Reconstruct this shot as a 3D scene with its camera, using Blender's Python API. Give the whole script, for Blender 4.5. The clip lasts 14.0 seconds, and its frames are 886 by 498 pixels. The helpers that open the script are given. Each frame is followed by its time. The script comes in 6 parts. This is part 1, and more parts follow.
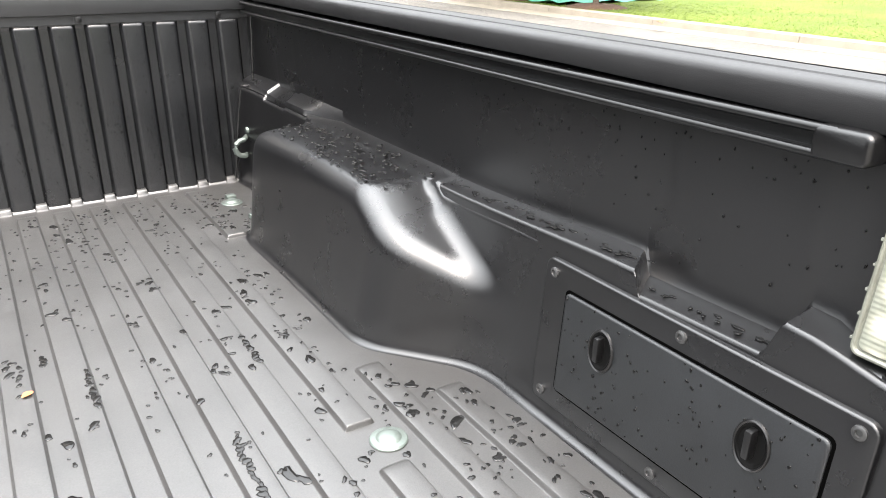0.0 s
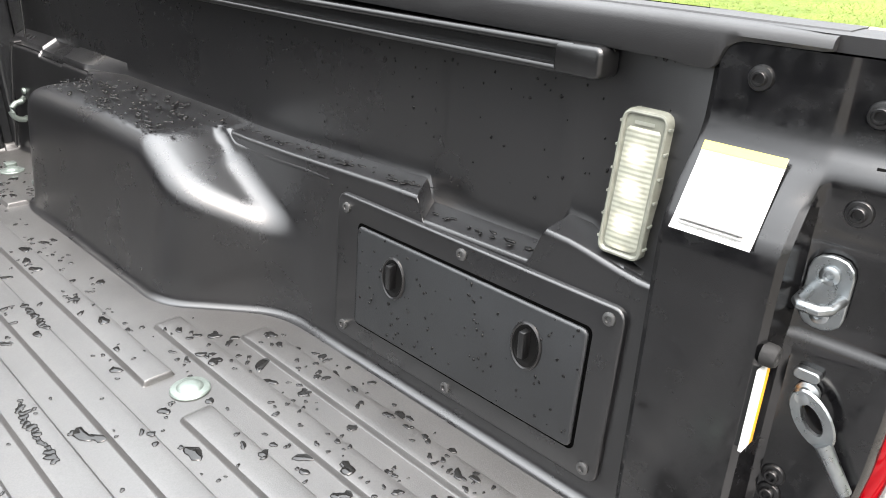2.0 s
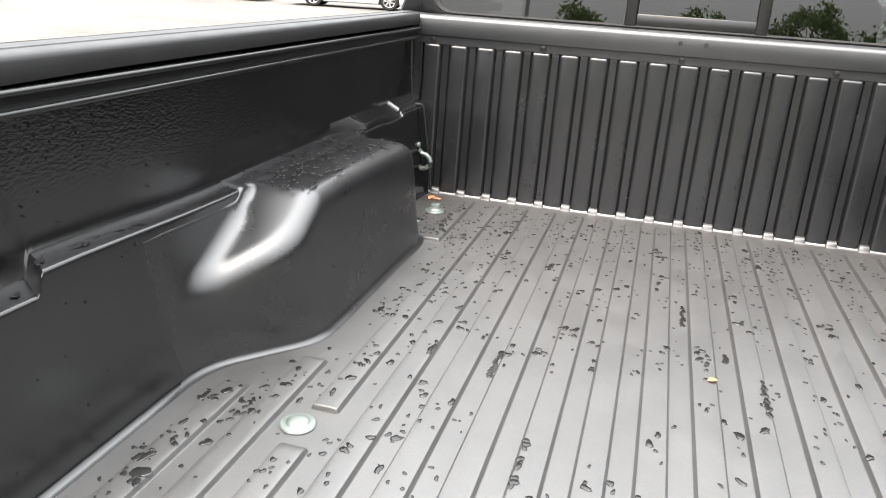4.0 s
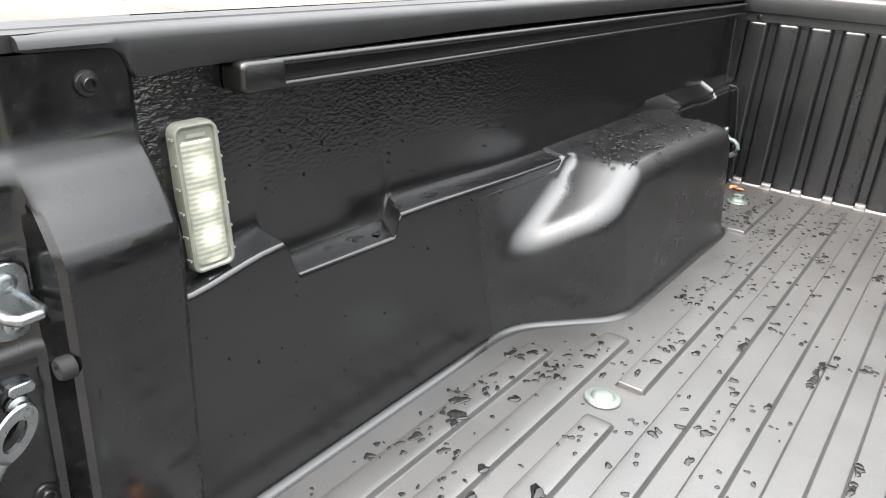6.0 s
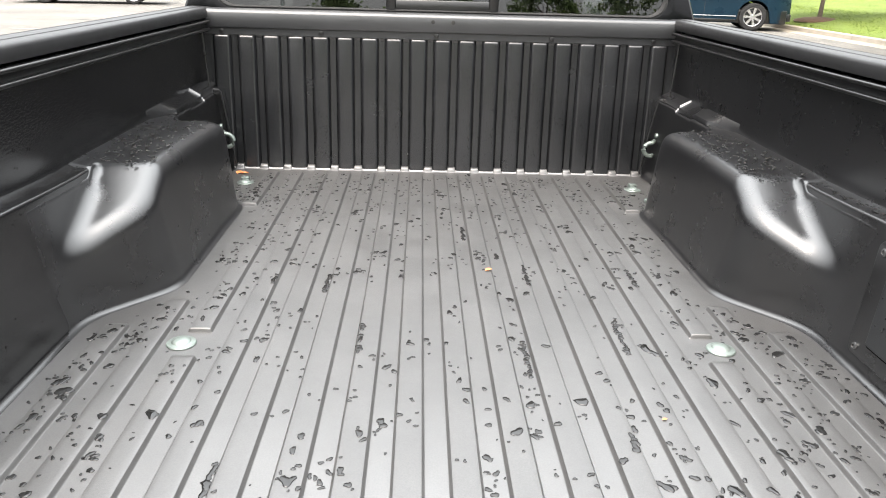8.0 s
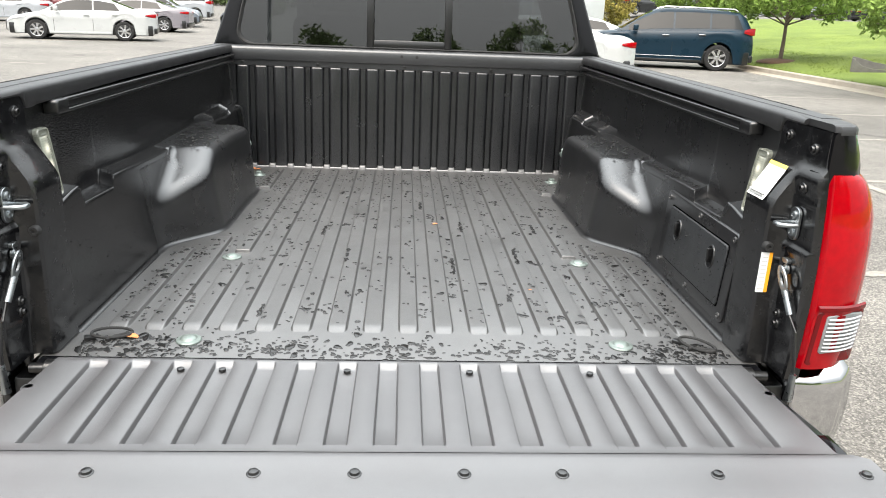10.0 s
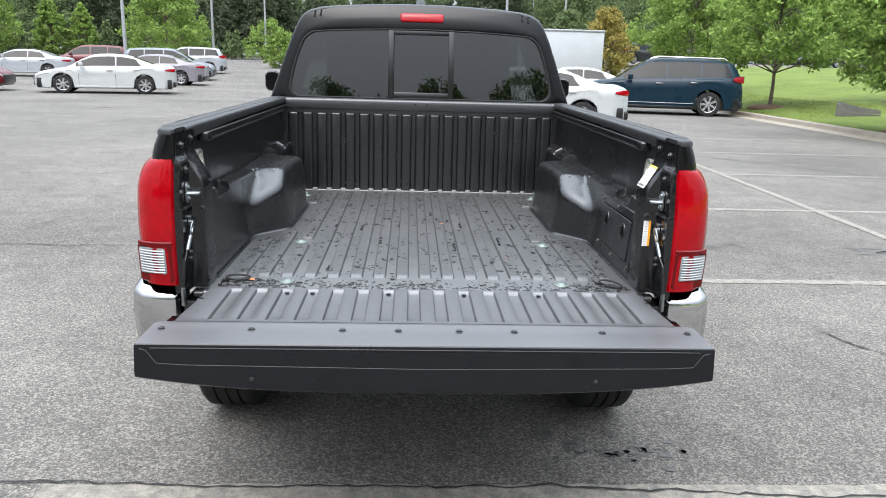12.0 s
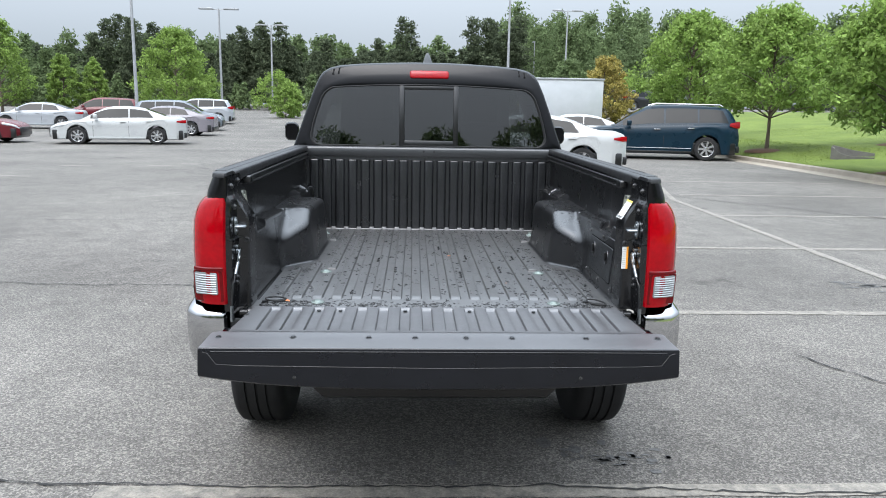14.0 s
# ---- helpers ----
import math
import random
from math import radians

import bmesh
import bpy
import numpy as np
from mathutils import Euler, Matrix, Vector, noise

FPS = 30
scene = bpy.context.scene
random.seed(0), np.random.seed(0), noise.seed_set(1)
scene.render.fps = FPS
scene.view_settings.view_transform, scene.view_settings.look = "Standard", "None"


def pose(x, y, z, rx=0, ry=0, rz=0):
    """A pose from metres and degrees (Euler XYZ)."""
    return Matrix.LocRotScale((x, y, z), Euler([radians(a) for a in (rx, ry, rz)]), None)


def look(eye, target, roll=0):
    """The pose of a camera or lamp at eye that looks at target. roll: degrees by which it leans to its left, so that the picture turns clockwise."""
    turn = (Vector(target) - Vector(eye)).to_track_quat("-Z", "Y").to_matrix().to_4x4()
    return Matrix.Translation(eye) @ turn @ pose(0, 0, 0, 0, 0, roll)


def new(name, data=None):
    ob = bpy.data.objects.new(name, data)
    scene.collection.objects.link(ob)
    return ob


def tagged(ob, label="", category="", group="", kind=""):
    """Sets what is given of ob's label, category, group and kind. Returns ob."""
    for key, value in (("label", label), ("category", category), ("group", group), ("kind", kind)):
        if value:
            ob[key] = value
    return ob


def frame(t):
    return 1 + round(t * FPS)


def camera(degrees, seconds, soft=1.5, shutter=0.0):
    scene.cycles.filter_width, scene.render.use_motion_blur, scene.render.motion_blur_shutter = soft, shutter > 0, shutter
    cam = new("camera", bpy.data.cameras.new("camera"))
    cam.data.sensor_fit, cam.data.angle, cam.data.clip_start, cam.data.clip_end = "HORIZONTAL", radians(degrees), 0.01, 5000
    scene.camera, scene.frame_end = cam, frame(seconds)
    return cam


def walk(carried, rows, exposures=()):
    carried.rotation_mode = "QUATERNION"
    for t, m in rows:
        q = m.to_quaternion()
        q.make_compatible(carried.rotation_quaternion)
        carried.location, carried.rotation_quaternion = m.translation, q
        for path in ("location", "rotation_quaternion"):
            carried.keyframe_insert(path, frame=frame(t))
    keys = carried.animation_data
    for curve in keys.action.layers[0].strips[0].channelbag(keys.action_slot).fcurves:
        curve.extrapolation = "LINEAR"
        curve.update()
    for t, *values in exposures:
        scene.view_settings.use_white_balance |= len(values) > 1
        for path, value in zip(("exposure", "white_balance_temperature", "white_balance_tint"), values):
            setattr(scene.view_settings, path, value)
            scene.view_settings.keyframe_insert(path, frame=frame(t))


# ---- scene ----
cam = camera(61.6, 14.0, 1.0)
PATH = [
    (0, (0.106, -0.075, 1.404), (1.094, 1.488, 0.642), 0.6),
    (0.5, (0.133, -0.121, 1.391), (1.394, 1.228, 0.623), 0.5),
    (1, (0.146, -0.143, 1.376), (1.521, 1.073, 0.583), 1.0),
    (1.5, (0.148, -0.141, 1.373), (1.547, 1.032, 0.558), 2.1),
    (2, (0.132, -0.135, 1.372), (1.440, 1.130, 0.541), 1.9),
    (2.5, (0.089, -0.116, 1.395), (1.098, 1.412, 0.592), 0.2),
    (3, (0.086, -0.108, 1.431), (0.624, 1.671, 0.691), -0.8),
    (3.3, (0.054, -0.127, 1.432), (0.287, 1.726, 0.716), 0.9),
    (3.5, (0.030, -0.147, 1.430), (0.042, 1.726, 0.729), 2.2),
    (3.6, (0.012, -0.153, 1.435), (-0.076, 1.717, 0.729), 2.6),
    (4, (-0.066, -0.164, 1.404), (-0.557, 1.648, 0.710), 3.6),
    (4.2, (-0.104, -0.170, 1.394), (-0.763, 1.586, 0.696), 3.6),
    (4.5, (-0.135, -0.180, 1.388), (-1.036, 1.423, 0.652), 3.7),
    (5.1, (-0.165, -0.194, 1.383), (-1.362, 1.191, 0.596), 3.9),
    (5.6, (-0.175, -0.202, 1.381), (-1.386, 1.169, 0.585), 3.8),
    (6, (-0.168, -0.206, 1.381), (-1.224, 1.302, 0.602), 3.6),
    (6.3, (-0.151, -0.209, 1.383), (-1.045, 1.412, 0.626), 3.3),
    (6.5, (-0.132, -0.212, 1.383), (-0.897, 1.483, 0.642), 3.2),
    (7, (-0.082, -0.282, 1.419), (-0.419, 1.557, 0.709), 3.3),
    (7.5, (-0.092, -0.394, 1.414), (-0.126, 1.487, 0.733), 2.6),
    (8, (-0.068, -0.526, 1.427), (0.001, 1.345, 0.724), 1.7),
    (8.5, (-0.013, -0.697, 1.446), (0.072, 1.163, 0.716), 1.8),
    (8.7, (-0.010, -0.767, 1.448), (0.080, 1.094, 0.721), 1.9),
    (10.8, (-0.050, -1.660, 1.481), (0.080, 0.257, 0.926), 1.9),
    (11, (-0.061, -1.754, 1.487), (0.074, 0.163, 0.934), 1.7),
    (11.5, (-0.073, -1.995, 1.494), (0.062, -0.070, 0.970), 1.8),
    (12, (-0.059, -2.199, 1.505), (0.036, -0.262, 1.016), 1.6),
    (12.5, (-0.085, -2.375, 1.514), (-0.012, -0.429, 1.060), 1.2),
    (13, (-0.119, -2.512, 1.509), (-0.018, -0.561, 1.083), 1.6),
    (13.5, (-0.099, -2.578, 1.522), (-0.005, -0.620, 1.124), 1.1),
    (14, (-0.090, -2.603, 1.522), (-0.009, -0.639, 1.154), 1.0),
]
EXPOSE = [(0.0, 1.97, 7350, 16), (2.0, 1.95, 7350, 16), (4.2, 1.98, 7450, 16), (6.4, 1.95, 7450, 16), (8.7, 1.7, 7400, 15), (10.8, 1.12, 7100, 13), (12.0, 0.92, 6600, 14), (14.0, 0.78, 6400, 13)]

walk(cam, [(t, look(eye, target, roll)) for t, eye, target, roll in PATH], EXPOSE)

# ---- world and sun: bright overcast ----
SUN_ELEV, SUN_ROT = radians(58), radians(200)
world = bpy.data.worlds.new("overcast_sky")
scene.world = world
world.use_nodes = True
wn, wl = world.node_tree.nodes, world.node_tree.links
wn.clear()
sky = wn.new("ShaderNodeTexSky")
sky.sky_type, sky.sun_disc = "NISHITA", False
sky.sun_elevation, sky.sun_rotation = SUN_ELEV, SUN_ROT
sky.air_density, sky.dust_density, sky.ozone_density = 1.0, 4.0, 1.0
grey = wn.new("ShaderNodeHueSaturation")
grey.inputs["Saturation"].default_value = 0.22
grey.inputs["Value"].default_value = 1.0
wbg, wout = wn.new("ShaderNodeBackground"), wn.new("ShaderNodeOutputWorld")
wbg.inputs["Strength"].default_value = 0.15
wl.new(sky.outputs["Color"], grey.inputs["Color"])
# an overcast sky is about three times as bright overhead as at the horizon
wtc, wsep, wmr, wmul = wn.new("ShaderNodeTexCoord"), wn.new("ShaderNodeSeparateXYZ"), wn.new("ShaderNodeMapRange"), wn.new("ShaderNodeVectorMath")
wmr.inputs["From Min"].default_value, wmr.inputs["From Max"].default_value = 0.0, 1.0
wmr.inputs["To Min"].default_value, wmr.inputs["To Max"].default_value = 1.15, 9.4
wmul.operation = "SCALE"
wl.new(wtc.outputs["Generated"], wsep.inputs["Vector"])
wpow = wn.new("ShaderNodeMath")
wpow.operation = "POWER"
wpow.use_clamp = True
wpow.inputs[1].default_value = 1.7
wl.new(wsep.outputs["Z"], wpow.inputs[0])
wl.new(wpow.outputs[0], wmr.inputs["Value"])
# cloud cover evens out the sky's colour
wmix = wn.new("ShaderNodeMix")
wmix.data_type = "RGBA"
wmix.inputs[0].default_value = 0.85
wmix.inputs[7].default_value = (1.6, 1.9, 2.14, 1)
wl.new(grey.outputs["Color"], wmix.inputs[6])
wl.new(wmix.outputs[2], wmul.inputs[0])
wl.new(wmr.outputs["Result"], wmul.inputs["Scale"])
wl.new(wmul.outputs["Vector"], wbg.inputs["Color"])
wl.new(wbg.outputs["Background"], wout.inputs["Surface"])
sun_data = bpy.data.lights.new("sun", "SUN")
sun_data.energy, sun_data.angle, sun_data.color = 0.6, radians(40), (1.0, 0.97, 0.92)
sun = new("sun", sun_data)
sun.matrix_world = look((-8, -20, 40), (0, 0, 0))


# ---- materials ----
def mat(name, color, rough=0.5, metal=0.0, spec=0.5, vary=0.0, scale=8.0, fine=0.0, fine_scale=300.0, bump=0.0, bump_scale=200.0,
        rough_vary=0.0, color2=None, coat=0.0, trans=0.0, ior=1.45, emit=0.0, per_object=0.0, per_island=0.0):
    m = bpy.data.materials.new(name)
    m.use_nodes = True
    nt = m.node_tree
    b = nt.nodes["Principled BSDF"]
    b.inputs["Base Color"].default_value = (*color, 1)
    b.inputs["Roughness"].default_value = rough
    b.inputs["Metallic"].default_value = metal
    b.inputs["Specular IOR Level"].default_value = spec
    b.inputs["Coat Weight"].default_value = coat
    b.inputs["Coat Roughness"].default_value = 0.03
    b.inputs["Transmission Weight"].default_value = trans
    b.inputs["IOR"].default_value = ior
    if emit:
        b.inputs["Emission Color"].default_value = (*color, 1)
        b.inputs["Emission Strength"].default_value = emit
    tc = nt.nodes.new("ShaderNodeTexCoord")
    src = tc.outputs["Object"]

    def tex(sc, detail=4.0, rough_n=0.6):
        n = nt.nodes.new("ShaderNodeTexNoise")
        n.inputs["Scale"].default_value, n.inputs["Detail"].default_value, n.inputs["Roughness"].default_value = sc, detail, rough_n
        nt.links.new(src, n.inputs["Vector"])
        return n.outputs["Fac"]

    col = None
    if vary or fine or per_object or per_island or color2:
        rgb = nt.nodes.new("ShaderNodeRGB")
        rgb.outputs[0].default_value = (*color, 1)
        col = rgb.outputs[0]
        if color2:
            ramp = nt.nodes.new("ShaderNodeValToRGB")
            ramp.color_ramp.elements[0].position, ramp.color_ramp.elements[1].position = 0.38, 0.62
            ramp.color_ramp.elements[0].color, ramp.color_ramp.elements[1].color = (*color, 1), (*color2, 1)
            nt.links.new(tex(scale, 6.0), ramp.inputs["Fac"])
            col = ramp.outputs["Color"]
        for amount, out in ((vary, tex(scale) if vary else None), (fine, tex(fine_scale, 2.0) if fine else None)):
            if out:
                col = scaled(nt, col, out, amount)
        if per_object:
            oi = nt.nodes.new("ShaderNodeObjectInfo")
            col = scaled(nt, col, oi.outputs["Random"], per_object)
        if per_island:
            ge = nt.nodes.new("ShaderNodeNewGeometry")
            col = scaled(nt, col, ge.outputs["Random Per Island"], per_island)
        nt.links.new(col, b.inputs["Base Color"])
    if rough_vary:
        mr = nt.nodes.new("ShaderNodeMapRange")
        mr.inputs["To Min"].default_value, mr.inputs["To Max"].default_value = max(rough - rough_vary, 0.02), min(rough + rough_vary, 1)
        mr.inputs["From Min"].default_value, mr.inputs["From Max"].default_value = 0.3, 0.7
        nt.links.new(tex(scale * 1.7, 5.0), mr.inputs["Value"])
        nt.links.new(mr.outputs["Result"], b.inputs["Roughness"])
    if bump:
        bp = nt.nodes.new("ShaderNodeBump")
        bp.inputs["Strength"].default_value, bp.inputs["Distance"].default_value = bump, 1.0 / bump_scale
        nt.links.new(tex(bump_scale, 3.0), bp.inputs["Height"])
        nt.links.new(bp.outputs["Normal"], b.inputs["Normal"])
    return m


def scaled(nt, col, fac, amount):
    """col times 1 - amount .. 1 + amount, by fac 0.25 .. 0.75."""
    mr = nt.nodes.new("ShaderNodeMapRange")
    mr.inputs["From Min"].default_value, mr.inputs["From Max"].default_value = 0.25, 0.75
    mr.inputs["To Min"].default_value, mr.inputs["To Max"].default_value = 1 - amount, 1 + amount
    nt.links.new(fac, mr.inputs["Value"])
    mx = nt.nodes.new("ShaderNodeVectorMath")
    mx.operation = "SCALE"
    nt.links.new(col, mx.inputs[0])
    nt.links.new(mr.outputs["Result"], mx.inputs["Scale"])
    return mx.outputs["Vector"]


# The bed's black plastic; shade on sides and wells is put into the base.
LINER = mat("shaded_liner_plastic", (0.0048, 0.0048, 0.0054), 0.29, spec=1.0, ior=1.48, vary=0.25, scale=5, fine=0.25, fine_scale=500, bump=0.1, bump_scale=900, rough_vary=0.04)


def rippled(m):
    """A wet, rippled film on the upper part of the bed's side."""
    nt = m.node_tree
    N, L = nt.nodes.new, nt.links.new
    b = nt.nodes["Principled BSDF"]
    tc = N("ShaderNodeTexCoord")
    mp = N("ShaderNodeMapping")
    mp.inputs["Scale"].default_value = (1, 130, 260)
    L(tc.outputs["Object"], mp.inputs["Vector"])
    n = N("ShaderNodeTexNoise")
    n.inputs["Scale"].default_value, n.inputs["Detail"].default_value = 1.0, 2.0
    L(mp.outputs["Vector"], n.inputs["Vector"])
    sep, mr = N("ShaderNodeSeparateXYZ"), N("ShaderNodeMapRange")
    L(tc.outputs["Object"], sep.inputs["Vector"])
    mr.inputs["From Min"].default_value, mr.inputs["From Max"].default_value = 1.09, 1.20
    mr.inputs["To Min"].default_value, mr.inputs["To Max"].default_value = 0.0, 0.5
    L(sep.outputs["Z"], mr.inputs["Value"])
    bp = N("ShaderNodeBump")
    bp.inputs["Distance"].default_value = 0.0026
    L(mr.outputs["Result"], bp.inputs["Strength"])
    L(n.outputs["Fac"], bp.inputs["Height"])
    for l in list(nt.links):
        if l.to_node == b and l.to_socket.name == "Normal":
            L(l.from_socket, bp.inputs["Normal"])
    L(bp.outputs["Normal"], b.inputs["Normal"])
    return m


# Wet left side: a darker copy of the liner, shade included in its base.
SIDE_M = rippled(mat("wet_shaded_side_plastic", (0.0035, 0.0035, 0.0039), 0.2, spec=1.0, vary=0.25, scale=5, fine=0.25, fine_scale=500, bump=0.1, bump_scale=900, rough_vary=0.04))
# The same plastic underfoot, with the sky's sheen put into a paler base.
FLOOR_M = mat("sky_lit_floor_plastic", (0.0255, 0.0246, 0.0238), 0.45, spec=1.0, ior=1.6, vary=0.25, scale=9, fine=0.45, fine_scale=420, bump=0.2, bump_scale=800, rough_vary=0.05)
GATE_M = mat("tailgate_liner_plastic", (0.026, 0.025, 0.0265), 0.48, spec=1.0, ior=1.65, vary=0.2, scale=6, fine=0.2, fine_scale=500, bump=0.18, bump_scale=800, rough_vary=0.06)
CAP_M = mat("rail_cap_plastic", (0.012, 0.012, 0.0127), 0.45, spec=0.6, vary=0.2, scale=9, bump=0.2, bump_scale=900, rough_vary=0.06)
DARK_PL = mat("dark_plastic", (0.004, 0.004, 0.0043), 0.28, spec=0.8, vary=0.2, scale=20, bump=0.1, bump_scale=500)
PAINT = mat("black_gloss_paint", (0.0025, 0.0026, 0.0034), 0.14, spec=0.25, coat=0.08, vary=0.15, scale=10, rough_vary=0.03)
POST_M = mat("black_painted_post", (0.004, 0.004, 0.0045), 0.2, spec=0.8, vary=0.4, scale=30, fine=0.3, fine_scale=260, rough_vary=0.12)
ZINC = mat("zinc_steel", (0.3, 0.32, 0.33), 0.34, metal=1.0, vary=0.15, scale=60, rough_vary=0.12)
WASHER = mat("zinc_washer", (0.165, 0.195, 0.18), 0.48, metal=0.7, vary=0.12, scale=90, rough_vary=0.12)
CHROME = mat("chrome", (0.55, 0.55, 0.56), 0.06, metal=1.0, vary=0.04, scale=20)
WALL_M = mat("front_liner_plastic", (0.0092, 0.0098, 0.0108), 0.24, spec=0.8, vary=0.25, scale=5, fine=0.25, fine_scale=500, bump=0.07, bump_scale=500, rough_vary=0.04)
GATE_E = mat("tailgate_edge_plastic", (0.0055, 0.006, 0.008), 0.3, spec=0.42, vary=0.2, scale=9, rough_vary=0.05)
RUBBER = mat("tyre_rubber", (0.009, 0.009, 0.009), 0.75, vary=0.3, scale=18, bump=0.2, bump_scale=300)
GLOSS_B = mat("gloss_black_panel", (0.003, 0.003, 0.0035), 0.16, spec=0.3, coat=0.1, vary=0.2, scale=12)
RED_LENS = mat("red_lens", (0.25, 0.0004, 0.0034), 0.03, spec=0.3, coat=0.12, vary=0.15, scale=11, fine=0.1, fine_scale=70)
RED_DEEP = mat("deep_red_lens", (0.1, 0.0008, 0.002), 0.12, spec=0.35, vary=0.2, scale=20)
RED_GLOW = mat("bright_red_lens", (0.33, 0.001, 0.004), 0.12, spec=0.3, vary=0.15, scale=20)
SCREW = mat("dark_zinc_screw", (0.12, 0.12, 0.12), 0.35, metal=0.8, vary=0.2, scale=60)
CLEAR = mat("clear_lens", (0.22, 0.225, 0.23), 0.15, coat=0.5, vary=0.2, scale=40)
LAMP_BODY = mat("lamp_lens", (0.15, 0.155, 0.13), 0.15, coat=0.4, vary=0.2, scale=60)


def lit_lens_material():
    """Ribbed clear plastic with three diodes glowing softly behind it."""
    m = mat("lit_lens", (0.22, 0.23, 0.19), 0.14, coat=0.4, vary=0.2, scale=60)
    nt = m.node_tree
    N, L = nt.nodes.new, nt.links.new
    b = nt.nodes["Principled BSDF"]
    sep = N("ShaderNodeSeparateXYZ")
    L(N("ShaderNodeTexCoord").outputs["Object"], sep.inputs["Vector"])

    def op(kind, a, c):
        n = N("ShaderNodeMath")
        n.operation = kind
        for i, v in enumerate((a, c)):
            if isinstance(v, float):
                n.inputs[i].default_value = v
            else:
                L(v, n.inputs[i])
        return n.outputs[0]

    k = op("FRACT", op("DIVIDE", op("SUBTRACT", sep.outputs["Z"], 1.096), 0.032), 0.0)
    dz = op("MULTIPLY", op("SUBTRACT", k, 0.5), 0.032)
    dy = op("SUBTRACT", sep.outputs["Y"], 0.1705)
    r2 = op("ADD", op("MULTIPLY", dz, dz), op("MULTIPLY", dy, dy))
    glow = op("POWER", 2.718, op("MULTIPLY", r2, -1.0 / (2 * 0.0062 ** 2)))
    b.inputs["Emission Color"].default_value = (1.0, 1.0, 0.86, 1)
    L(op("MULTIPLY", glow, 0.4), b.inputs["Emission Strength"])
    return m


LIT_LENS = lit_lens_material()
LAMP_RIDGE = mat("lamp_ridges", (0.2, 0.21, 0.18), 0.12, coat=0.4, vary=0.2, scale=60)
PAPER = mat("white_sticker", (0.66, 0.66, 0.645), 0.45, vary=0.04, scale=30)
YELLOW = mat("yellow_print", (0.75, 0.6, 0.12), 0.45, vary=0.1, scale=30)
ORANGE = mat("orange_print", (0.85, 0.33, 0.02), 0.45, vary=0.08, scale=30)
PRINT = mat("grey_print", (0.42, 0.42, 0.41), 0.5, vary=0.1, scale=30)
GLASS_T = mat("tinted_glass", (0.045, 0.052, 0.052), 0.0, trans=1.0, ior=1.72, vary=0.02, scale=3)
GLASS_C = mat("car_glass", (0.006, 0.0075, 0.0075), 0.03, spec=0.2, vary=0.2, scale=3)
HEADER_M = mat("header_plastic", (0.02, 0.0212, 0.0226), 0.36, spec=0.9, vary=0.2, scale=9, fine=0.2, fine_scale=500, bump=0.1, bump_scale=900, rough_vary=0.05)
LID_M = mat("lid_plastic", (0.011, 0.0122, 0.0136), 0.36, spec=0.9, vary=0.2, scale=14, fine=0.25, fine_scale=500, bump=0.12, bump_scale=600, rough_vary=0.05)
LATCH_M = mat("recess_seam_black", (0.002, 0.002, 0.002), 0.6, spec=0.2, vary=0.1, scale=30)
WATER_F = mat("rain_water_on_floor", (0.007, 0.0069, 0.0068), 0.03, spec=0.55, vary=0.1, scale=40)
WATER = mat("rain_water", (0.004, 0.004, 0.004), 0.05, spec=0.3, vary=0.2, scale=40)
LEAF_O = mat("dry_leaf", (0.5, 0.17, 0.06), 0.7, vary=0.3, scale=80)
SEAT = mat("seat_cloth", (0.03, 0.03, 0.032), 0.9, vary=0.2, scale=30)


def asphalt_material():
    m = mat("asphalt", (0.12, 0.118, 0.114), 0.85, spec=0.3)
    nt = m.node_tree
    N, L = nt.nodes.new, nt.links.new
    b = nt.nodes["Principled BSDF"]
    tc = N("ShaderNodeTexCoord").outputs["Object"]

    def noise_tex(sc, detail=3.0):
        n = N("ShaderNodeTexNoise")
        n.inputs["Scale"].default_value, n.inputs["Detail"].default_value = sc, detail
        L(tc, n.inputs["Vector"])
        return n.outputs["Fac"]

    vor = N("ShaderNodeTexVoronoi")
    vor.inputs["Scale"].default_value = 130
    L(tc, vor.inputs["Vector"])
    sep = N("ShaderNodeSeparateColor")
    L(vor.outputs["Color"], sep.inputs["Color"])
    ramp = N("ShaderNodeValToRGB")
    e = ramp.color_ramp.elements
    e[0].position, e[0].color = 0.0, (0.056, 0.052, 0.0465, 1)
    e[1].position, e[1].color = 1.0, (0.195, 0.181, 0.160, 1)
    mid = e.new(0.55)
    mid.color = (0.100, 0.0935, 0.085, 1)
    L(sep.outputs["Red"], ramp.inputs["Fac"])
    col = scaled(nt, ramp.outputs["Color"], noise_tex(0.35, 5.0), 0.3)
    col = scaled(nt, col, noise_tex(3.5, 4.0), 0.16)
    col = scaled(nt, col, noise_tex(420, 1.0), 0.3)
    # dark oil spots and hair cracks
    spot = N("ShaderNodeTexNoise")
    spot.inputs["Scale"].default_value, spot.inputs["Detail"].default_value = 0.9, 6
    L(tc, spot.inputs["Vector"])
    sr = N("ShaderNodeMapRange")
    sr.inputs["From Min"].default_value, sr.inputs["From Max"].default_value = 0.27, 0.33
    sr.inputs["To Min"].default_value, sr.inputs["To Max"].default_value = 0.55, 1.0
    L(spot.outputs["Fac"], sr.inputs["Value"])
    mul = N("ShaderNodeVectorMath")
    mul.operation = "SCALE"
    L(col, mul.inputs[0])
    L(sr.outputs["Result"], mul.inputs["Scale"])
    L(mul.outputs["Vector"], b.inputs["Base Color"])
    bp = N("ShaderNodeBump")
    bp.inputs["Strength"].default_value, bp.inputs["Distance"].default_value = 0.6, 0.004
    L(vor.outputs["Distance"], bp.inputs["Height"])
    L(bp.outputs["Normal"], b.inputs["Normal"])
    return m


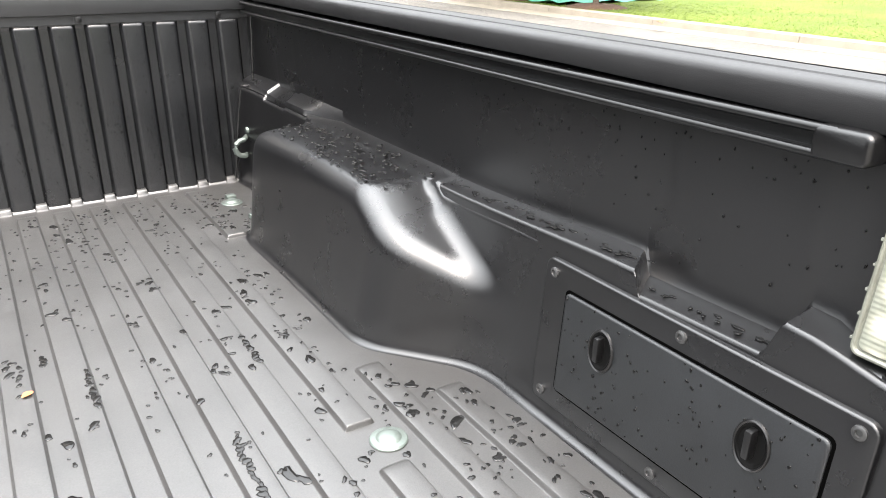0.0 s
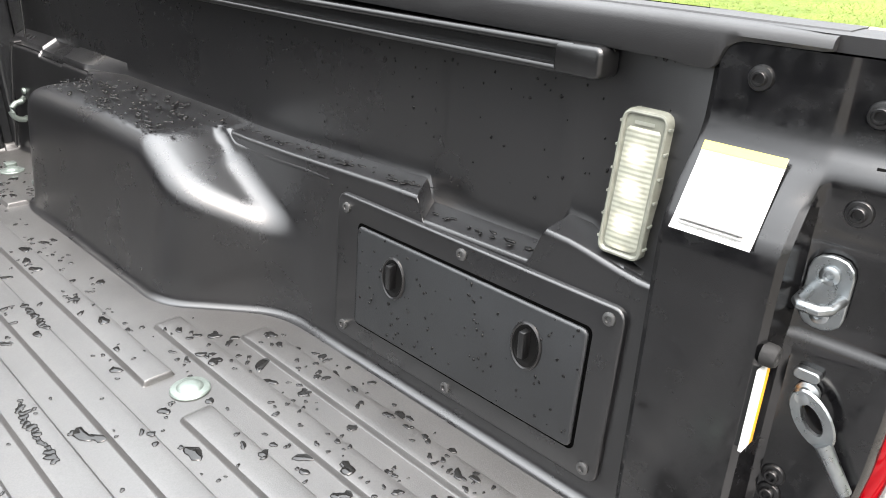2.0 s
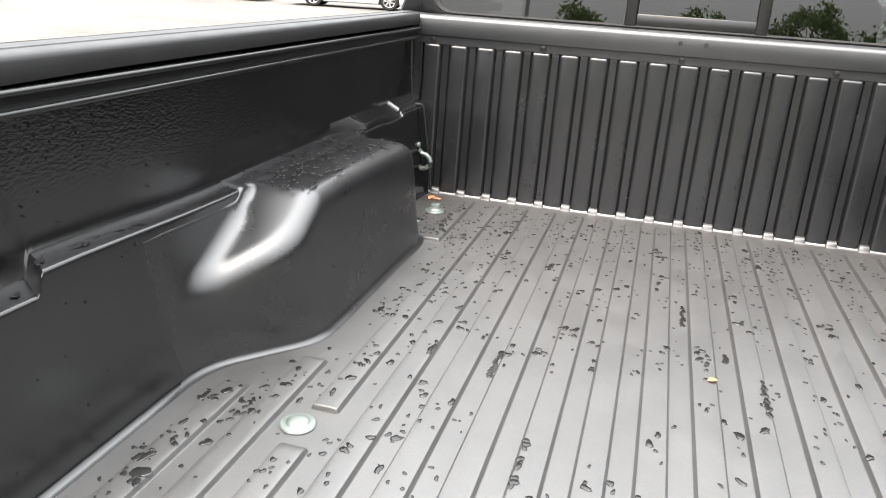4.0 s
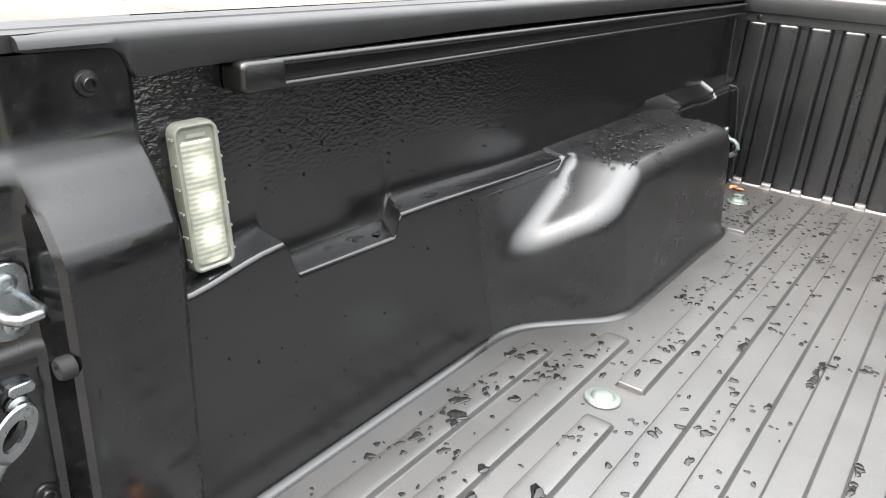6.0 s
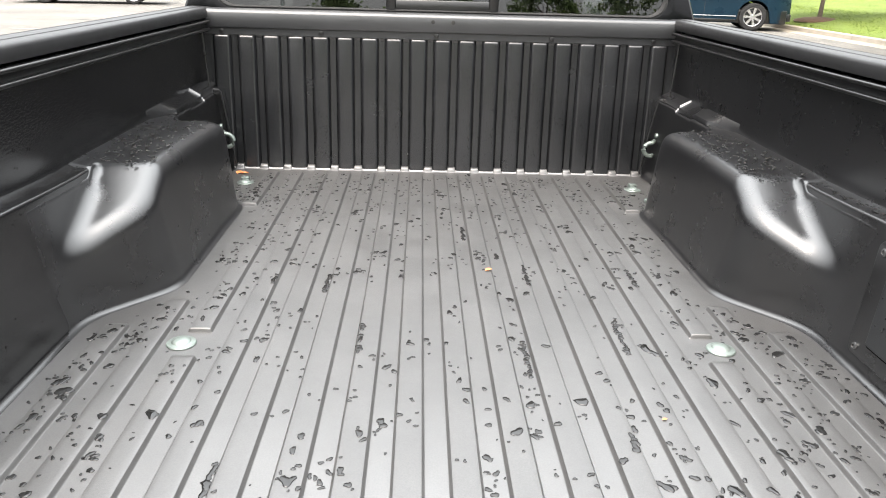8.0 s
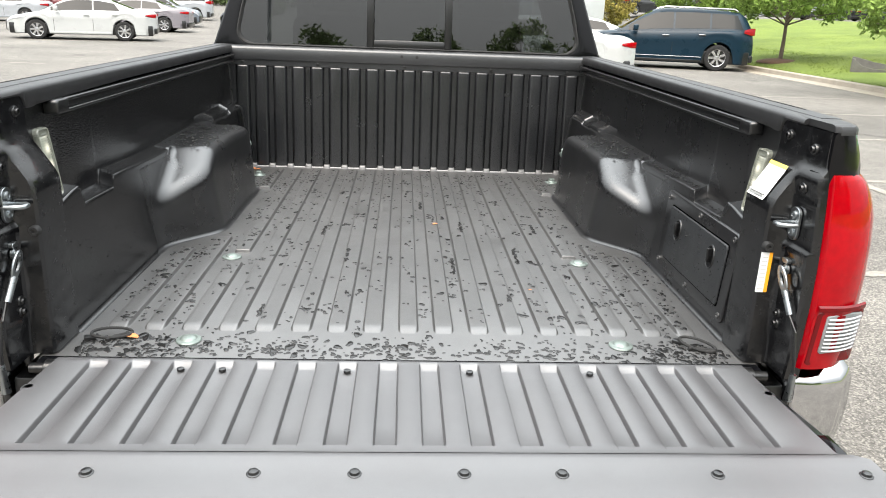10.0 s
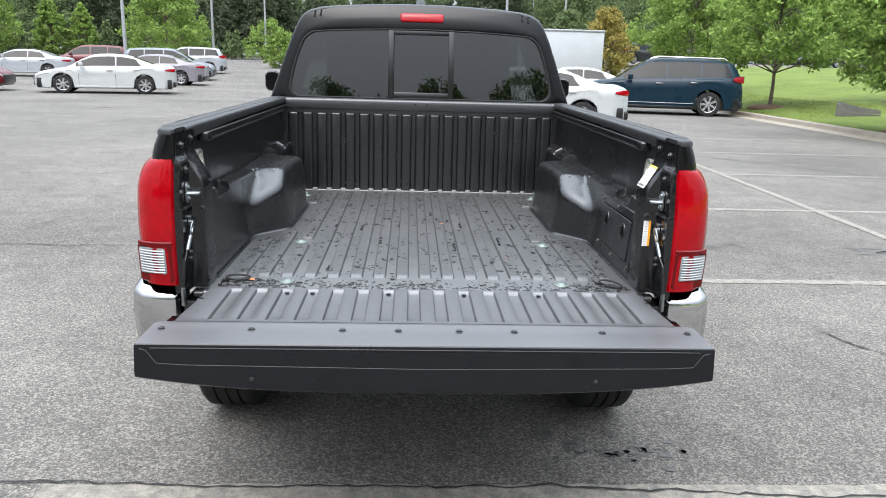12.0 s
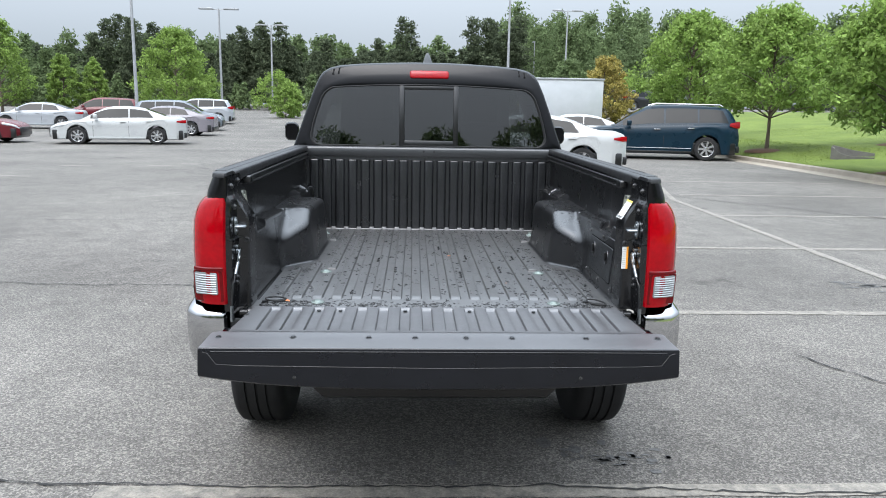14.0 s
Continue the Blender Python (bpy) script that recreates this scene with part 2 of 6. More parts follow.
ASPHALT = asphalt_material()
LINE_M = mat("worn_road_paint", (0.21, 0.193, 0.162), 0.8, color2=(0.125, 0.116, 0.102), scale=18, fine=0.3, fine_scale=120, bump=0.3, bump_scale=120)
CRACK_M = mat("crack_dark", (0.02, 0.02, 0.019), 0.95, vary=0.3, scale=30)
STAIN_M = mat("oil_stain", (0.068, 0.066, 0.063), 0.7, vary=0.4, scale=14, fine=0.6, fine_scale=120)
KERB_M = mat("kerb_concrete", (0.235, 0.205, 0.165), 0.85, vary=0.15, scale=2.5, fine=0.15, fine_scale=90, bump=0.3, bump_scale=120)
GRASS_M = mat("lawn_grass", (0.115, 0.152, 0.032), 0.9, spec=0.2, color2=(0.085, 0.118, 0.026), scale=0.7, fine=0.35, fine_scale=40, bump=0.8, bump_scale=30)
BLADE_M = mat("grass_blades", (0.115, 0.155, 0.032), 0.8, spec=0.2, per_island=0.4)
LEAVES = mat("spring_leaves", (0.195, 0.285, 0.07), 0.65, spec=0.2, per_island=0.3)
LEAVES_D = mat("dense_leaves", (0.130, 0.174, 0.080), 0.8, spec=0.06, per_island=0.3)
NEEDLES = mat("pine_needles", (0.087, 0.107, 0.064), 0.85, spec=0.06, per_island=0.3)
LEAVES_Y = mat("yellow_leaves", (0.30, 0.25, 0.075), 0.7, spec=0.2, per_island=0.4)


def leafy(m, share=0.45):
    """Leaves let part of the light through."""
    nt = m.node_tree
    b = nt.nodes["Principled BSDF"]
    tr, ms = nt.nodes.new("ShaderNodeBsdfTranslucent"), nt.nodes.new("ShaderNodeMixShader")
    ms.inputs[0].default_value = share
    for l in list(nt.links):
        if l.to_node == b and l.to_socket.name == "Base Color":
            nt.links.new(l.from_socket, tr.inputs["Color"])
    nt.links.new(b.outputs[0], ms.inputs[1])
    nt.links.new(tr.outputs[0], ms.inputs[2])
    nt.links.new(ms.outputs[0], nt.nodes["Material Output"].inputs["Surface"])


for leaf_material in (BLADE_M, LEAVES, LEAVES_D, NEEDLES, LEAVES_Y):
    leafy(leaf_material)
BARK = mat("bark", (0.11, 0.085, 0.065), 0.9, vary=0.3, scale=12, bump=0.5, bump_scale=40)
MULCH = mat("mulch", (0.08, 0.045, 0.028), 0.95, vary=0.4, scale=30, bump=0.6, bump_scale=60)
POLE_M = mat("galvanised_pole", (0.3, 0.31, 0.32), 0.45, metal=0.3, vary=0.1, scale=6)
DRAIN_M = mat("drain_concrete", (0.11, 0.105, 0.095), 0.9, vary=0.3, scale=5, fine=0.2, fine_scale=80)
CONC = mat("pole_base_concrete", (0.36, 0.34, 0.3), 0.9, vary=0.2, scale=6)
WHITE_BOX = mat("white_trailer_skin", (0.38, 0.40, 0.415), 0.5, vary=0.06, scale=2)
GREEN_P = mat("green_sheet", (0.05, 0.42, 0.3), 0.6, vary=0.1, scale=4)
RIM = mat("alloy_rim", (0.55, 0.55, 0.56), 0.25, metal=0.9, vary=0.1, scale=20)
HEADL = mat("headlight_lens", (0.35, 0.36, 0.37), 0.12, coat=0.5, vary=0.1, scale=20)


# ---- mesh helpers ----
def finish(name, bm, material, parent=None, label="", sharp=38, m=None):
    me = bpy.data.meshes.new(name)
    bmesh.ops.recalc_face_normals(bm, faces=bm.faces)
    bm.to_mesh(me)
    bm.free()
    for p in me.polygons:
        p.use_smooth = True
    me.set_sharp_from_angle(angle=radians(sharp))
    me.materials.append(material)
    ob = new(name, me)
    if parent:
        ob.parent = parent
    if m is not None:
        ob.matrix_basis = m
    if label:
        tagged(ob, label)
    return ob


def part(name, bm, material, parent, label="", sharp=38, m=None):
    return finish(name, bm, material, parent, label, sharp, m)


def pieces(name, verts, faces, material, parent=None, smooth=False):
    me = bpy.data.meshes.new(name)
    me.from_pydata(verts, [], faces)
    me.materials.append(material)
    if smooth:
        for p in me.polygons:
            p.use_smooth = True
    ob = new(name, me)
    if parent:
        ob.parent = parent
    return ob


def loft(bm, sections, closed=False, cap=False):
    rows = [[bm.verts.new(p) for p in s] for s in sections]
    n = len(rows[0])
    for a, b in zip(rows, rows[1:]):
        for i in range(n if closed else n - 1):
            j = (i + 1) % n
            bm.faces.new((a[i], a[j], b[j], b[i]))
    if cap:
        bm.faces.new(rows[0][::-1])
        bm.faces.new(rows[-1])
    return bm


def box(bm, lo, hi, bevel=0.0, segs=2):
    lo, hi = Vector(lo), Vector(hi)
    r = bmesh.ops.create_cube(bm, size=1.0, matrix=Matrix.Translation((lo + hi) / 2) @ Matrix.Diagonal((*(hi - lo), 1)))
    if bevel:
        edges = {e for v in r["verts"] for e in v.link_edges}
        bmesh.ops.bevel(bm, geom=list(edges), offset=bevel, segments=segs, profile=0.5, affect="EDGES")
    return bm


def tube(bm, pts, r, n=8, cap=True):
    pts = [Vector(p) for p in pts]
    rs = r if isinstance(r, (list, tuple)) else [r] * len(pts)
    secs = []
    for i, p in enumerate(pts):
        d = (pts[min(i + 1, len(pts) - 1)] - pts[max(i - 1, 0)]).normalized()
        up = Vector((0, 0, 1)) if abs(d.z) < 0.9 else Vector((1, 0, 0))
        a = d.cross(up).normalized()
        b = a.cross(d)
        secs.append([p + (a * math.cos(2 * math.pi * k / n) + b * math.sin(2 * math.pi * k / n)) * rs[i] for k in range(n)])
    return loft(bm, secs, True, cap)


def lathe(bm, prof, n=24, m=None, cap=True):
    """prof: (radius, height) pairs round local z."""
    m = m or Matrix()
    secs = [[m @ Vector((r * math.cos(2 * math.pi * k / n), r * math.sin(2 * math.pi * k / n), h)) for k in range(n)] for r, h in prof]
    return loft(bm, secs, True, cap)


def outline(x0, x1, y0, y1, r, n=5):
    """A rounded rectangle, counter-clockwise."""
    pts = []
    for cx, cy, a0 in ((x1 - r, y1 - r, 0), (x0 + r, y1 - r, 90), (x0 + r, y0 + r, 180), (x1 - r, y0 + r, 270)):
        for k in range(n):
            a = radians(a0 + 90 * k / (n - 1))
            pts.append((cx + r * math.cos(a), cy + r * math.sin(a)))
    return pts


def pad(bm, x0, x1, y0, y1, r, levels, place, n=5):
    """A raised or sunk rounded pad: levels of (inset, height), the last one closed; place(u, v, h) gives the point."""
    secs = [[place(u, v, h) for u, v in outline(x0 + i, x1 - i, y0 + i, y1 - i, max(r - i, 0.0015), n)] for i, h in levels]
    loft(bm, secs, True)
    bm.faces.new([bm.verts.new(p) for p in secs[-1]])
    bmesh.ops.remove_doubles(bm, verts=bm.verts, dist=1e-6)
    return bm


def mix(a, b, u):
    return a + (b - a) * u


def ease(e0, e1, v):
    u = min(max((v - e0) / (e1 - e0), 0), 1)
    return u * u * (3 - 2 * u)


def empty(name, m=None):
    ob = new(name)
    if m is not None:
        ob.matrix_basis = m
    return ob

# ---- ground ----
def ground_height(x, y):
    return 1.0 * ease(30, 85, y) + 1.2 * ease(90, 200, y) + 1.15 * ease(14, 20, x) * ease(44, 58, y)


def build_ground():
    bm = bmesh.new()
    xs = [-600, -300, -150, -80, -40, -20, -10, 0, 10, 14, 16, 18, 20, 40, 80, 150, 300, 600]
    ys = [-600, -300, -100, -40, 0, 30, 36, 42, 48, 54, 60, 66, 72, 78, 85, 95, 120, 150, 200, 300, 600]
    loft(bm, [[(x, y, ground_height(x, y)) for x in xs] for y in ys])
    tagged(finish("ground", bm, ASPHALT), "weathered grey asphalt car park with speckled aggregate", "ground", kind="structure")


build_ground()

BED = 0.82          # height of the bed's floor
RAIL = 1.30         # top of the rails

truck = tagged(empty("pickup_truck"), "black pickup truck with an open tailgate and wet bed", "pickup truck")


PITCH = 0.0757      # spacing of the ribs of the floor and the front wall
RIB_H = 0.0085      # height of the floor's ribs
RIB_W = 0.0222      # half their width
LOW = BED - 0.0125  # the floor between the ribs
RIB_0, RIB_1 = 0.150, 1.795
RIB_SPANS = {8: [(RIB_0, 0.705)], 7: [(RIB_0, 0.815), (1.432, RIB_1)], 6: [(RIB_0, 0.590), (0.676, RIB_1)]}


def on_rib(x, y, grow=0.0):
    """Whether a place of the floor lies on a raised rib."""
    k = round(x / PITCH)
    return abs(x - k * PITCH) < RIB_W + grow and any(a - grow < y < b + grow for a, b in RIB_SPANS.get(abs(k), [(RIB_0, RIB_1)] if abs(k) < 6 else []))


def build_bed_floor():
    bm = bmesh.new()
    loft(bm, [[(x, y, LOW - dz) for x in (-0.70, -0.35, 0.0, 0.35, 0.70)] for y, dz in ((0.018, 0.016), (0.018, 0.004), (0.0195, 0.0012), (0.023, 0.0), (0.5, 0.0), (1.0, 0.0), (1.5, 0.0), (1.86, 0.0))])
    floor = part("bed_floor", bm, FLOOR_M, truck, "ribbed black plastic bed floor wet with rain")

    def rib(c, y0, y1, ramp=0.024, front=0.016):
        """A raised rib with rounded ends, softly sloped at the rear."""
        bm = bmesh.new()
        secs = []
        for y, g, pinch in ((y0, 0.0, 0.010), (y0 + ramp * 0.10, 0.06, 0.0055), (y0 + ramp * 0.28, 0.30, 0.0022), (y0 + ramp * 0.5, 0.66, 0.0008), (y0 + ramp * 0.72, 0.90, 0.0), (y0 + ramp, 1.0, 0.0), (y0 + ramp + 0.02, 1.0, 0.0),
                            (mix(y0, y1, 0.35), 1.0, 0.0), (mix(y0, y1, 0.7), 1.0, 0.0), (y1 - front - 0.01, 1.0, 0.0), (y1 - front, 1.0, 0.0), (y1 - front * 0.5, 0.72, 0.0006), (y1 - front * 0.2, 0.22, 0.003), (y1, 0.0, 0.008)):
            w = RIB_W - pinch
            prof = [(-w - 0.0008, 0.0), (-w + 0.0004, 0.07), (-w + 0.0016, 0.30), (-w + 0.0030, 0.76), (-w + 0.0042, 0.95), (-w + 0.0060, 1.0), (-w * 0.4, 1.03), (w * 0.4, 1.03),
                    (w - 0.0060, 1.0), (w - 0.0042, 0.95), (w - 0.0030, 0.76), (w - 0.0016, 0.30), (w - 0.0004, 0.07), (w + 0.0008, 0.0)]
            secs.append([(c + x, y, LOW - 0.0003 + RIB_H * g * z) for x, z in prof])
        loft(bm, secs)
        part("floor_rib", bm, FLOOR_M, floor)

    for k in range(-8, 9):
        for y0, y1 in RIB_SPANS.get(abs(k), [(RIB_0, RIB_1)]):
            inner_end = y0 > RIB_0 + 0.01
            rib(k * PITCH, y0, y1, 0.0035 if inner_end else 0.030)
    for x, y in ((0.444, 0.104), (0.474, 0.634), (0.591, 1.664)):
        for s in (-1, 1):
            bm = bmesh.new()
            lathe(bm, [(0.0255, 0), (0.0255, 0.0015), (0.024, 0.0032), (0.017, 0.0045), (0.0155, 0.0062), (0.012, 0.0085), (0.006, 0.0098)], 28,
                  pose(s * x, y, LOW + 0.0005))
            part("floor_bolt", bm, WASHER, floor, "round zinc-plated bolt head with washer")
    for s in (-1, 1):
        bm = bmesh.new()
        box(bm, (s * 0.598 - 0.012, 1.685, LOW), (s * 0.598 + 0.012, 1.707, LOW + 0.012), 0.003)
        part("floor_clip", bm, WASHER, floor)
        bm = bmesh.new()
        box(bm, (s * 0.600 - 0.009, 1.525, LOW), (s * 0.600 + 0.009, 1.543, LOW + 0.012), 0.003)
        part("floor_clip", bm, WASHER, floor)


build_bed_floor()

XU = 0.730          # upper face of the side liner
LEDGE_W = 0.038     # depth of the ledge
SHIFT = 0.021       # how far the side liner's own places lie behind the bed's


def lower_x(z):
    return 0.680 + (z - BED) * 0.07


def ledge(y):
    """Height of the ledge's lip and how deep the ledge is."""
    if y < 0.122:
        return 1.070, 0.0
    if y < 0.250:
        return mix(1.066, 1.083, ease(0.122, 0.246, y)), (LEDGE_W) * min((y - 0.122) / 0.10, 1)
    if y < 0.2691:
        return mix(1.083, 1.043, ease(0.250, 0.269, y)), LEDGE_W
    if y < 0.422:
        return mix(1.043, 1.041, ease(0.27, 0.42, y)), LEDGE_W
    if y < 0.4361:
        return mix(1.040, 1.066, ease(0.422, 0.436, y)), LEDGE_W
    if y < 1.53:
        return mix(1.066, 1.0485, ease(0.44, 0.84, y)) + 0.0045 * ease(0.5, 0.84, y), mix(LEDGE_W, 0.003, min(max((y - 1.34) / 0.085, 0), 1))
    # a short ledge with a step in the front corner
    return mix(1.048, 1.054, ease(1.6595, 1.6635, y)), mix(0.003, 0.007, min(max((y - 1.585) / 0.05, 0), 1))


def spline(keys, x):
    for (x0, v0), (x1, v1) in zip(keys, keys[1:]):
        if x <= x1:
            return mix(v0, v1, min(max((x - x0) / (x1 - x0), 0), 1)) if x > x0 else v0
    return keys[-1][1]


def evenly(poly, n):
    """n points spaced evenly along a polyline."""
    step = [0.0]
    for p, q in zip(poly, poly[1:]):
        step.append(step[-1] + (q - p).length)
    out = []
    for k in range(n):
        d, i = step[-1] * k / (n - 1), 0
        while i < len(poly) - 2 and d > step[i + 1]:
            i += 1
        out.append(poly[i].lerp(poly[i + 1], min((d - step[i]) / max(step[i + 1] - step[i], 1e-9), 1)))
    return out


def well_top(y):
    """A ramp with a rounded brow that runs into the flat top."""
    ramp = max(0.982 + 0.655 * (y - 0.75), 0.958 + 0.35 * (y - 0.72), 0.935)
    flat = mix(1.0545, 1.0515, ease(0.95, 1.4, y))
    k = 0.024
    h = min(max(0.5 + 0.5 * (flat - ramp) / k, 0), 1)
    return mix(flat, ramp, h) - k * h * (1 - h)


def smooth_max(a, b, k):
    """The larger of two fields, rounded over a width k."""
    h = np.maximum(k - np.abs(a - b), 0) / np.maximum(k, 1e-6)
    return np.maximum(a, b) + h * h * k / 4


def well_field(x, y, z):
    """Signed field of the hump against the side wall: inner face, slanted rear face, flat top and ramp, all with broad fillets."""
    y = y + SHIFT
    inner = 0.556 + 0.09 * (z - BED) - x
    slant = (-0.774 * (x - 0.556) - 0.633 * (y - 0.868)) - 0.078 * (z - BED)
    top = z - np.where(y < 0.95, 1.0535, 1.0535 - 0.002 * np.clip((y - 0.95) / 0.4, 0, 1))
    ramp = (z - 1.0535 - 0.53 * (y - 0.920) - 0.06 * (x - 0.64)) * 0.91
    roof = smooth_max(top, ramp, 0.006)
    flank = smooth_max(inner, slant, 0.030)
    hump = smooth_max(flank, roof, 0.034 + 0.002 * np.clip((0.95 - y) / 0.1, 0, 1))
    proud = -0.0008 + 0.0018 * np.clip((y - 0.606) / 0.075, 0, 1)
    wall = 0.680 + (z - BED) * 0.07 - proud - x
    return -smooth_max(-hump, -wall, 0.032 * np.clip((0.890 - y) / 0.05, 0.0, 1.0) + 0.002)


def settle(g, s):
    """Moves the inner points of a grid on to the hump's field; the front end and the borders stay."""
    p = g[:, :-5].copy()
    x, y, z = s * p[..., 0], p[..., 1].copy(), p[..., 2].copy()
    hold = 1 - np.clip((y - 1.20) / 0.09, 0, 1)
    level = np.clip(np.arange(p.shape[1]) / 5.0, 0, 1)[None, :]
    for _ in range(14):
        e = 1e-4
        f = well_field(x, y, z)
        fx, fy, fz = [(well_field(x + e * a, y + e * b, z + e * c) - f) / e for a, b, c in ((1, 0, 0), (0, 1, 0), (0, 0, 1))]
        n = fx * fx + fy * fy + fz * fz + 1e-6
        step = hold * 0.7 * np.clip(f / n, -0.02, 0.02)
        x, y, z = x - step * fx, y - step * fy, z - level * step * fz
    g[:, :-5] = np.stack([s * x, y, z], -1)
    return g


def build_side(s):
    bm = bmesh.new()
    ys = sorted({0.115, 0.12, 0.122, 0.14, 0.16, 0.18, 0.2, 0.222, 0.25, 0.254, 0.2595, 0.265, 0.269, 0.422, 0.4255, 0.429, 0.4325, 0.436, 0.444,
                 1.405, 1.41, 1.415, 1.42, 1.425, 1.47, 1.525, 1.53, 1.54, 1.55, 1.56, 1.585, 1.61, 1.635, 1.659, 1.6608, 1.6622, 1.664, 1.70, 1.75, 1.79, 1.83, 1.86, 1.90, *[0.5 + 0.1 * k for k in range(11)]})
    secs = []
    for y in ys:
        z, w = ledge(y)
        lean = 0.016 * ease(1.74, 1.84, y)
        b = BED - 0.0125
        x0, x1 = lower_x(b), lower_x(z)
        prof = [(x0 - 0.013 + 0.013 * math.sin(math.pi / 12 * k), b + 0.013 - 0.013 * math.cos(math.pi / 12 * k)) for k in range(7)]
        prof += [(mix(x0, x1, 0.5), mix(b, z, 0.5)), (x1 - 0.0005, z - 0.012)]
        prof += [(x1 + 0.0065 - 0.0065 * math.cos(math.pi / 10 * k), z - 0.0065 + 0.0065 * math.sin(math.pi / 10 * k)) for k in range(6)]
        prof += [(x1 + 0.006 + max(w - 0.014, 0), z + 0.003), (x1 + 0.003 + w, z + 0.006), (x1 + 0.006 + w, z + 0.013), (x1 + 0.0065 + (w if y < 1.3 else LEDGE_W), z + 0.030),
                (mix(x1 + (w if y < 1.3 else LEDGE_W), XU, 0.6) + 0.004, 1.15), (XU + 0.006, 1.262), (XU + 0.03, 1.28)]
        slant = 0.025 * math.exp(-((y - 0.432) / 0.05) ** 2)
        secs.append([(s * (x - lean * max(0, 1 - (zz - BED) / 0.45)), y + slant * min(max((x - x1) / LEDGE_W, 0), 1) * (zz < 1.12), zz) for x, zz in prof])
    loft(bm, secs)
    # the left side takes the wet, darker copy of the liner
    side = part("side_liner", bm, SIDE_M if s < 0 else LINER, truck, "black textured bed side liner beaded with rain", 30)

    # wheel well: sharp corners on a grid, then relaxed into fillets
    b = BED - 0.0125
    stations = [0.585 + 0.0065 * k for k in range(52)] + [0.93, 0.95, 0.98, 1.02, 1.1, 1.2, 1.3, 1.33, 1.35, 1.365, 1.38, 1.392, 1.402, 1.41, 1.416, 1.42]
    n1, n4 = 58, 5
    grid = []
    for y in stations:
        u = (y - 0.640) / 0.222
        soft = [0.5 * (v + math.sqrt(v * v + 0.012)) for v in (u, u - 1)]
        inner = 0.682 - 0.128 * (soft[0] - soft[1])
        top = well_top(y)
        f = min(max(0, (y - 1.34) / 0.08), 1)
        e = 1 - math.sqrt(max(0, 1 - f * f))
        inner += 0.05 * e
        top -= 0.04 * e
        proud = mix(-0.0008, 0.0010, ease(0.585, 0.66, y))
        zl = ledge(y)[0] + proud
        top = min(top, zl) if y < 0.9 else top
        wall = lower_x(top) - proud
        inner = min(inner, lower_x(b) - proud)
        xi = mix(wall, min(inner + 0.010 * ease(0.70, 0.95, y), wall), min(max((y - 0.668) / 0.03, 0), 1))
        front = 0.055 * ease(1.25, 1.42, y)
        lip = max(zl, top)
        ext = ease(0.835, 0.862, y)
        poly = [Vector((inner, b + 0.014)), Vector((xi, top)), Vector((wall, top + 0.001)), Vector((lower_x(lip) - proud + 0.0035 * (1 - ext), lip + 0.001 - 0.014 * (1 - ext)))]
        pts = [tuple(p) for p in evenly(poly, n1)]
        pts += [(lower_x(lip) - proud + mix(0, XU + 0.012 - lower_x(lip), k / (n4 - 1)), lip + 0.001 + 0.006 * k / (n4 - 1) - 0.014 * (1 - ext)) for k in range(1, n4)]
        grid.append([(s * x, y + front * (1 - (zz - b) / (top - b)) - 0.02 * front / 0.055, zz) for x, zz in pts])
    g = np.array(grid)
    dense = np.array([1 - ease(0.86, 0.914, y) for y in stations[1:-1]])[:, None, None]
    for _ in range(34):
        along = (g[1:-1, :-2] + g[1:-1, 2:]) / 2
        across = (g[:-2, 1:-1] + g[2:, 1:-1]) / 2
        aim = along + dense * (across - along) / 2
        g[1:-1, 1:n1 - 2] = 0.45 * g[1:-1, 1:n1 - 2] + 0.55 * aim[:, :n1 - 3]
    g = settle(g, s)
    secs = []
    for row in g.tolist():
        x, y = row[0][0], row[0][1]
        foot = [(x - s * 0.014 * (1 - math.sin(math.pi / 12 * k)), y, b + 0.014 - 0.014 * math.cos(math.pi / 12 * k)) for k in range(6)]
        secs.append(foot + [tuple(p) for p in row])
    # front face, closed down to the floor
    last = secs[-1]
    secs.append([(mix(p[0], s * (XU + 0.01), 0.2), p[1] + 0.006, mix(p[2], b, 0.02)) for p in last])
    secs.append([(s * (XU + 0.012), p[1] + 0.012, mix(p[2], b, 0.06)) for p in last])
    bm = bmesh.new()
    loft(bm, secs)
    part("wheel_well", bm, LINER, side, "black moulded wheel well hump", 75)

    # bed lamp
    bm = bmesh.new()
    lx = XU - 0.006

    def lamp_at(u, v, h):
        return (s * (lx - h + (v - 1.15) * 0.13), u - 0.011, v)

    pad(bm, 0.156, 0.204, 1.079, 1.216, 0.010, [(0, -0.004), (0, 0.009), (0.0012, 0.0115), (0.003, 0.0120), (0.0045, 0.0112), (0.0052, 0.0092)], lamp_at)
    lamp = part("bed_lamp", bm, LAMP_BODY, side, "lit bed lamp behind a clear ribbed lens")
    # corrugated lens, one ridge after the other
    bm = bmesh.new()
    secs = []
    for k in range(97):
        z = 1.0865 + 0.1135 * k / 96
        e = 0.003 * (max(0, 1 - k / 4) ** 2 + max(0, (k - 92) / 4) ** 2)
        secs.append([lamp_at(u, z, h + 0.0005 * (k % 4 in (1, 2)) * (h > 0.0095)) for u, h in ((0.1625 + e, 0.009), (0.1645 + e, 0.0104), (0.180, 0.0112), (0.1955 - e, 0.0104), (0.1975 - e, 0.009))])
    loft(bm, secs)
    part("lens", bm, LIT_LENS, lamp, "ribbed clear lens lit from behind", 60)
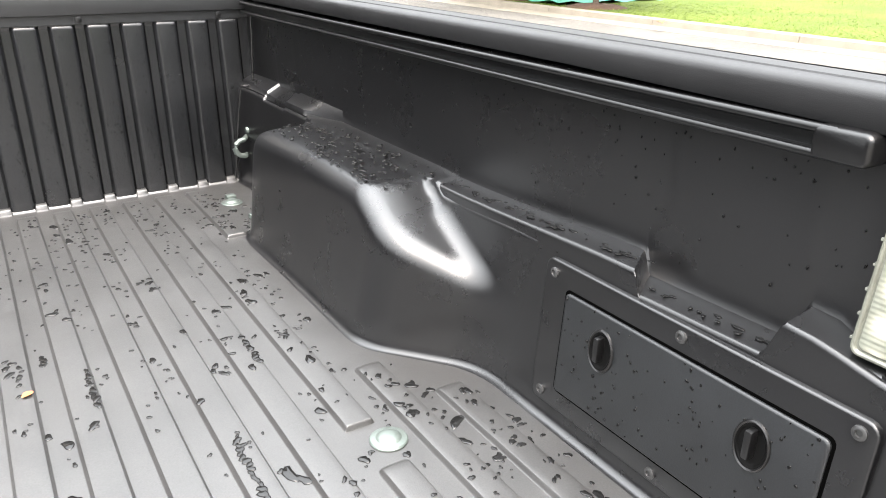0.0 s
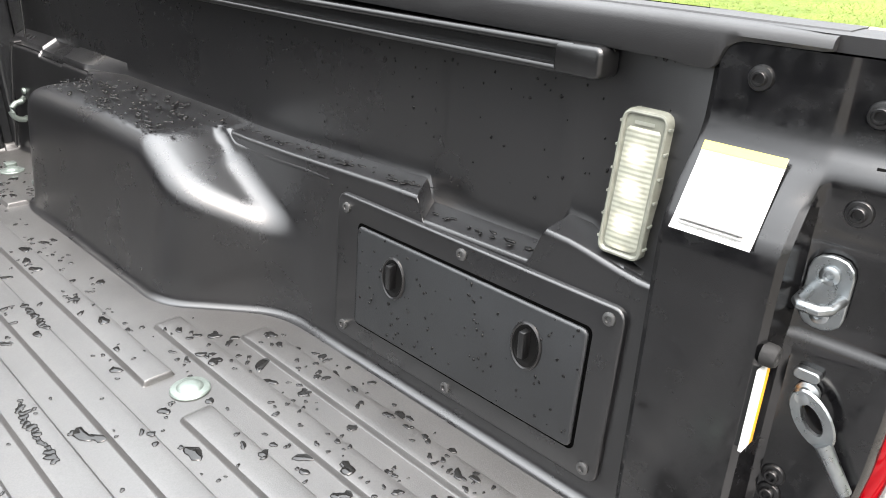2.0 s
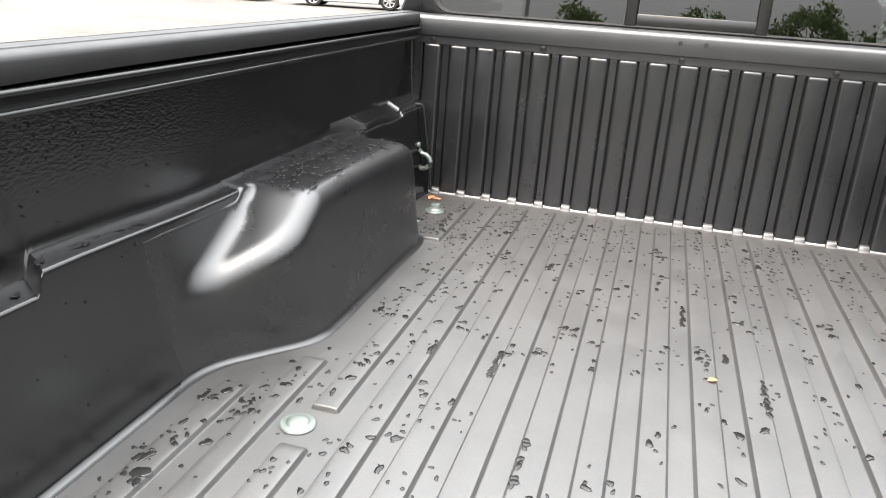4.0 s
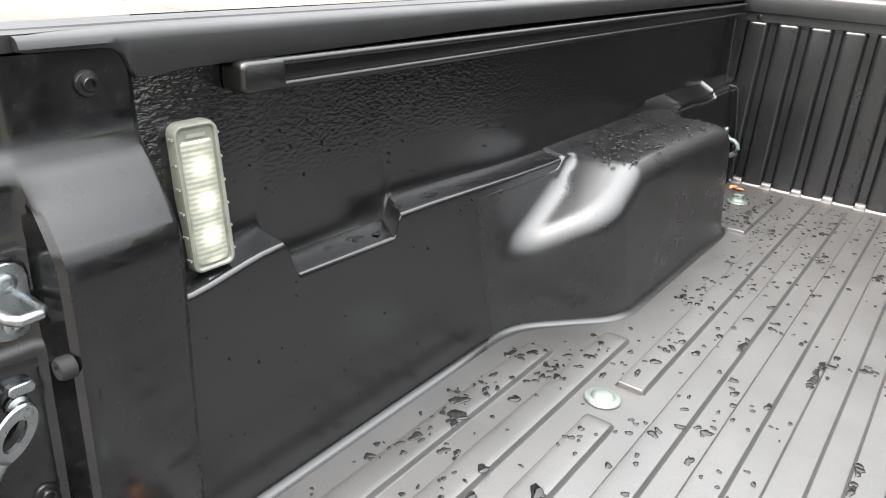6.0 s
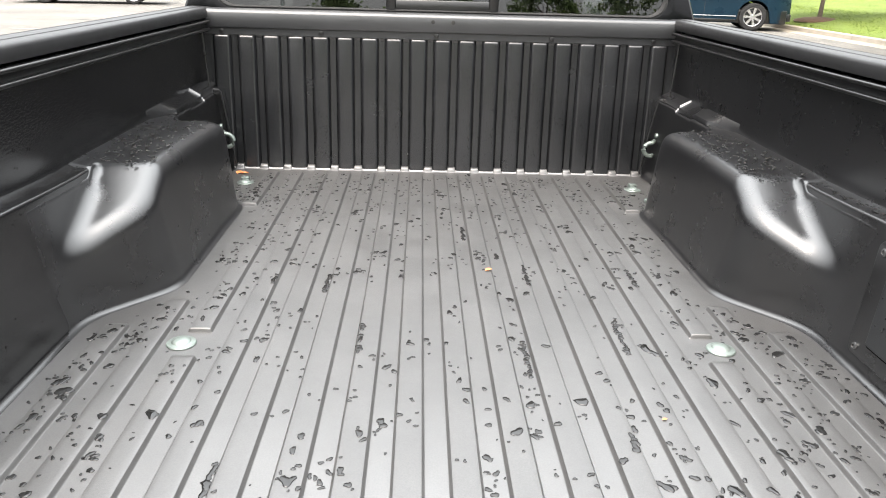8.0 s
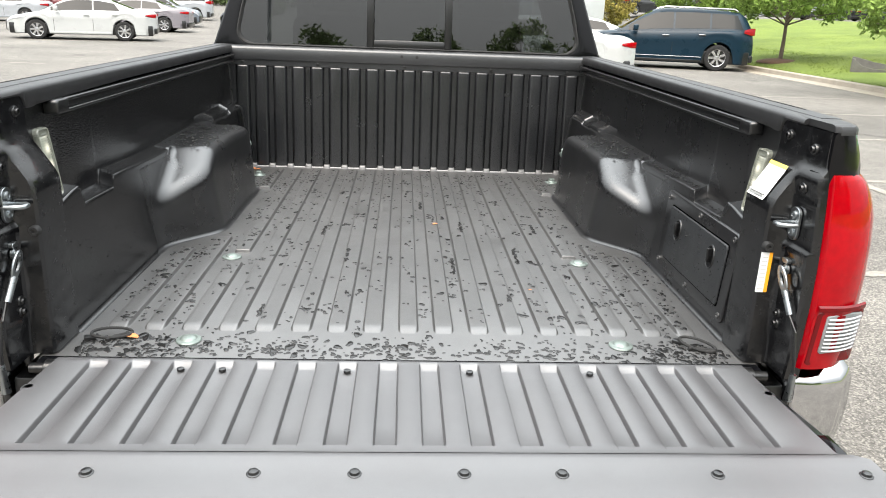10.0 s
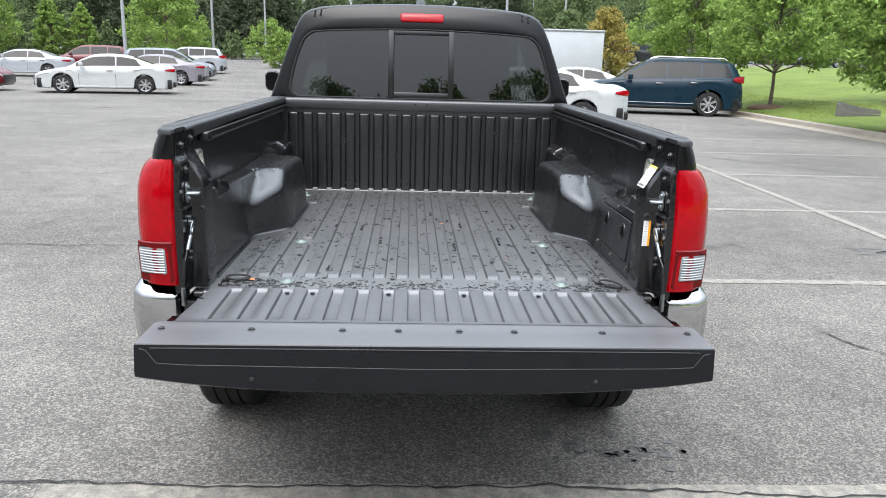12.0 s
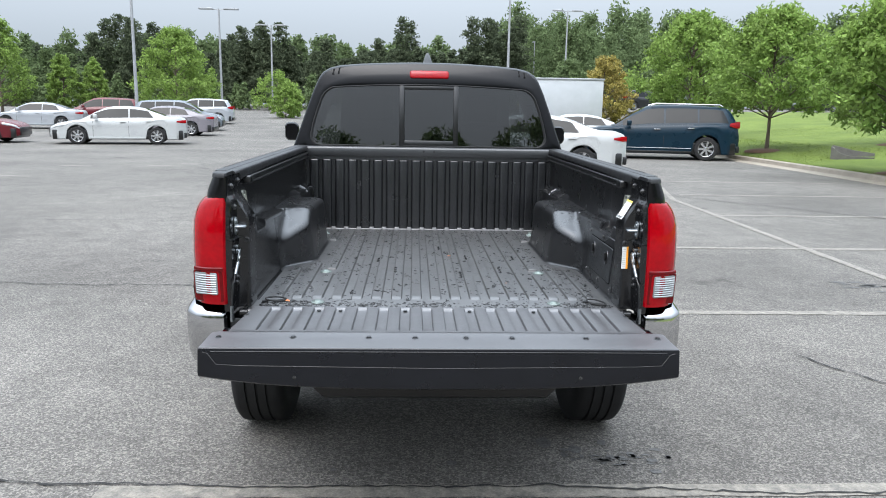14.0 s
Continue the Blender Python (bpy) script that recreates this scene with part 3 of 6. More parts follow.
    for z in (1.092, 1.114, 1.136, 1.158, 1.180, 1.202):
        for u0, u1 in ((0.1545, 0.1575), (0.2025, 0.2055)):
            bm = bmesh.new()
            box(bm, lamp_at(u0, z, 0.004), lamp_at(u1, z + 0.0022, 0.0105))
            part("lens_clip", bm, LAMP_RIDGE, lamp)
    bm = bmesh.new()
    box(bm, lamp_at(0.170, 1.2025, 0.0104), lamp_at(0.190, 1.2060, 0.0108))
    part("print_bar", bm, LAMP_RIDGE, lamp)

    # cleat rail
    bm = bmesh.new()
    secs = []
    for y in (0.228, 1.815):
        prof = [(XU + 0.004, 1.2370), (XU - 0.018, 1.2370), (XU - 0.021, 1.2382), (XU - 0.021, 1.2415), (XU - 0.018, 1.2428), (XU - 0.009, 1.2432),
                (XU - 0.009, 1.2575), (XU - 0.018, 1.2580), (XU - 0.021, 1.2592), (XU - 0.021, 1.2625), (XU - 0.018, 1.2638), (XU + 0.004, 1.2638)]
        secs.append([(s * x, y, z) for x, z in prof])
    loft(bm, secs, True, True)
    for z in (1.2398, 1.2615):
        tube(bm, [(s * (XU - 0.0195), 0.245, z), (s * (XU - 0.0195), 1.0, z), (s * (XU - 0.0195), 1.815, z)], 0.0042, 10)
    rail = part("cleat_rail", bm, DARK_PL, side, "long black cleat rail with raised lips")
    bm = bmesh.new()
    pad(bm, 0.212, 0.266, 1.2355, 1.2655, 0.008, [(0, -0.004), (0, 0.020), (0.002, 0.0235), (0.004, 0.0245)], lambda u, v, h: (s * (XU - h), u, v))
    part("end_cap", bm, DARK_PL, rail)

    # lashing hook at the front corner
    bm = bmesh.new()
    hx, hy = 0.679, 1.778
    pts = [(s * (hx + 0.012), hy + 0.012, 0.935), (s * (hx - 0.004), hy - 0.012, 0.932)]
    for k in range(7):
        a = math.pi * k / 6
        pts.append((s * (hx - 0.008 - 0.026 * math.sin(a)), hy - 0.02, 0.9105 + 0.0215 * math.cos(a)))
    pts += [(s * (hx - 0.004), hy - 0.012, 0.889), (s * (hx + 0.012), hy + 0.012, 0.886)]
    tube(bm, pts, 0.0068, 10)
    hook = part("tie_down_loop", bm, WASHER, side, "zinc-plated tie-down loop")
    for z in (0.951, 0.872):
        bm = bmesh.new()
        lathe(bm, [(0.0135, 0), (0.0135, 0.003), (0.009, 0.006), (0.008, 0.011), (0.003, 0.012)], 16, pose(s * (hx + 0.014), hy - 0.004, z) @ pose(0, 0, 0, 0, -90 * s, 0))
        part("bolt_head", bm, WASHER, hook)

    # rolled edge of the side liner in the front corner
    bm = bmesh.new()
    tube(bm, [(s * 0.727, 1.792, 1.262), (s * 0.722, 1.790, 1.16), (s * 0.716, 1.788, 1.066)], 0.0026, 8)
    tube(bm, [(s * 0.716, 1.788, 1.064), (s * 0.690, 1.790, 1.062), (s * 0.684, 1.794, 1.055), (s * 0.668, 1.806, 0.93), (s * 0.655, 1.814, 0.815)], 0.0026, 8)
    part("liner_edge", bm, LINER, side)

    # rail cap
    bm = bmesh.new()
    secs = []
    for y, drop in ((0.028, 0.011), (0.035, 0.012), (0.075, 0.0125), (0.094, 0.0128), (0.101, 0.0145), (0.106, 0.0185), (0.109, 0.0235), (0.111, 0.029), (0.114, 0.0345), (0.118, 0.0375), (0.124, 0.0385), (0.14, 0.0385), (0.16, 0.036), (0.6, 0.030), (1.2, 0.029), (1.90, 0.029)):
        inn = XU - 0.011
        t = RAIL - 0.002 + 0.002 * ease(0.0, 0.3, y)
        out_x = mix(0.788, 0.814, ease(0, 0.25, y))
        prof = [(inn + 0.012, t - drop), (inn + 0.002, t - drop), (inn, t - drop + 0.003), (inn - 0.001, t - 0.009), (inn + 0.0005, t - 0.004), (inn + 0.004, t - 0.001), (inn + 0.012, t),
                (inn + 0.030, t), (inn + 0.031, t + 0.0014), (inn + 0.062, t + 0.0014), (inn + 0.063, t), (inn + 0.070, t), (inn + 0.071, t + 0.0012),
                (out_x - 0.018, t), (out_x - 0.008, t - 0.003), (out_x - 0.002, t - 0.010), (out_x, t - 0.020)]
        secs.append([(s * x, y, z) for x, z in prof])
    loft(bm, secs)
    bm.faces.new([bm.verts.new(p) for p in secs[0]])
    part("rail_cap", bm, CAP_M, side, "grained black plastic rail cap")

    # rear post: inner sill, sloped shoulder, step and latch face
    bm = bmesh.new()
    X1, X2 = 0.672, 0.712
    secs = []

    def recess(z):
        """Depth of the pressings in the latch face."""
        return (0.006 * (1 - ease(0.84, 0.90, z)) + spline([(0.84, 0.0), (0.90, 0.003), (1.045, 0.001), (1.060, 0.0), (1.064, 0.001), (1.069, 0.004), (1.073, 0.005), (1.145, 0.005), (1.150, 0.0035),
                (1.156, 0.0045), (1.163, 0.0052), (1.180, 0.002), (1.193, 0.0), (1.200, 0.001), (1.208, 0.005), (1.216, 0.0105), (1.222, 0.0130), (1.275, 0.0135), (1.29, 0.0130)], z))

    def shoulder(z):
        return spline([(1.10, 0.0), (1.135, 0.001), (1.148, 0.006), (1.165, 0.016), (1.195, 0.036), (1.205, 0.043), (1.215, 0.047), (1.225, 0.050), (1.285, 0.051)], z)

    for z in (BED - 0.01, 0.84, 0.855, 0.87, 0.885, 0.90, 0.96, 1.02, 1.045, 1.060, 1.062, 1.064, 1.0665, 1.069, 1.073, 1.088, 1.10, 1.12, 1.135, 1.145, 1.148, 1.150, 1.156, 1.163, 1.172, 1.180, 1.187, 1.193,
              1.1965, 1.200, 1.204, 1.208, 1.212, 1.216, 1.222, 1.24, 1.26, 1.275, 1.285):
        a, b2 = X1 + shoulder(z), X2 + recess(z)
        w = b2 - a
        e = 0.050 + 0.019 * math.sin(math.pi * min(max((z - 0.80) / 0.44, 0), 1))
        prof = [(XU + 0.012, 0.124), (a + 0.004, 0.122), (a, 0.116), (a, 0.035), (a + min(0.002, 0.2 * w), 0.022), (a + min(0.007, 0.45 * w), 0.017), (b2 - min(0.012, 0.4 * w), 0.016), (b2 - min(0.004, 0.15 * w), 0.013),
                (b2, 0.007), (b2 + 0.002, -e), (max(b2 + 0.005, 0.722), -e - 0.004), (max(b2 + 0.03, 0.75), -e - 0.005)]
        secs.append([(s * x, y, z) for x, y in prof])
    loft(bm, secs)
    post = part("rear_post", bm, POST_M, truck, "black painted rear bed post", 32)
    fx = X2
    for x, y, z, axis in ((X1 + 0.051, 0.081, 1.260, 0), (fx + 0.013, -0.009, 1.248, 0), (fx + 0.003, -0.014, 1.177, 0), (fx + 0.004, -0.004, 0.925, 0), (fx + 0.004, -0.004, 0.905, 0)):
        bm = bmesh.new()
        lathe(bm, [(0.0105, -0.002), (0.0105, 0.002), (0.0095, 0.0035), (0.0065, 0.004), (0.0062, 0.007), (0.0055, 0.008), (0.004, 0.008), (0.0035, 0.0045)], 18,
              pose(s * x, y, z) @ pose(0, 0, 0, 0, -90 * s, 0))
        part("post_bolt", bm, DARK_PL, post)
    # striker
    bm = bmesh.new()
    pad(bm, -0.024, 0.010, 1.077, 1.140, 0.014, [(0, 0), (0, 0.004), (0.001, 0.005)], lambda u, v, h: (s * (fx + 0.004 - h), u, v), 4)
    striker = part("latch_striker", bm, ZINC, post, "zinc latch striker plate")
    bm = bmesh.new()
    tube(bm, [(s * (fx + 0.003), 0.006, 1.107), (s * (fx - 0.025), 0.005, 1.107), (s * (fx - 0.031), 0.001, 1.107), (s * (fx - 0.031), -0.013, 1.107),
              (s * (fx - 0.025), -0.018, 1.107), (s * (fx + 0.003), -0.020, 1.107)], 0.0046, 10)
    part("striker_loop", bm, ZINC, striker)
    for z in (1.125, 1.091):
        bm = bmesh.new()
        lathe(bm, [(0.008, 0), (0.0078, 0.003), (0.005, 0.0045), (0.0035, 0.0045), (0.003, 0.0025)], 16, pose(s * (fx - 0.001), -0.007, z) @ pose(0, 0, 0, 0, -90 * s, 0))
        part("striker_bolt", bm, ZINC, striker)
    # rubber buffer
    bm = bmesh.new()
    lathe(bm, [(0.010, 0), (0.0098, 0.009), (0.008, 0.012), (0.004, 0.012), (0.003, 0.008)], 18, pose(s * (X1 + 0.009), 0.018, 1.056) @ pose(0, 0, 0, 90, 0, 0))
    part("rubber_buffer", bm, RUBBER, post)
    # tailgate cable
    top, low = Vector((s * (fx - 0.012), -0.014, 1.020)), Vector((s * 0.716, -0.092, 0.795))
    d = Vector((s * 0.006, -0.040, -0.062)).normalized()
    d2 = Vector((0.0, 0.004, -0.060)).normalized()
    bm = bmesh.new()
    tube(bm, [top + d * 0.07, top + d * 0.085, Vector((s * 0.712, -0.080, 0.918)), Vector((s * 0.715, -0.092, 0.865)), low - d2 * 0.02, low], 0.0033, 8)
    cable = part("tailgate_cable", bm, DARK_PL, post, "steel tailgate cable in black sleeve")
    bm = bmesh.new()
    e1 = Vector((0, 1, 0)) - d * d.y
    e1.normalize()
    e2 = d.cross(e1) * s
    loops = []
    for (r1, r2), hh in (((0.0075, 0.015), -0.002), ((0.015, 0.027), -0.002), ((0.016, 0.0285), 0.0), ((0.015, 0.027), 0.002), ((0.0075, 0.015), 0.002), ((0.0075, 0.015), -0.002)):
        loops.append([top + d * 0.020 + e1 * (math.cos(2 * math.pi * k / 24) * r1) + d * (math.sin(2 * math.pi * k / 24) * r2) + e2 * hh for k in range(24)])
    loft(bm, loops, True)
    part("cable_eye", bm, ZINC, cable)
    bm = bmesh.new()
    tube(bm, [top + d * 0.042, top + d * 0.05, top + d * 0.088], [0.0075, 0.0068, 0.006], 10)
    part("cable_sleeve", bm, ZINC, cable)
    bm = bmesh.new()
    tube(bm, [low - d2 * 0.045, low - d2 * 0.02, low + d2 * 0.01], [0.006, 0.0068, 0.0085], 10)
    part("cable_sleeve", bm, ZINC, cable)
    bm = bmesh.new()
    lathe(bm, [(0.010, 0), (0.010, 0.004), (0.0065, 0.006), (0.006, 0.014), (0.003, 0.015)], 16, pose(s * fx, -0.014, 1.020) @ pose(0, 0, 0, 0, -90 * s, 0))
    part("cable_stud", bm, ZINC, cable)
    bm = bmesh.new()
    pad(bm, -0.021, 0.0, 1.031, 1.041, 0.004, [(0, -0.004), (0, 0.006), (0.001, 0.007)], lambda u, v, h: (s * (fx + 0.001 - h), u, v), 3)
    part("retaining_clip", bm, ZINC, cable)
    side.location.y = SHIFT
    post.location.y = 0.016
    return side, post


sides = {s: build_side(s) for s in (-1, 1)}


def build_storage_panel():
    side = sides[1][0]
    lean = math.degrees(math.atan(0.08))

    def at(u, v, h):
        return (lower_x(v) - h, u, v)

    bm = bmesh.new()
    pad(bm, 0.141, 0.575, 0.834, 1.036, 0.014, [(0, -0.002), (0, 0.004), (0.0015, 0.006), (0.003, 0.0065)], at)
    plate = part("storage_plate", bm, LINER, side, "flat black plate round the storage box")
    # the gap's shade, painted as a near-black pad under the lid
    bm = bmesh.new()
    pad(bm, 0.173, 0.532, 0.862, 1.006, 0.008, [(0, 0.004), (0, 0.0068)], at)
    part("gap_shadow", bm, mat("gap_shade", (0.001, 0.001, 0.001), 0.9, spec=0.02, vary=0.1, scale=30), plate, "near-black strip painted as shade in the lid's gap")
    bm = bmesh.new()
    pad(bm, 0.1765, 0.5285, 0.8655, 1.0025, 0.007, [(0, 0.005), (0, 0.0088), (0.0012, 0.0102), (0.003, 0.0108)], at)
    lid = part("storage_lid", bm, LID_M, plate, "black textured lid with two turn latches")
    for y in (0.246, 0.456):
        # the recess's shade is painted as a near-black disc on the lid
        bm = bmesh.new()
        lathe(bm, [(0.0255, 0.0106), (0.0245, 0.0124), (0.0225, 0.0124), (0.0205, 0.0110), (0.0165, 0.0110)], 28, pose(lower_x(0.955), y, 0.955) @ pose(0, 0, 0, 0, -90 + lean, 0) @ Matrix.Diagonal((1.0, 0.72, 1, 1)))
        part("latch_cup", bm, LATCH_M, plate)
        bm = bmesh.new()
        ring_m = pose(lower_x(0.955), y, 0.955) @ pose(0, 0, 0, 0, -90 + lean, 0) @ Matrix.Diagonal((1.0, 0.72, 1, 1))
        lathe(bm, [(0.0285, 0.0104), (0.0278, 0.0128), (0.0262, 0.0138), (0.0246, 0.0128), (0.0242, 0.0108)], 28, ring_m, False)
        part("latch_rim", bm, DARK_PL, plate)
        bm = bmesh.new()
        xk = lower_x(0.96)
        box(bm, (xk - 0.022, y - 0.004, 0.944), (xk - 0.009, y + 0.004, 0.976), 0.002)
        part("latch_tab", bm, DARK_PL, plate)
    for y, z in ((0.556, 1.018), (0.158, 1.022), (0.158, 0.849), (0.556, 0.849), (0.352, 1.022), (0.358, 0.846)):
        bm = bmesh.new()
        lathe(bm, [(0.0072, 0.006), (0.0070, 0.0085), (0.0045, 0.0098), (0.0035, 0.0098), (0.003, 0.0078)], 16, pose(lower_x(z), y, z) @ pose(0, 0, 0, 0, -90 + lean, 0))
        part("panel_screw", bm, SCREW, plate)


build_storage_panel()


def build_stickers():
    post = sides[1][1]
    X1 = 0.672
    # white notice bent over the post's shoulder
    prof = [(X1 - 0.0016, 1.140), (X1 + 0.0044, 1.148), (X1 + 0.0144, 1.165), (X1 + 0.0324, 1.195), (X1 + 0.038, 1.206)]
    for name, a, b, m, off in (("notice_sticker", 0, 4, PAPER, 0.0), ("sticker_band", 3.35, 4, YELLOW, 0.0004)):
        bm = bmesh.new()
        us = [a + (b - a) * k / 8 for k in range(9)]
        pts = [(mix(prof[min(int(u), 3)][0], prof[min(int(u), 3) + 1][0], u - min(int(u), 3)), mix(prof[min(int(u), 3)][1], prof[min(int(u), 3) + 1][1], u - min(int(u), 3))) for u in us]
        loft(bm, [[(x - 0.001 - off, y, z + off) for x, z in pts] for y in (0.042, 0.111)])
        part(name, bm, m, post, "white notice sticker with yellow band" if m is PAPER else "")
    for k in range(3):
        bm = bmesh.new()
        box(bm, (X1 - 0.0015, 0.05, 1.1425 + 0.0036 * k), (X1 + 0.0005 + 0.0028 * k, 0.106, 1.1440 + 0.0036 * k))
        part("print_line", bm, PRINT, post)
    bm = bmesh.new()
    box(bm, (X1 + 0.001, 0.0142, 0.962), (X1 + 0.016, 0.0172, 1.043))
    part("warning_label", bm, PAPER, post, "white warning label with orange edge")
    bm = bmesh.new()
    box(bm, (X1 + 0.016, 0.0142, 0.962), (X1 + 0.023, 0.0172, 1.043))
    part("label_edge", bm, ORANGE, post)
    for k in range(9):
        bm = bmesh.new()
        box(bm, (X1 + 0.003, 0.0136, 0.968 + 0.008 * k), (X1 + 0.0135, 0.0143, 0.970 + 0.008 * k))
        part("print_line", bm, PRINT, post)


build_stickers()


def wall_y(z):
    return 1.842 + (z - BED) * 0.055


def build_front_wall():
    bm = bmesh.new()
    # the wall lies deeper between the ribs, with a slot down both flanks of each
    xs = [(-0.745, 0)]
    for k in range(-9, 10):
        for w in (-0.0288, -0.0276, -0.0236, 0.0236, 0.0276, 0.0288):
            xs.append((k * PITCH + w, 1 if abs(w) < 0.028 else 0.35))
    xs.append((0.745, 0))
    loft(bm, [[(x, wall_y(z) + 0.0125 * deep * g, z) for x, deep in xs] for z, g in ((BED - 0.02, 1), (1.0, 1), (1.214, 1), (1.2215, 0), (1.235, 0))])
    wall = part("front_liner", bm, WALL_M, truck, "black ribbed front bed wall streaked with rain", 30)
    lev = [(-0.0025, -0.0040), (-0.0010, -0.0022), (0.0, 0.0), (0.0010, 0.0045), (0.0025, 0.0064), (0.0075, 0.0070)]
    for k in range(-9, 10):
        c = k * PITCH
        bm = bmesh.new()
        pad(bm, c - 0.0242, c + 0.0242, LOW - 0.002, 1.2225, 0.007, lev, lambda u, v, h: (u, wall_y(v) - h, v))
        part("wall_rib", bm, WALL_M, wall, sharp=50)
        # the foot of the rib rounds off into the floor
        bm = bmesh.new()
        yb = wall_y(BED) - 0.0068
        prof = [(yb + 0.002, LOW + 0.0075), (yb - 0.0004, LOW + 0.0058), (yb - 0.0018, LOW + 0.0030), (yb - 0.0045, LOW + 0.0010), (yb - 0.0085, LOW + 0.0002)]
        loft(bm, [[(c + x, y, z) for y, z in prof] for x in (-0.0235, -0.008, 0.008, 0.0235)])
        part("rib_foot", bm, FLOOR_M, wall, sharp=60)
    for k in range(-9, 9):
        # sloping tabs of the floor between the ribs
        c = (k + 0.5) * PITCH
        bm = bmesh.new()
        yb = wall_y(BED)
        secs = []
        for x, g in ((-0.0132, 0.0), (-0.0126, 0.75), (-0.0112, 1.0), (0.0112, 1.0), (0.0126, 0.75), (0.0132, 0.0)):
            secs.append([(c + x, y, LOW + z * g) for y, z in ((yb + 0.0095, 0.0150), (yb - 0.0045, 0.0140), (yb - 0.0070, 0.0125), (yb - 0.0085, 0.0095), (yb - 0.0105, 0.0030), (yb - 0.0150, 0.0))])
        loft(bm, secs)
        part("floor_tab", bm, FLOOR_M, wall)
    bm = bmesh.new()
    y0 = wall_y(1.25)
    prof = [(y0 + 0.004, 1.222), (y0 - 0.002, 1.224), (y0 - 0.003, 1.243), (y0 - 0.012, 1.245), (y0 - 0.014, 1.248), (y0 - 0.014, 1.287), (y0 - 0.011, 1.294), (y0 - 0.004, 1.298),
            (y0 + 0.01, 1.299), (y0 + 0.05, 1.299), (y0 + 0.055, 1.294), (y0 + 0.055, 1.23)]
    loft(bm, [[(x, y, z) for y, z in prof] for x in (-0.742, 0.742)], True, True)
    head = part("header_bar", bm, HEADER_M, wall, "black header bar over the front wall")
    for x, z, r in ((-0.031, 1.276, 0.006), (0.031, 1.276, 0.006)):
        bm = bmesh.new()
        lathe(bm, [(r, 0), (r, 0.001), (r * 0.5, 0.0015)], 12, pose(x, y0 - 0.0138, z, 90, 0, 0))
        part("bolt_hole", bm, CRACK_M, head)
    for x in (-0.68, -0.375, -0.02, 0.34, 0.66):
        bm = bmesh.new()
        lathe(bm, [(0.008, 0), (0.0075, 0.0025), (0.004, 0.0035)], 14, pose(x, y0 - 0.003, 1.2335, 90, 0, 0))
        part("header_screw", bm, DARK_PL, head)


build_front_wall()


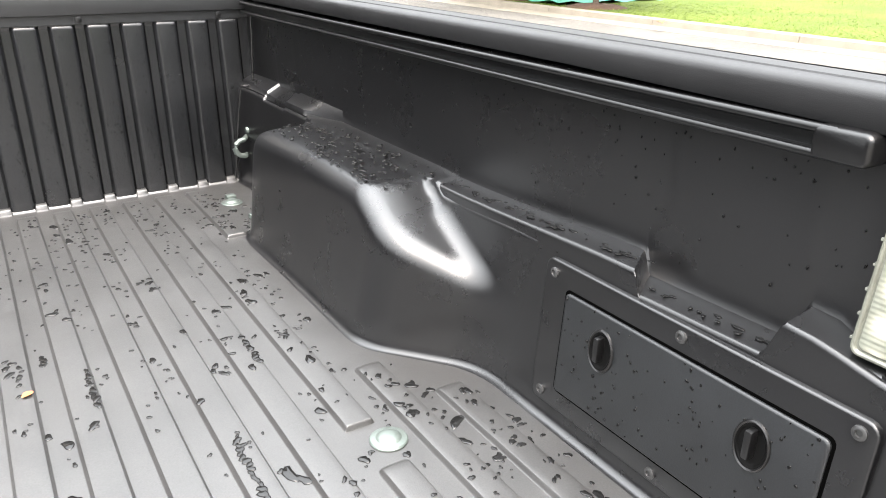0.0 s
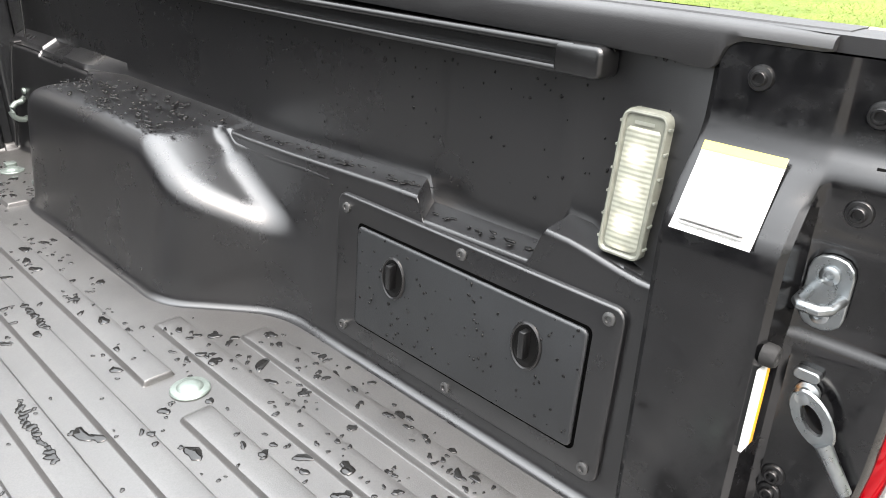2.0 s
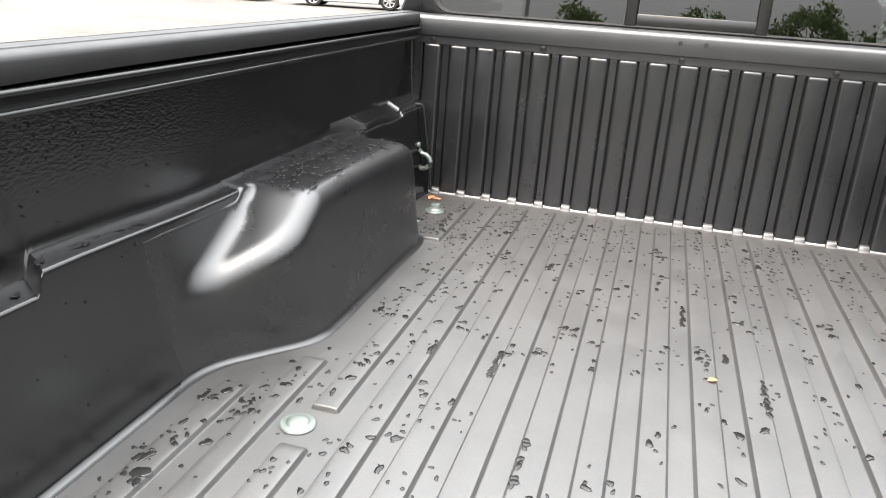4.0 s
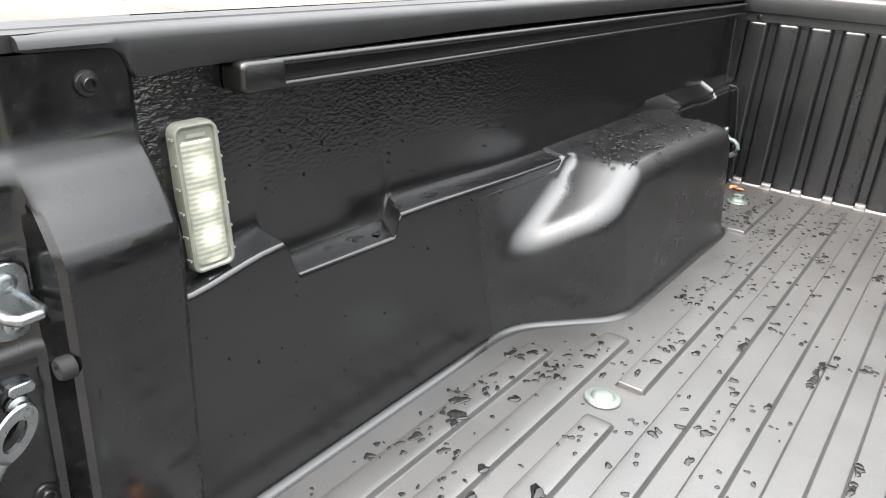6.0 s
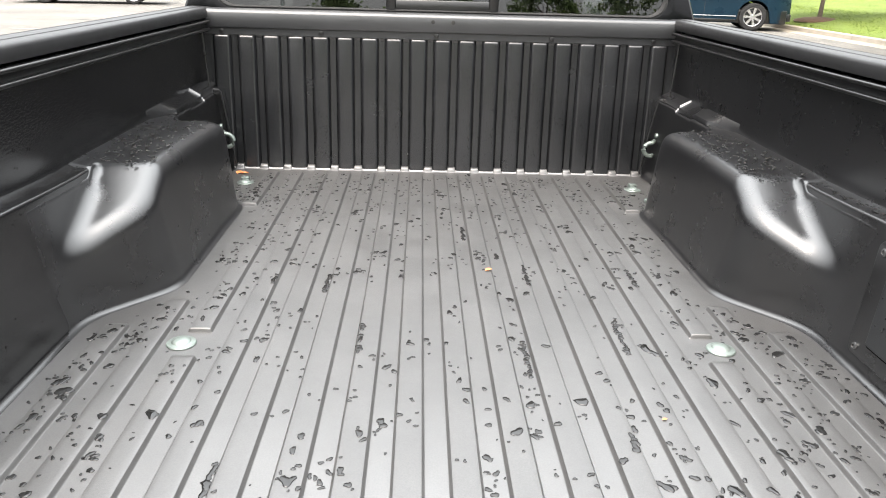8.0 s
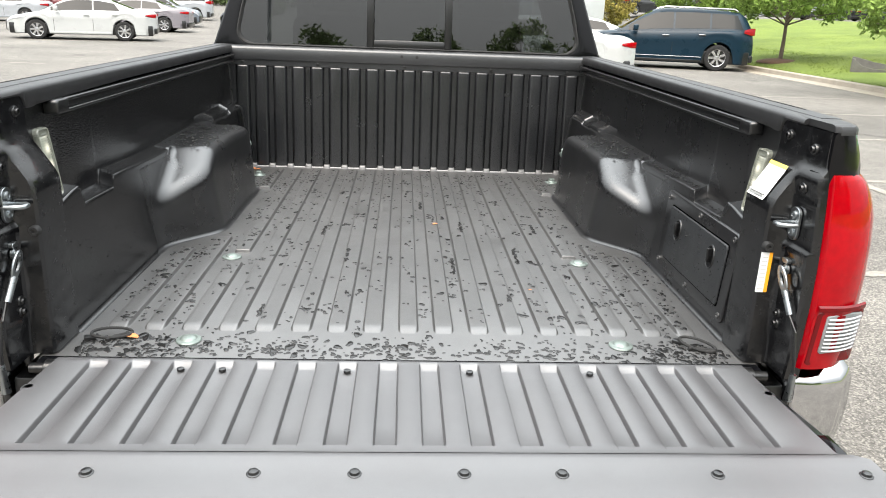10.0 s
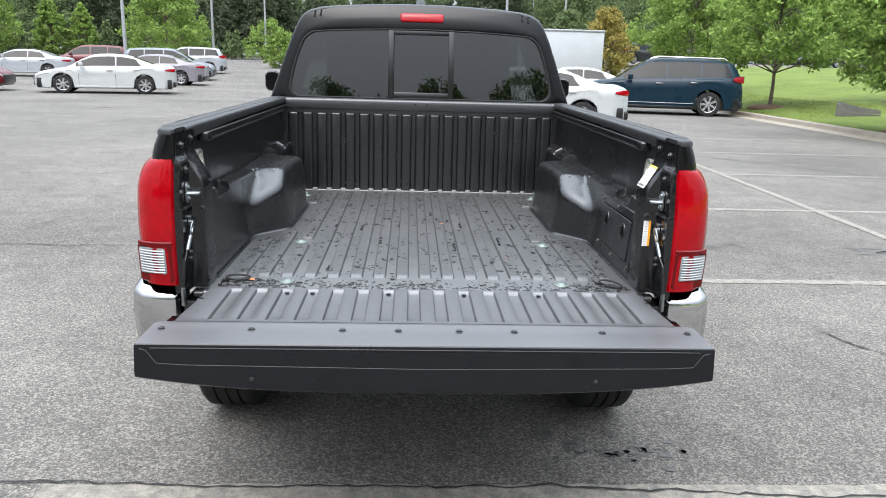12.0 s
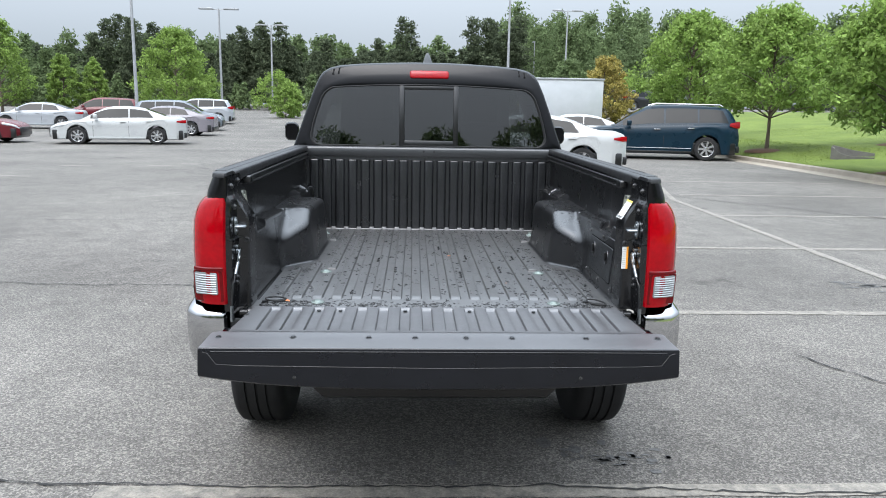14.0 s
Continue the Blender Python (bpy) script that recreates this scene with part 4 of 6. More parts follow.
def build_tailgate():
    T = BED + 0.001
    half = [(0.0, 0.668), (-0.10, 0.672), (-0.20, 0.682), (-0.31, 0.690), (-0.318, 0.714), (-0.33, 0.722), (-0.45, 0.727)]
    outl = [(x, y) for y, x in half] + [(-x, y) for y, x in half[::-1]]
    bm = bmesh.new()
    # top skin, rounded rear lip, concave rear face, curved underside
    n = 41
    secs = []
    for k in range(n):
        u = -1 + 2 * k / (n - 1)
        au = abs(u)
        w = [0.668, 0.672, 0.682, 0.690, 0.716, 0.722, 0.727, 0.727, 0.728]
        bot = 0.686 + 0.040 * au ** 3
        prof = [(-0.001, T - 0.014, 0.668), (-0.002, T - 0.010, 0.668), (-0.004, T - 0.008, 0.668), (-0.15, T - 0.008, 0.677), (-0.300, T - 0.008, 0.690), (-0.306, T + 0.002, 0.690), (-0.314, T + 0.006, 0.698), (-0.325, T + 0.006, 0.718),
                (-0.335, T + 0.004, 0.722), (-0.38, T + 0.001, 0.724), (-0.446, T - 0.001, 0.726), (-0.4535, T - 0.002, 0.727), (-0.4562, T - 0.0045, 0.727), (-0.457, T - 0.009, 0.728),
                (-0.458, bot + 0.02, 0.731), (-0.456, bot + 0.006, 0.731), (-0.448, bot, 0.730), (-0.40, bot - 0.012, 0.728), (-0.2, bot - 0.02, 0.69), (-0.02, bot, 0.67)]
        secs.append([(u * wx, y, z) for y, z, wx in prof])
    loft(bm, secs)
    for sec in (secs[0], secs[-1]):
        bm.faces.new([bm.verts.new(p) for p in sec])
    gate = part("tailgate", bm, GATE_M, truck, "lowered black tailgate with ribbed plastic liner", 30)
    gate.data.materials.append(GATE_E)
    for p in gate.data.polygons:
        if p.center.y < -0.4535 or p.center.z < T - 0.03:
            p.material_index = 1
    # liner sheet with sunk channels
    pitch, half = 0.0766, 0.0186
    xs = [(-0.654, 0)]
    for k in range(-8, 8):
        c = (k + 0.5) * pitch
        xs += [(c + d, g) for d, g in ((-half - 0.0012, 0.0), (-half, 0.08), (-half + 0.0012, 0.5), (-half + 0.0026, 0.94), (-half + 0.0042, 1.0), (0.0, 1.0), (half - 0.0042, 1.0), (half - 0.0026, 0.94), (half - 0.0012, 0.5), (half, 0.08), (half + 0.0012, 0.0))]
    xs.append((0.654, 0))
    bm = bmesh.new()
    secs = []
    for y, dz, g in ((-0.001, -0.012, 0), (-0.001, 0.003, 0), (-0.003, 0.005, 0), (-0.010, 0.005, 0), (-0.015, 0.005, 0.35), (-0.021, 0.005, 0.9), (-0.027, 0.005, 1), (-0.12, 0.005, 1), (-0.22, 0.005, 1), (-0.280, 0.005, 1), (-0.287, 0.005, 0.75), (-0.292, 0.005, 0),
                     (-0.303, 0.005, 0), (-0.312, 0.0062, 0)):
        wide = 1 + 0.030 * (-y / 0.31)
        secs.append([(x * (wide if abs(x) > 0.62 else 1.0), y, T + dz - 0.0105 * d * g) for x, d in xs])
    loft(bm, secs)
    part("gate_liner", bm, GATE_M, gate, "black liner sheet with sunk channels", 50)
    gate.location.z = -0.006
    # crease lines of the rear face
    bm = bmesh.new()
    for pts in ([(-0.69, 0.808), (-0.62, 0.8085), (0.62, 0.8085), (0.69, 0.808)],
                [(-0.715, 0.806), (-0.70, 0.802), (-0.676, 0.768), (-0.60, 0.764), (0.0, 0.757), (0.60, 0.764), (0.676, 0.768), (0.70, 0.802), (0.715, 0.806)]):
        tube(bm, [(x, -0.4572, z) for x, z in pts], 0.0016, 6)
    part("crease", bm, CAP_M, gate)
    bm = bmesh.new()
    pts = [(-0.695, 0.803), (0.695, 0.803), (0.672, 0.772), (0.60, 0.767), (0.0, 0.760), (-0.60, 0.767), (-0.672, 0.772)]
    a = [bm.verts.new((x, -0.4590, z)) for x, z in pts]
    b2 = [bm.verts.new((x, -0.4550, z)) for x, z in pts]
    bm.faces.new(a)
    for i in range(len(pts)):
        j = (i + 1) % len(pts)
        bm.faces.new((a[i], a[j], b2[j], b2[i]))
    part("edge_strip", bm, GATE_E, gate)
    for x in (-0.69, -0.46, -0.225, -0.08, 0.08, 0.225, 0.46, 0.69):
        bm = bmesh.new()
        lathe(bm, [(0.0105, -0.001), (0.0105, 0.0015), (0.009, 0.0025), (0.0078, 0.0025), (0.007, 0.006), (0.004, 0.0072)], 16, pose(x, -0.362, T + 0.001))
        part("liner_screw", bm, DARK_PL, gate)
    for x in (-0.421, -0.345, -0.115, 0.115, 0.345):
        bm = bmesh.new()
        lathe(bm, [(0.007, 0), (0.0065, 0.004), (0.003, 0.005)], 14, pose(x, -0.034, T - 0.003))
        part("liner_screw", bm, DARK_PL, gate)
    for x in (-0.54, 0.52):
        bm = bmesh.new()
        lathe(bm, [(0.006, 0), (0.006, 0.002), (0.003, 0.003)], 12, pose(x * 0.82, -0.459, 0.728, 90, 0, 0))
        part("drain_plug", bm, CRACK_M, gate)
    for s in (-1, 1):
        bm = bmesh.new()
        box(bm, (s * 0.692 - 0.012, -0.235, T - 0.05), (s * 0.692 + 0.012, -0.318, T - 0.006), 0.003)
        part("side_catch", bm, PAINT, gate)
        bm = bmesh.new()
        lathe(bm, [(0.013, 0), (0.013, 0.003), (0.007, 0.005)], 14, pose(s * 0.655, -0.115, T))
        part("cable_bolt", bm, ZINC, gate)
        bm = bmesh.new()
        lathe(bm, [(0.017, 0), (0.017, 0.02), (0.010, 0.024), (0.010, 0.05)], 16, pose(s * 0.655, -0.006, T - 0.016, 0, 90 * s, 0))
        part("hinge_pin", bm, DARK_PL, gate)
    # dark sill behind the tailgate
    bm = bmesh.new()
    box(bm, (-0.70, 0.002, 0.70), (0.70, 0.03, BED - 0.012), 0.004)
    part("bed_sill", bm, PAINT, truck, "black rear sill of the bed")


build_tailgate()


def build_tail_lights():
    for s in (-1, 1):
        # plan of the lens: from the inner edge round the corner
        plan = [(0.742, 0.03), (0.742, -0.038), (0.748, -0.046), (0.775, -0.047), (0.800, -0.043), (0.822, -0.034), (0.842, -0.019), (0.858, 0.002), (0.871, 0.034), (0.881, 0.09), (0.884, 0.18)]
        bm = bmesh.new()
        secs = []
        for z, g in ((0.838, 0.955), (0.842, 0.965), (0.87, 0.985), (0.95, 1.0), (0.966, 1.0), (0.970, 0.994), (0.974, 1.0), (1.02, 1.006), (1.08, 1.004), (1.13, 0.99), (1.155, 0.975), (1.175, 0.945), (1.190, 0.90), (1.202, 0.83), (1.209, 0.75), (1.2125, 0.66)):
            bulge = -0.022 * math.sin(math.pi * min(max((z - 0.80) / 0.44, 0), 1))
            xin = mix(0.738, 0.733, (z - 0.84) / 0.37)
            secs.append([(s * (xin + (x - 0.742) * (g if x > 0.76 else 1) * mix(1.0, 0.90, ease(1.12, 1.215, z))), y + bulge * (y < 0.1), z) for x, y in plan])
        loft(bm, secs)
        bm.faces.new([bm.verts.new(p) for p in secs[-1]])
        light = part("tail_light", bm, RED_LENS, truck, "red tail light with clear lower lens")
        # clear reversing lens with ridges
        bm = bmesh.new()

        def lens_at(u, v, h):
            y = -0.047 + max(0, u - 0.775) ** 2 * 5.0 - 0.022 * math.sin(math.pi * min(max((v - 0.80) / 0.44, 0), 1))
            return (s * u, y - h, v)

        pad(bm, 0.746, 0.857, 0.846, 0.962, 0.010, [(0, -0.003), (0.002, 0.0006), (0.006, 0.0009)], lens_at)
        part("lower_lens", bm, RED_DEEP, light, "deep red lower lens surround")
        bm = bmesh.new()
        pad(bm, 0.766, 0.850, 0.874, 0.954, 0.006, [(0, -0.002), (0, 0.002), (0.002, 0.0032)], lens_at)
        lens = part("reversing_lens", bm, CLEAR, light, "clear ribbed reversing lens")
        for k in range(9):
            bm = bmesh.new()
            z = 0.879 + 0.0083 * k
            loft(bm, [[lens_at(u, z - 0.002, 0.0028), lens_at(u, z + 0.0005, 0.005), lens_at(u, z + 0.003, 0.0028)] for u in (0.770, 0.788, 0.806, 0.826, 0.846)])
            part("lens_ridge", bm, HEADL, lens)
        bm = bmesh.new()
        loft(bm, [[lens_at(u, 0.961, 0.0005), lens_at(u, 0.963, 0.005), lens_at(u, 0.971, 0.005), lens_at(u, 0.974, 0.0005)] for u in (0.745, 0.775, 0.80, 0.825, 0.850)])
        part("lens_bar", bm, RED_DEEP, light, "deep red bar")
        bm = bmesh.new()
        secs = []
        for k in range(13):
            z = mix(0.838, 1.212, k / 12)
            yb = -0.040 - 0.022 * math.sin(math.pi * min(max((z - 0.80) / 0.44, 0), 1))
            xin = mix(0.738, 0.733, (z - 0.84) / 0.37)
            secs.append([(s * (xin - 0.014), 0.0, z), (s * (xin - 0.012), yb + 0.016, z), (s * (xin - 0.005), yb + 0.008, z), (s * (xin + 0.002), yb + 0.004, z), (s * (xin + 0.002), 0.0, z)])
        loft(bm, secs, True, True)
        part("gasket", bm, LATCH_M, light)
        # body corner above the light
        bm = bmesh.new()
        cplan = [(0.728, 0.05), (0.728, -0.040), (0.736, -0.048), (0.770, -0.044), (0.790, -0.024), (0.802, 0.012), (0.808, 0.10), (0.812, 0.3)]
        secs = []
        for z, g in ((1.15, 1.02), (1.19, 1.06), (1.206, 1.12), (1.214, 1.125), (1.226, 1.10), (1.25, 0.99), (1.272, 0.86), (1.281, 0.80), (1.286, 0.76)):
            secs.append([(s * (0.728 + (x - 0.728) * g), y, z) for x, y in cplan])
        loft(bm, secs)
        bm.faces.new([bm.verts.new(p) for p in secs[-1]])
        part("corner_panel", bm, GLOSS_B, truck, "gloss black bed corner panel", 60)
        bm = bmesh.new()
        secs = [[(s * (0.728 + (x - 0.728) * g), y + dy, z) for x, y in cplan] for z, dy, g in ((1.282, 0.0, 0.84), (1.291, 0.0, 0.82), (1.2965, 0.003, 0.78), (1.2985, 0.010, 0.70))]
        loft(bm, secs)
        bm.faces.new([bm.verts.new(p) for p in secs[-1]])
        part("corner_cap", bm, CAP_M, truck)
        # outer bedside
        bm = bmesh.new()
        secs = []
        for y, sw in ((0.04, 0.0), (0.30, 0.01), (0.60, 0.02), (0.80, 0.035), (1.04, 0.045), (1.3, 0.035), (1.6, 0.02), (1.93, 0.01)):
            k = 1 - ease(0.04, 0.34, y)
            prof = [(0.812 - 0.026 * k, 1.285), (0.820 - 0.024 * k, 1.27), (0.825 - 0.010 * k, 1.22), (0.836 + sw * 0.8, 1.15), (0.868 + sw, 1.0), (0.88 + sw, 0.88), (0.87 + sw, 0.78), (0.85 + sw, 0.70 + 0.16 * (1 - ((y - 0.96) / 0.5) ** 2) * (abs(y - 0.96) < 0.5))]
            secs.append([(s * x, y, z) for x, z in prof])
        loft(bm, secs)
        part("bedside_panel", bm, PAINT, truck, "gloss black outer bedside")


build_tail_lights()


def build_bumper():
    bm = bmesh.new()
    secs = []
    for s in (-1, 1):
        bm2 = bmesh.new()
        plan = [(0.752, 0.10), (0.752, -0.01), (0.760, -0.022), (0.80, -0.024), (0.86, -0.012), (0.90, 0.018), (0.918, 0.07), (0.925, 0.16), (0.925, 0.34), (0.88, 0.34)]
        secs = []
        for z, g, dy in ((0.60, 0.93, 0.03), (0.64, 0.98, 0.012), (0.68, 1.0, 0.004), (0.74, 1.0, 0.0), (0.785, 0.992, 0.002), (0.796, 0.978, 0.005), (0.804, 0.955, 0.011), (0.822, 0.90, 0.045), (0.824, 0.88, 0.055)):
            secs.append([(s * (0.752 + (x - 0.752) * g), y + dy, z) for x, y in plan])
        loft(bm2, secs, True, True)
        part("bumper_end", bm2, CHROME, truck, "chrome bumper end", 50)
        bm2 = bmesh.new()
        box(bm2, (s * 0.69 - 0.055, 0.0, 0.60), (s * 0.69 + 0.062, 0.14, 0.775), 0.008)
        part("bumper_bracket", bm2, DARK_PL, truck)
    box(bm, (-0.70, 0.0, 0.56), (0.70, 0.14, 0.70), 0.012)
    bump = part("bumper_step", bm, DARK_PL, truck, "black bumper step under the tailgate")
    bm = bmesh.new()
    prof = [(0.02, 0.57), (0.0, 0.54), (0.02, 0.47), (0.05, 0.453), (0.12, 0.455), (0.14, 0.57)]
    loft(bm, [[(x, y, mix(0.53, z, g)) for y, z in prof] for x, g in ((-0.45, 0.5), (-0.42, 1), (0.42, 1), (0.45, 0.5))], True, True)
    part("lower_valance", bm, DARK_PL, bump)


build_bumper()


def build_wheels():
    for s in (-1, 1):
        for y in (0.96, 4.19):
            m = pose(s * 0.79, y, 0.381, 0, 90, 0)
            bm = bmesh.new()
            prof = [(0.20, -0.105), (0.27, -0.118), (0.33, -0.122), (0.362, -0.112), (0.376, -0.098), (0.380, -0.085), (0.380, -0.052), (0.371, -0.050), (0.371, -0.042), (0.3805, -0.040), (0.381, -0.006),
                    (0.372, -0.004), (0.372, 0.004), (0.381, 0.006), (0.3805, 0.040), (0.371, 0.042), (0.371, 0.050), (0.380, 0.052), (0.380, 0.085), (0.376, 0.098), (0.362, 0.112), (0.33, 0.122), (0.27, 0.118), (0.20, 0.105)]
            lathe(bm, prof, 56, m, False)
            tyre = part("tyre", bm, RUBBER, truck, "black grooved rear tyre" if y < 2 else "")
            bm = bmesh.new()
            lathe(bm, [(0.205, -0.10), (0.19, -0.06), (0.06, -0.03), (0.06, 0.03), (0.19, 0.06), (0.205, 0.10)], 32, m)
            part("rim", bm, DARK_PL, tyre)
    bm = bmesh.new()
    tube(bm, [(-0.7, 0.96, 0.38), (0.7, 0.96, 0.38)], 0.05, 12)
    lathe(bm, [(0.05, -0.16), (0.13, -0.08), (0.15, 0), (0.13, 0.08), (0.05, 0.16)], 20, pose(0.05, 0.96, 0.38, 90, 0, 0))
    part("rear_axle", bm, DARK_PL, truck)
    bm = bmesh.new()
    for s in (-1, 1):
        box(bm, (s * 0.48 - 0.04, 0.1, 0.52), (s * 0.48 + 0.04, 4.9, 0.66), 0.01)
    part("chassis_rail", bm, DARK_PL, truck)
    bm = bmesh.new()
    box(bm, (-0.68, 0.06, 0.70), (0.68, 1.9, 0.80), 0.01)
    part("bed_underside", bm, DARK_PL, truck)


build_wheels()


def leaned(bm):
    """The rear of the cab leans forward above the bed."""
    for v in bm.verts:
        v.co.y += (0.105 * max(0.0, v.co.z - 1.30) + 1.6 * max(0.0, v.co.z - 1.66) ** 2) * (v.co.y < 2.6)
    return bm


def build_cab():
    half = [(0.45, 0.86), (0.75, 0.885), (1.0, 0.875), (1.20, 0.842), (1.30, 0.815), (1.34, 0.801), (1.42, 0.772), (1.52, 0.737), (1.62, 0.700), (1.70, 0.664), (1.735, 0.640), (1.76, 0.600), (1.776, 0.54),
            (1.788, 0.42), (1.797, 0.25), (1.802, 0.10)]
    sect = [(x, z) for z, x in half] + [(-x, z) for z, x in half[::-1]]
    bm = bmesh.new()
    secs = []
    for y, w, dz in ((1.945, 0.985, -0.012), (1.952, 0.995, -0.004), (1.97, 1.0, 0.0), (2.3, 1.01, 0.012), (2.8, 1.012, 0.012), (3.15, 1.0, -0.01)):
        secs.append([(x * w, y, z + dz * ease(1.3, 1.8, z)) for x, z in sect])
    loft(bm, secs)
    cab = part("cab", leaned(bm), PAINT, truck, "gloss black pickup cab", 45)
    # rear panel as a ring round the window opening
    bm = bmesh.new()
    yb = 1.945


    def win(u, grow):
        """Outline of the window opening, u in 0..1 round it."""
        pts = outline(-0.718 - grow, 0.718 + grow, 1.302 - grow, 1.668 + grow, 0.065 + grow, 9)
        return pts

    opening = []
    ring = win(0, 0)
    fine_ring = []
    for (x0, z0), (x1, z1) in zip(ring, ring[1:] + ring[:1]):
        n = max(1, int(math.hypot(x1 - x0, z1 - z0) / 0.06))
        fine_ring += [(mix(x0, x1, k / n), mix(z0, z1, k / n)) for k in range(n)]
    for x, z in fine_ring:
        k = (z - 1.302) / 0.366
        opening.append((x * mix(1.0, 0.868, k ** 1.4), z - 0.020 * (x / 0.645) ** 2 * ease(0.4, 1, k)))
    outer = []
    for x, z in opening:
        a = math.atan2(z - 1.48, x * 0.55)
        d = Vector((math.cos(a) / 0.55, math.sin(a)))
        # meet the cab's outline
        best = None
        for (x0, z0), (x1, z1) in zip(sect, sect[1:] + sect[:1]):
            x0, x1 = x0 * 0.985, x1 * 0.985
            ex, ez = x1 - x0, z1 - z0
            den = d.x * ez - d.y * ex
            if abs(den) < 1e-9:
                continue
            t = (x0 * ez - (z0 - 1.48) * ex) / den
            q = (x0 * d.y - (z0 - 1.48) * d.x) / den
            if t > 0 and -1e-6 <= q <= 1.000001 and (best is None or t < best):
                best = t
        outer.append((d.x * best, 1.48 + d.y * best))
    loft(bm, [[(x, yb, z - 0.012 * ease(1.3, 1.8, z)) for x, z in outer], [(mix(x, a, 0.5), yb - 0.006, mix(z, b, 0.5)) for (x, z), (a, b) in zip(outer, opening)],
              [(x * 1.012, yb - 0.010, mix(1.48, z, 1.03)) for x, z in opening], [(x, yb - 0.008, z) for x, z in opening], [(x, yb + 0.012, z) for x, z in opening]], True)
    rear = part("rear_panel", leaned(bm), PAINT, truck, "gloss black rear cab wall round the window", 50)
    bm = bmesh.new()
    loft(bm, [[(x * 1.006, yb - 0.0105, mix(1.48, z, 1.014)) for x, z in opening], [(x * 0.998, yb - 0.0125, mix(1.48, z, 0.995)) for x, z in opening], [(x * 0.985, yb - 0.004, mix(1.48, z, 0.97)) for x, z in opening]], True)
    window = part("rear_window", leaned(bm), RUBBER, rear, "rubber-framed sliding rear window")

    def clip(x0, x1):
        """The part of the opening between x0 and x1."""
        zs = []
        n = 12
        top, bot = [], []
        for k in range(n + 1):
            x = mix(x0, x1, k / n)
            hi = 1.672 - 0.020 * (x / 0.6) ** 2
            side = (abs(x) - 0.55) / 0.10
            if side > 0:
                hi -= 0.09 * side ** 2
            lo = 1.303 + (0.02 * max(0, (abs(x) - 0.67) / 0.045) ** 2)
            top.append((x, hi))
            bot.append((x, lo))
        return bot, top

    for x0, x1, dy in ((-0.714, -0.168, 0.0), (-0.148, 0.148, 0.006), (0.168, 0.714, 0.0)):
        bm = bmesh.new()
        bot, top = clip(x0, x1)
        f = [[(x, yb - 0.002 + dy + t, z) for x, z in row] for t in (0.0, 0.004) for row in (bot, top)]
        loft(bm, [f[0], f[1], f[3], f[2], f[0]])
        pane = part("pane", leaned(bm), GLASS_T, window, "dark tinted glass pane")
        pane.visible_shadow = False
    for x in (-0.163, 0.163):
        bm = bmesh.new()
        box(bm, (x - 0.0165, yb - 0.010, 1.305), (x + 0.013, yb + 0.012, 1.662), 0.003)
        part("window_bar", leaned(bm), DARK_PL, window)
    for z0, z1 in ((1.306, 1.336), (1.640, 1.662)):
        bm = bmesh.new()
        box(bm, (-0.15, yb - 0.006, z0), (0.15, yb + 0.010, z1), 0.003)
        part("slider_frame", leaned(bm), DARK_PL, window)
    bm = bmesh.new()
    pad(bm, -0.118, 0.116, 1.706, 1.752, 0.014, [(0, -0.02), (0, 0.006), (0.003, 0.010), (0.008, 0.012)], lambda u, v, h: (u, yb - 0.004 - h, v))
    part("brake_light", leaned(bm), RED_LENS, rear, "red high-level brake light")
    # roof grooves and antenna
    for s in (-1, 1):
        for x in (0.545, 0.577):
            bm = bmesh.new()
            tube(bm, [(s * x, 1.944, 1.735 - (x - 0.5) * 0.2), (s * (x - 0.004), 1.947, 1.765 - (x - 0.5) * 0.2), (s * (x - 0.006), 1.97, 1.783 - (x - 0.5) * 0.3), (s * (x - 0.006), 3.0, 1.79)], 0.0065, 6)
            part("roof_seam", leaned(bm), LATCH_M, cab)
    bm = bmesh.new()
    loft(bm, [[(-0.005 + w * a, y0 + dy, z) for a, dy in ((-1, 0), (0, -0.02), (1, 0), (0.6, l), (-0.6, l))] for z, w, l, y0 in ((1.79, 0.040, 0.16, 2.45), (1.83, 0.030, 0.12, 2.47), (1.875, 0.016, 0.06, 2.51), (1.895, 0.006, 0.02, 2.54))], True, True)
    part("antenna", bm, DARK_PL, cab, "shark-fin roof antenna")
    # windscreen, bonnet, seats, door mirrors
    bm = bmesh.new()
    f = [(-0.62, 3.12, 1.74), (0.62, 3.12, 1.74), (0.72, 3.75, 1.20), (-0.72, 3.75, 1.20)]
    g = [(x, y + 0.004, z + 0.003) for x, y, z in f]
    loft(bm, [f, g], True, True)
    ws = part("windscreen", bm, GLASS_T, truck, "sloping windscreen")
    ws.visible_shadow = False
    bm = bmesh.new()
    loft(bm, [[(x * w, y, z + dz) for x, z in ((-0.85, 0.5), (-0.87, 0.95), (-0.80, 1.15), (-0.4, 1.2), (0.4, 1.2), (0.80, 1.15), (0.87, 0.95), (0.85, 0.5))] for y, w, dz in ((3.15, 1.0, 0.0), (3.8, 1.0, 0.0), (4.6, 0.98, -0.05), (5.05, 0.9, -0.12))], False, True)
    part("bonnet", bm, PAINT, truck, "gloss black bonnet")
    bm = bmesh.new()
    box(bm, (-0.75, 3.4, 0.9), (0.75, 3.75, 1.19), 0.05)
    part("dashboard", bm, SEAT, truck)
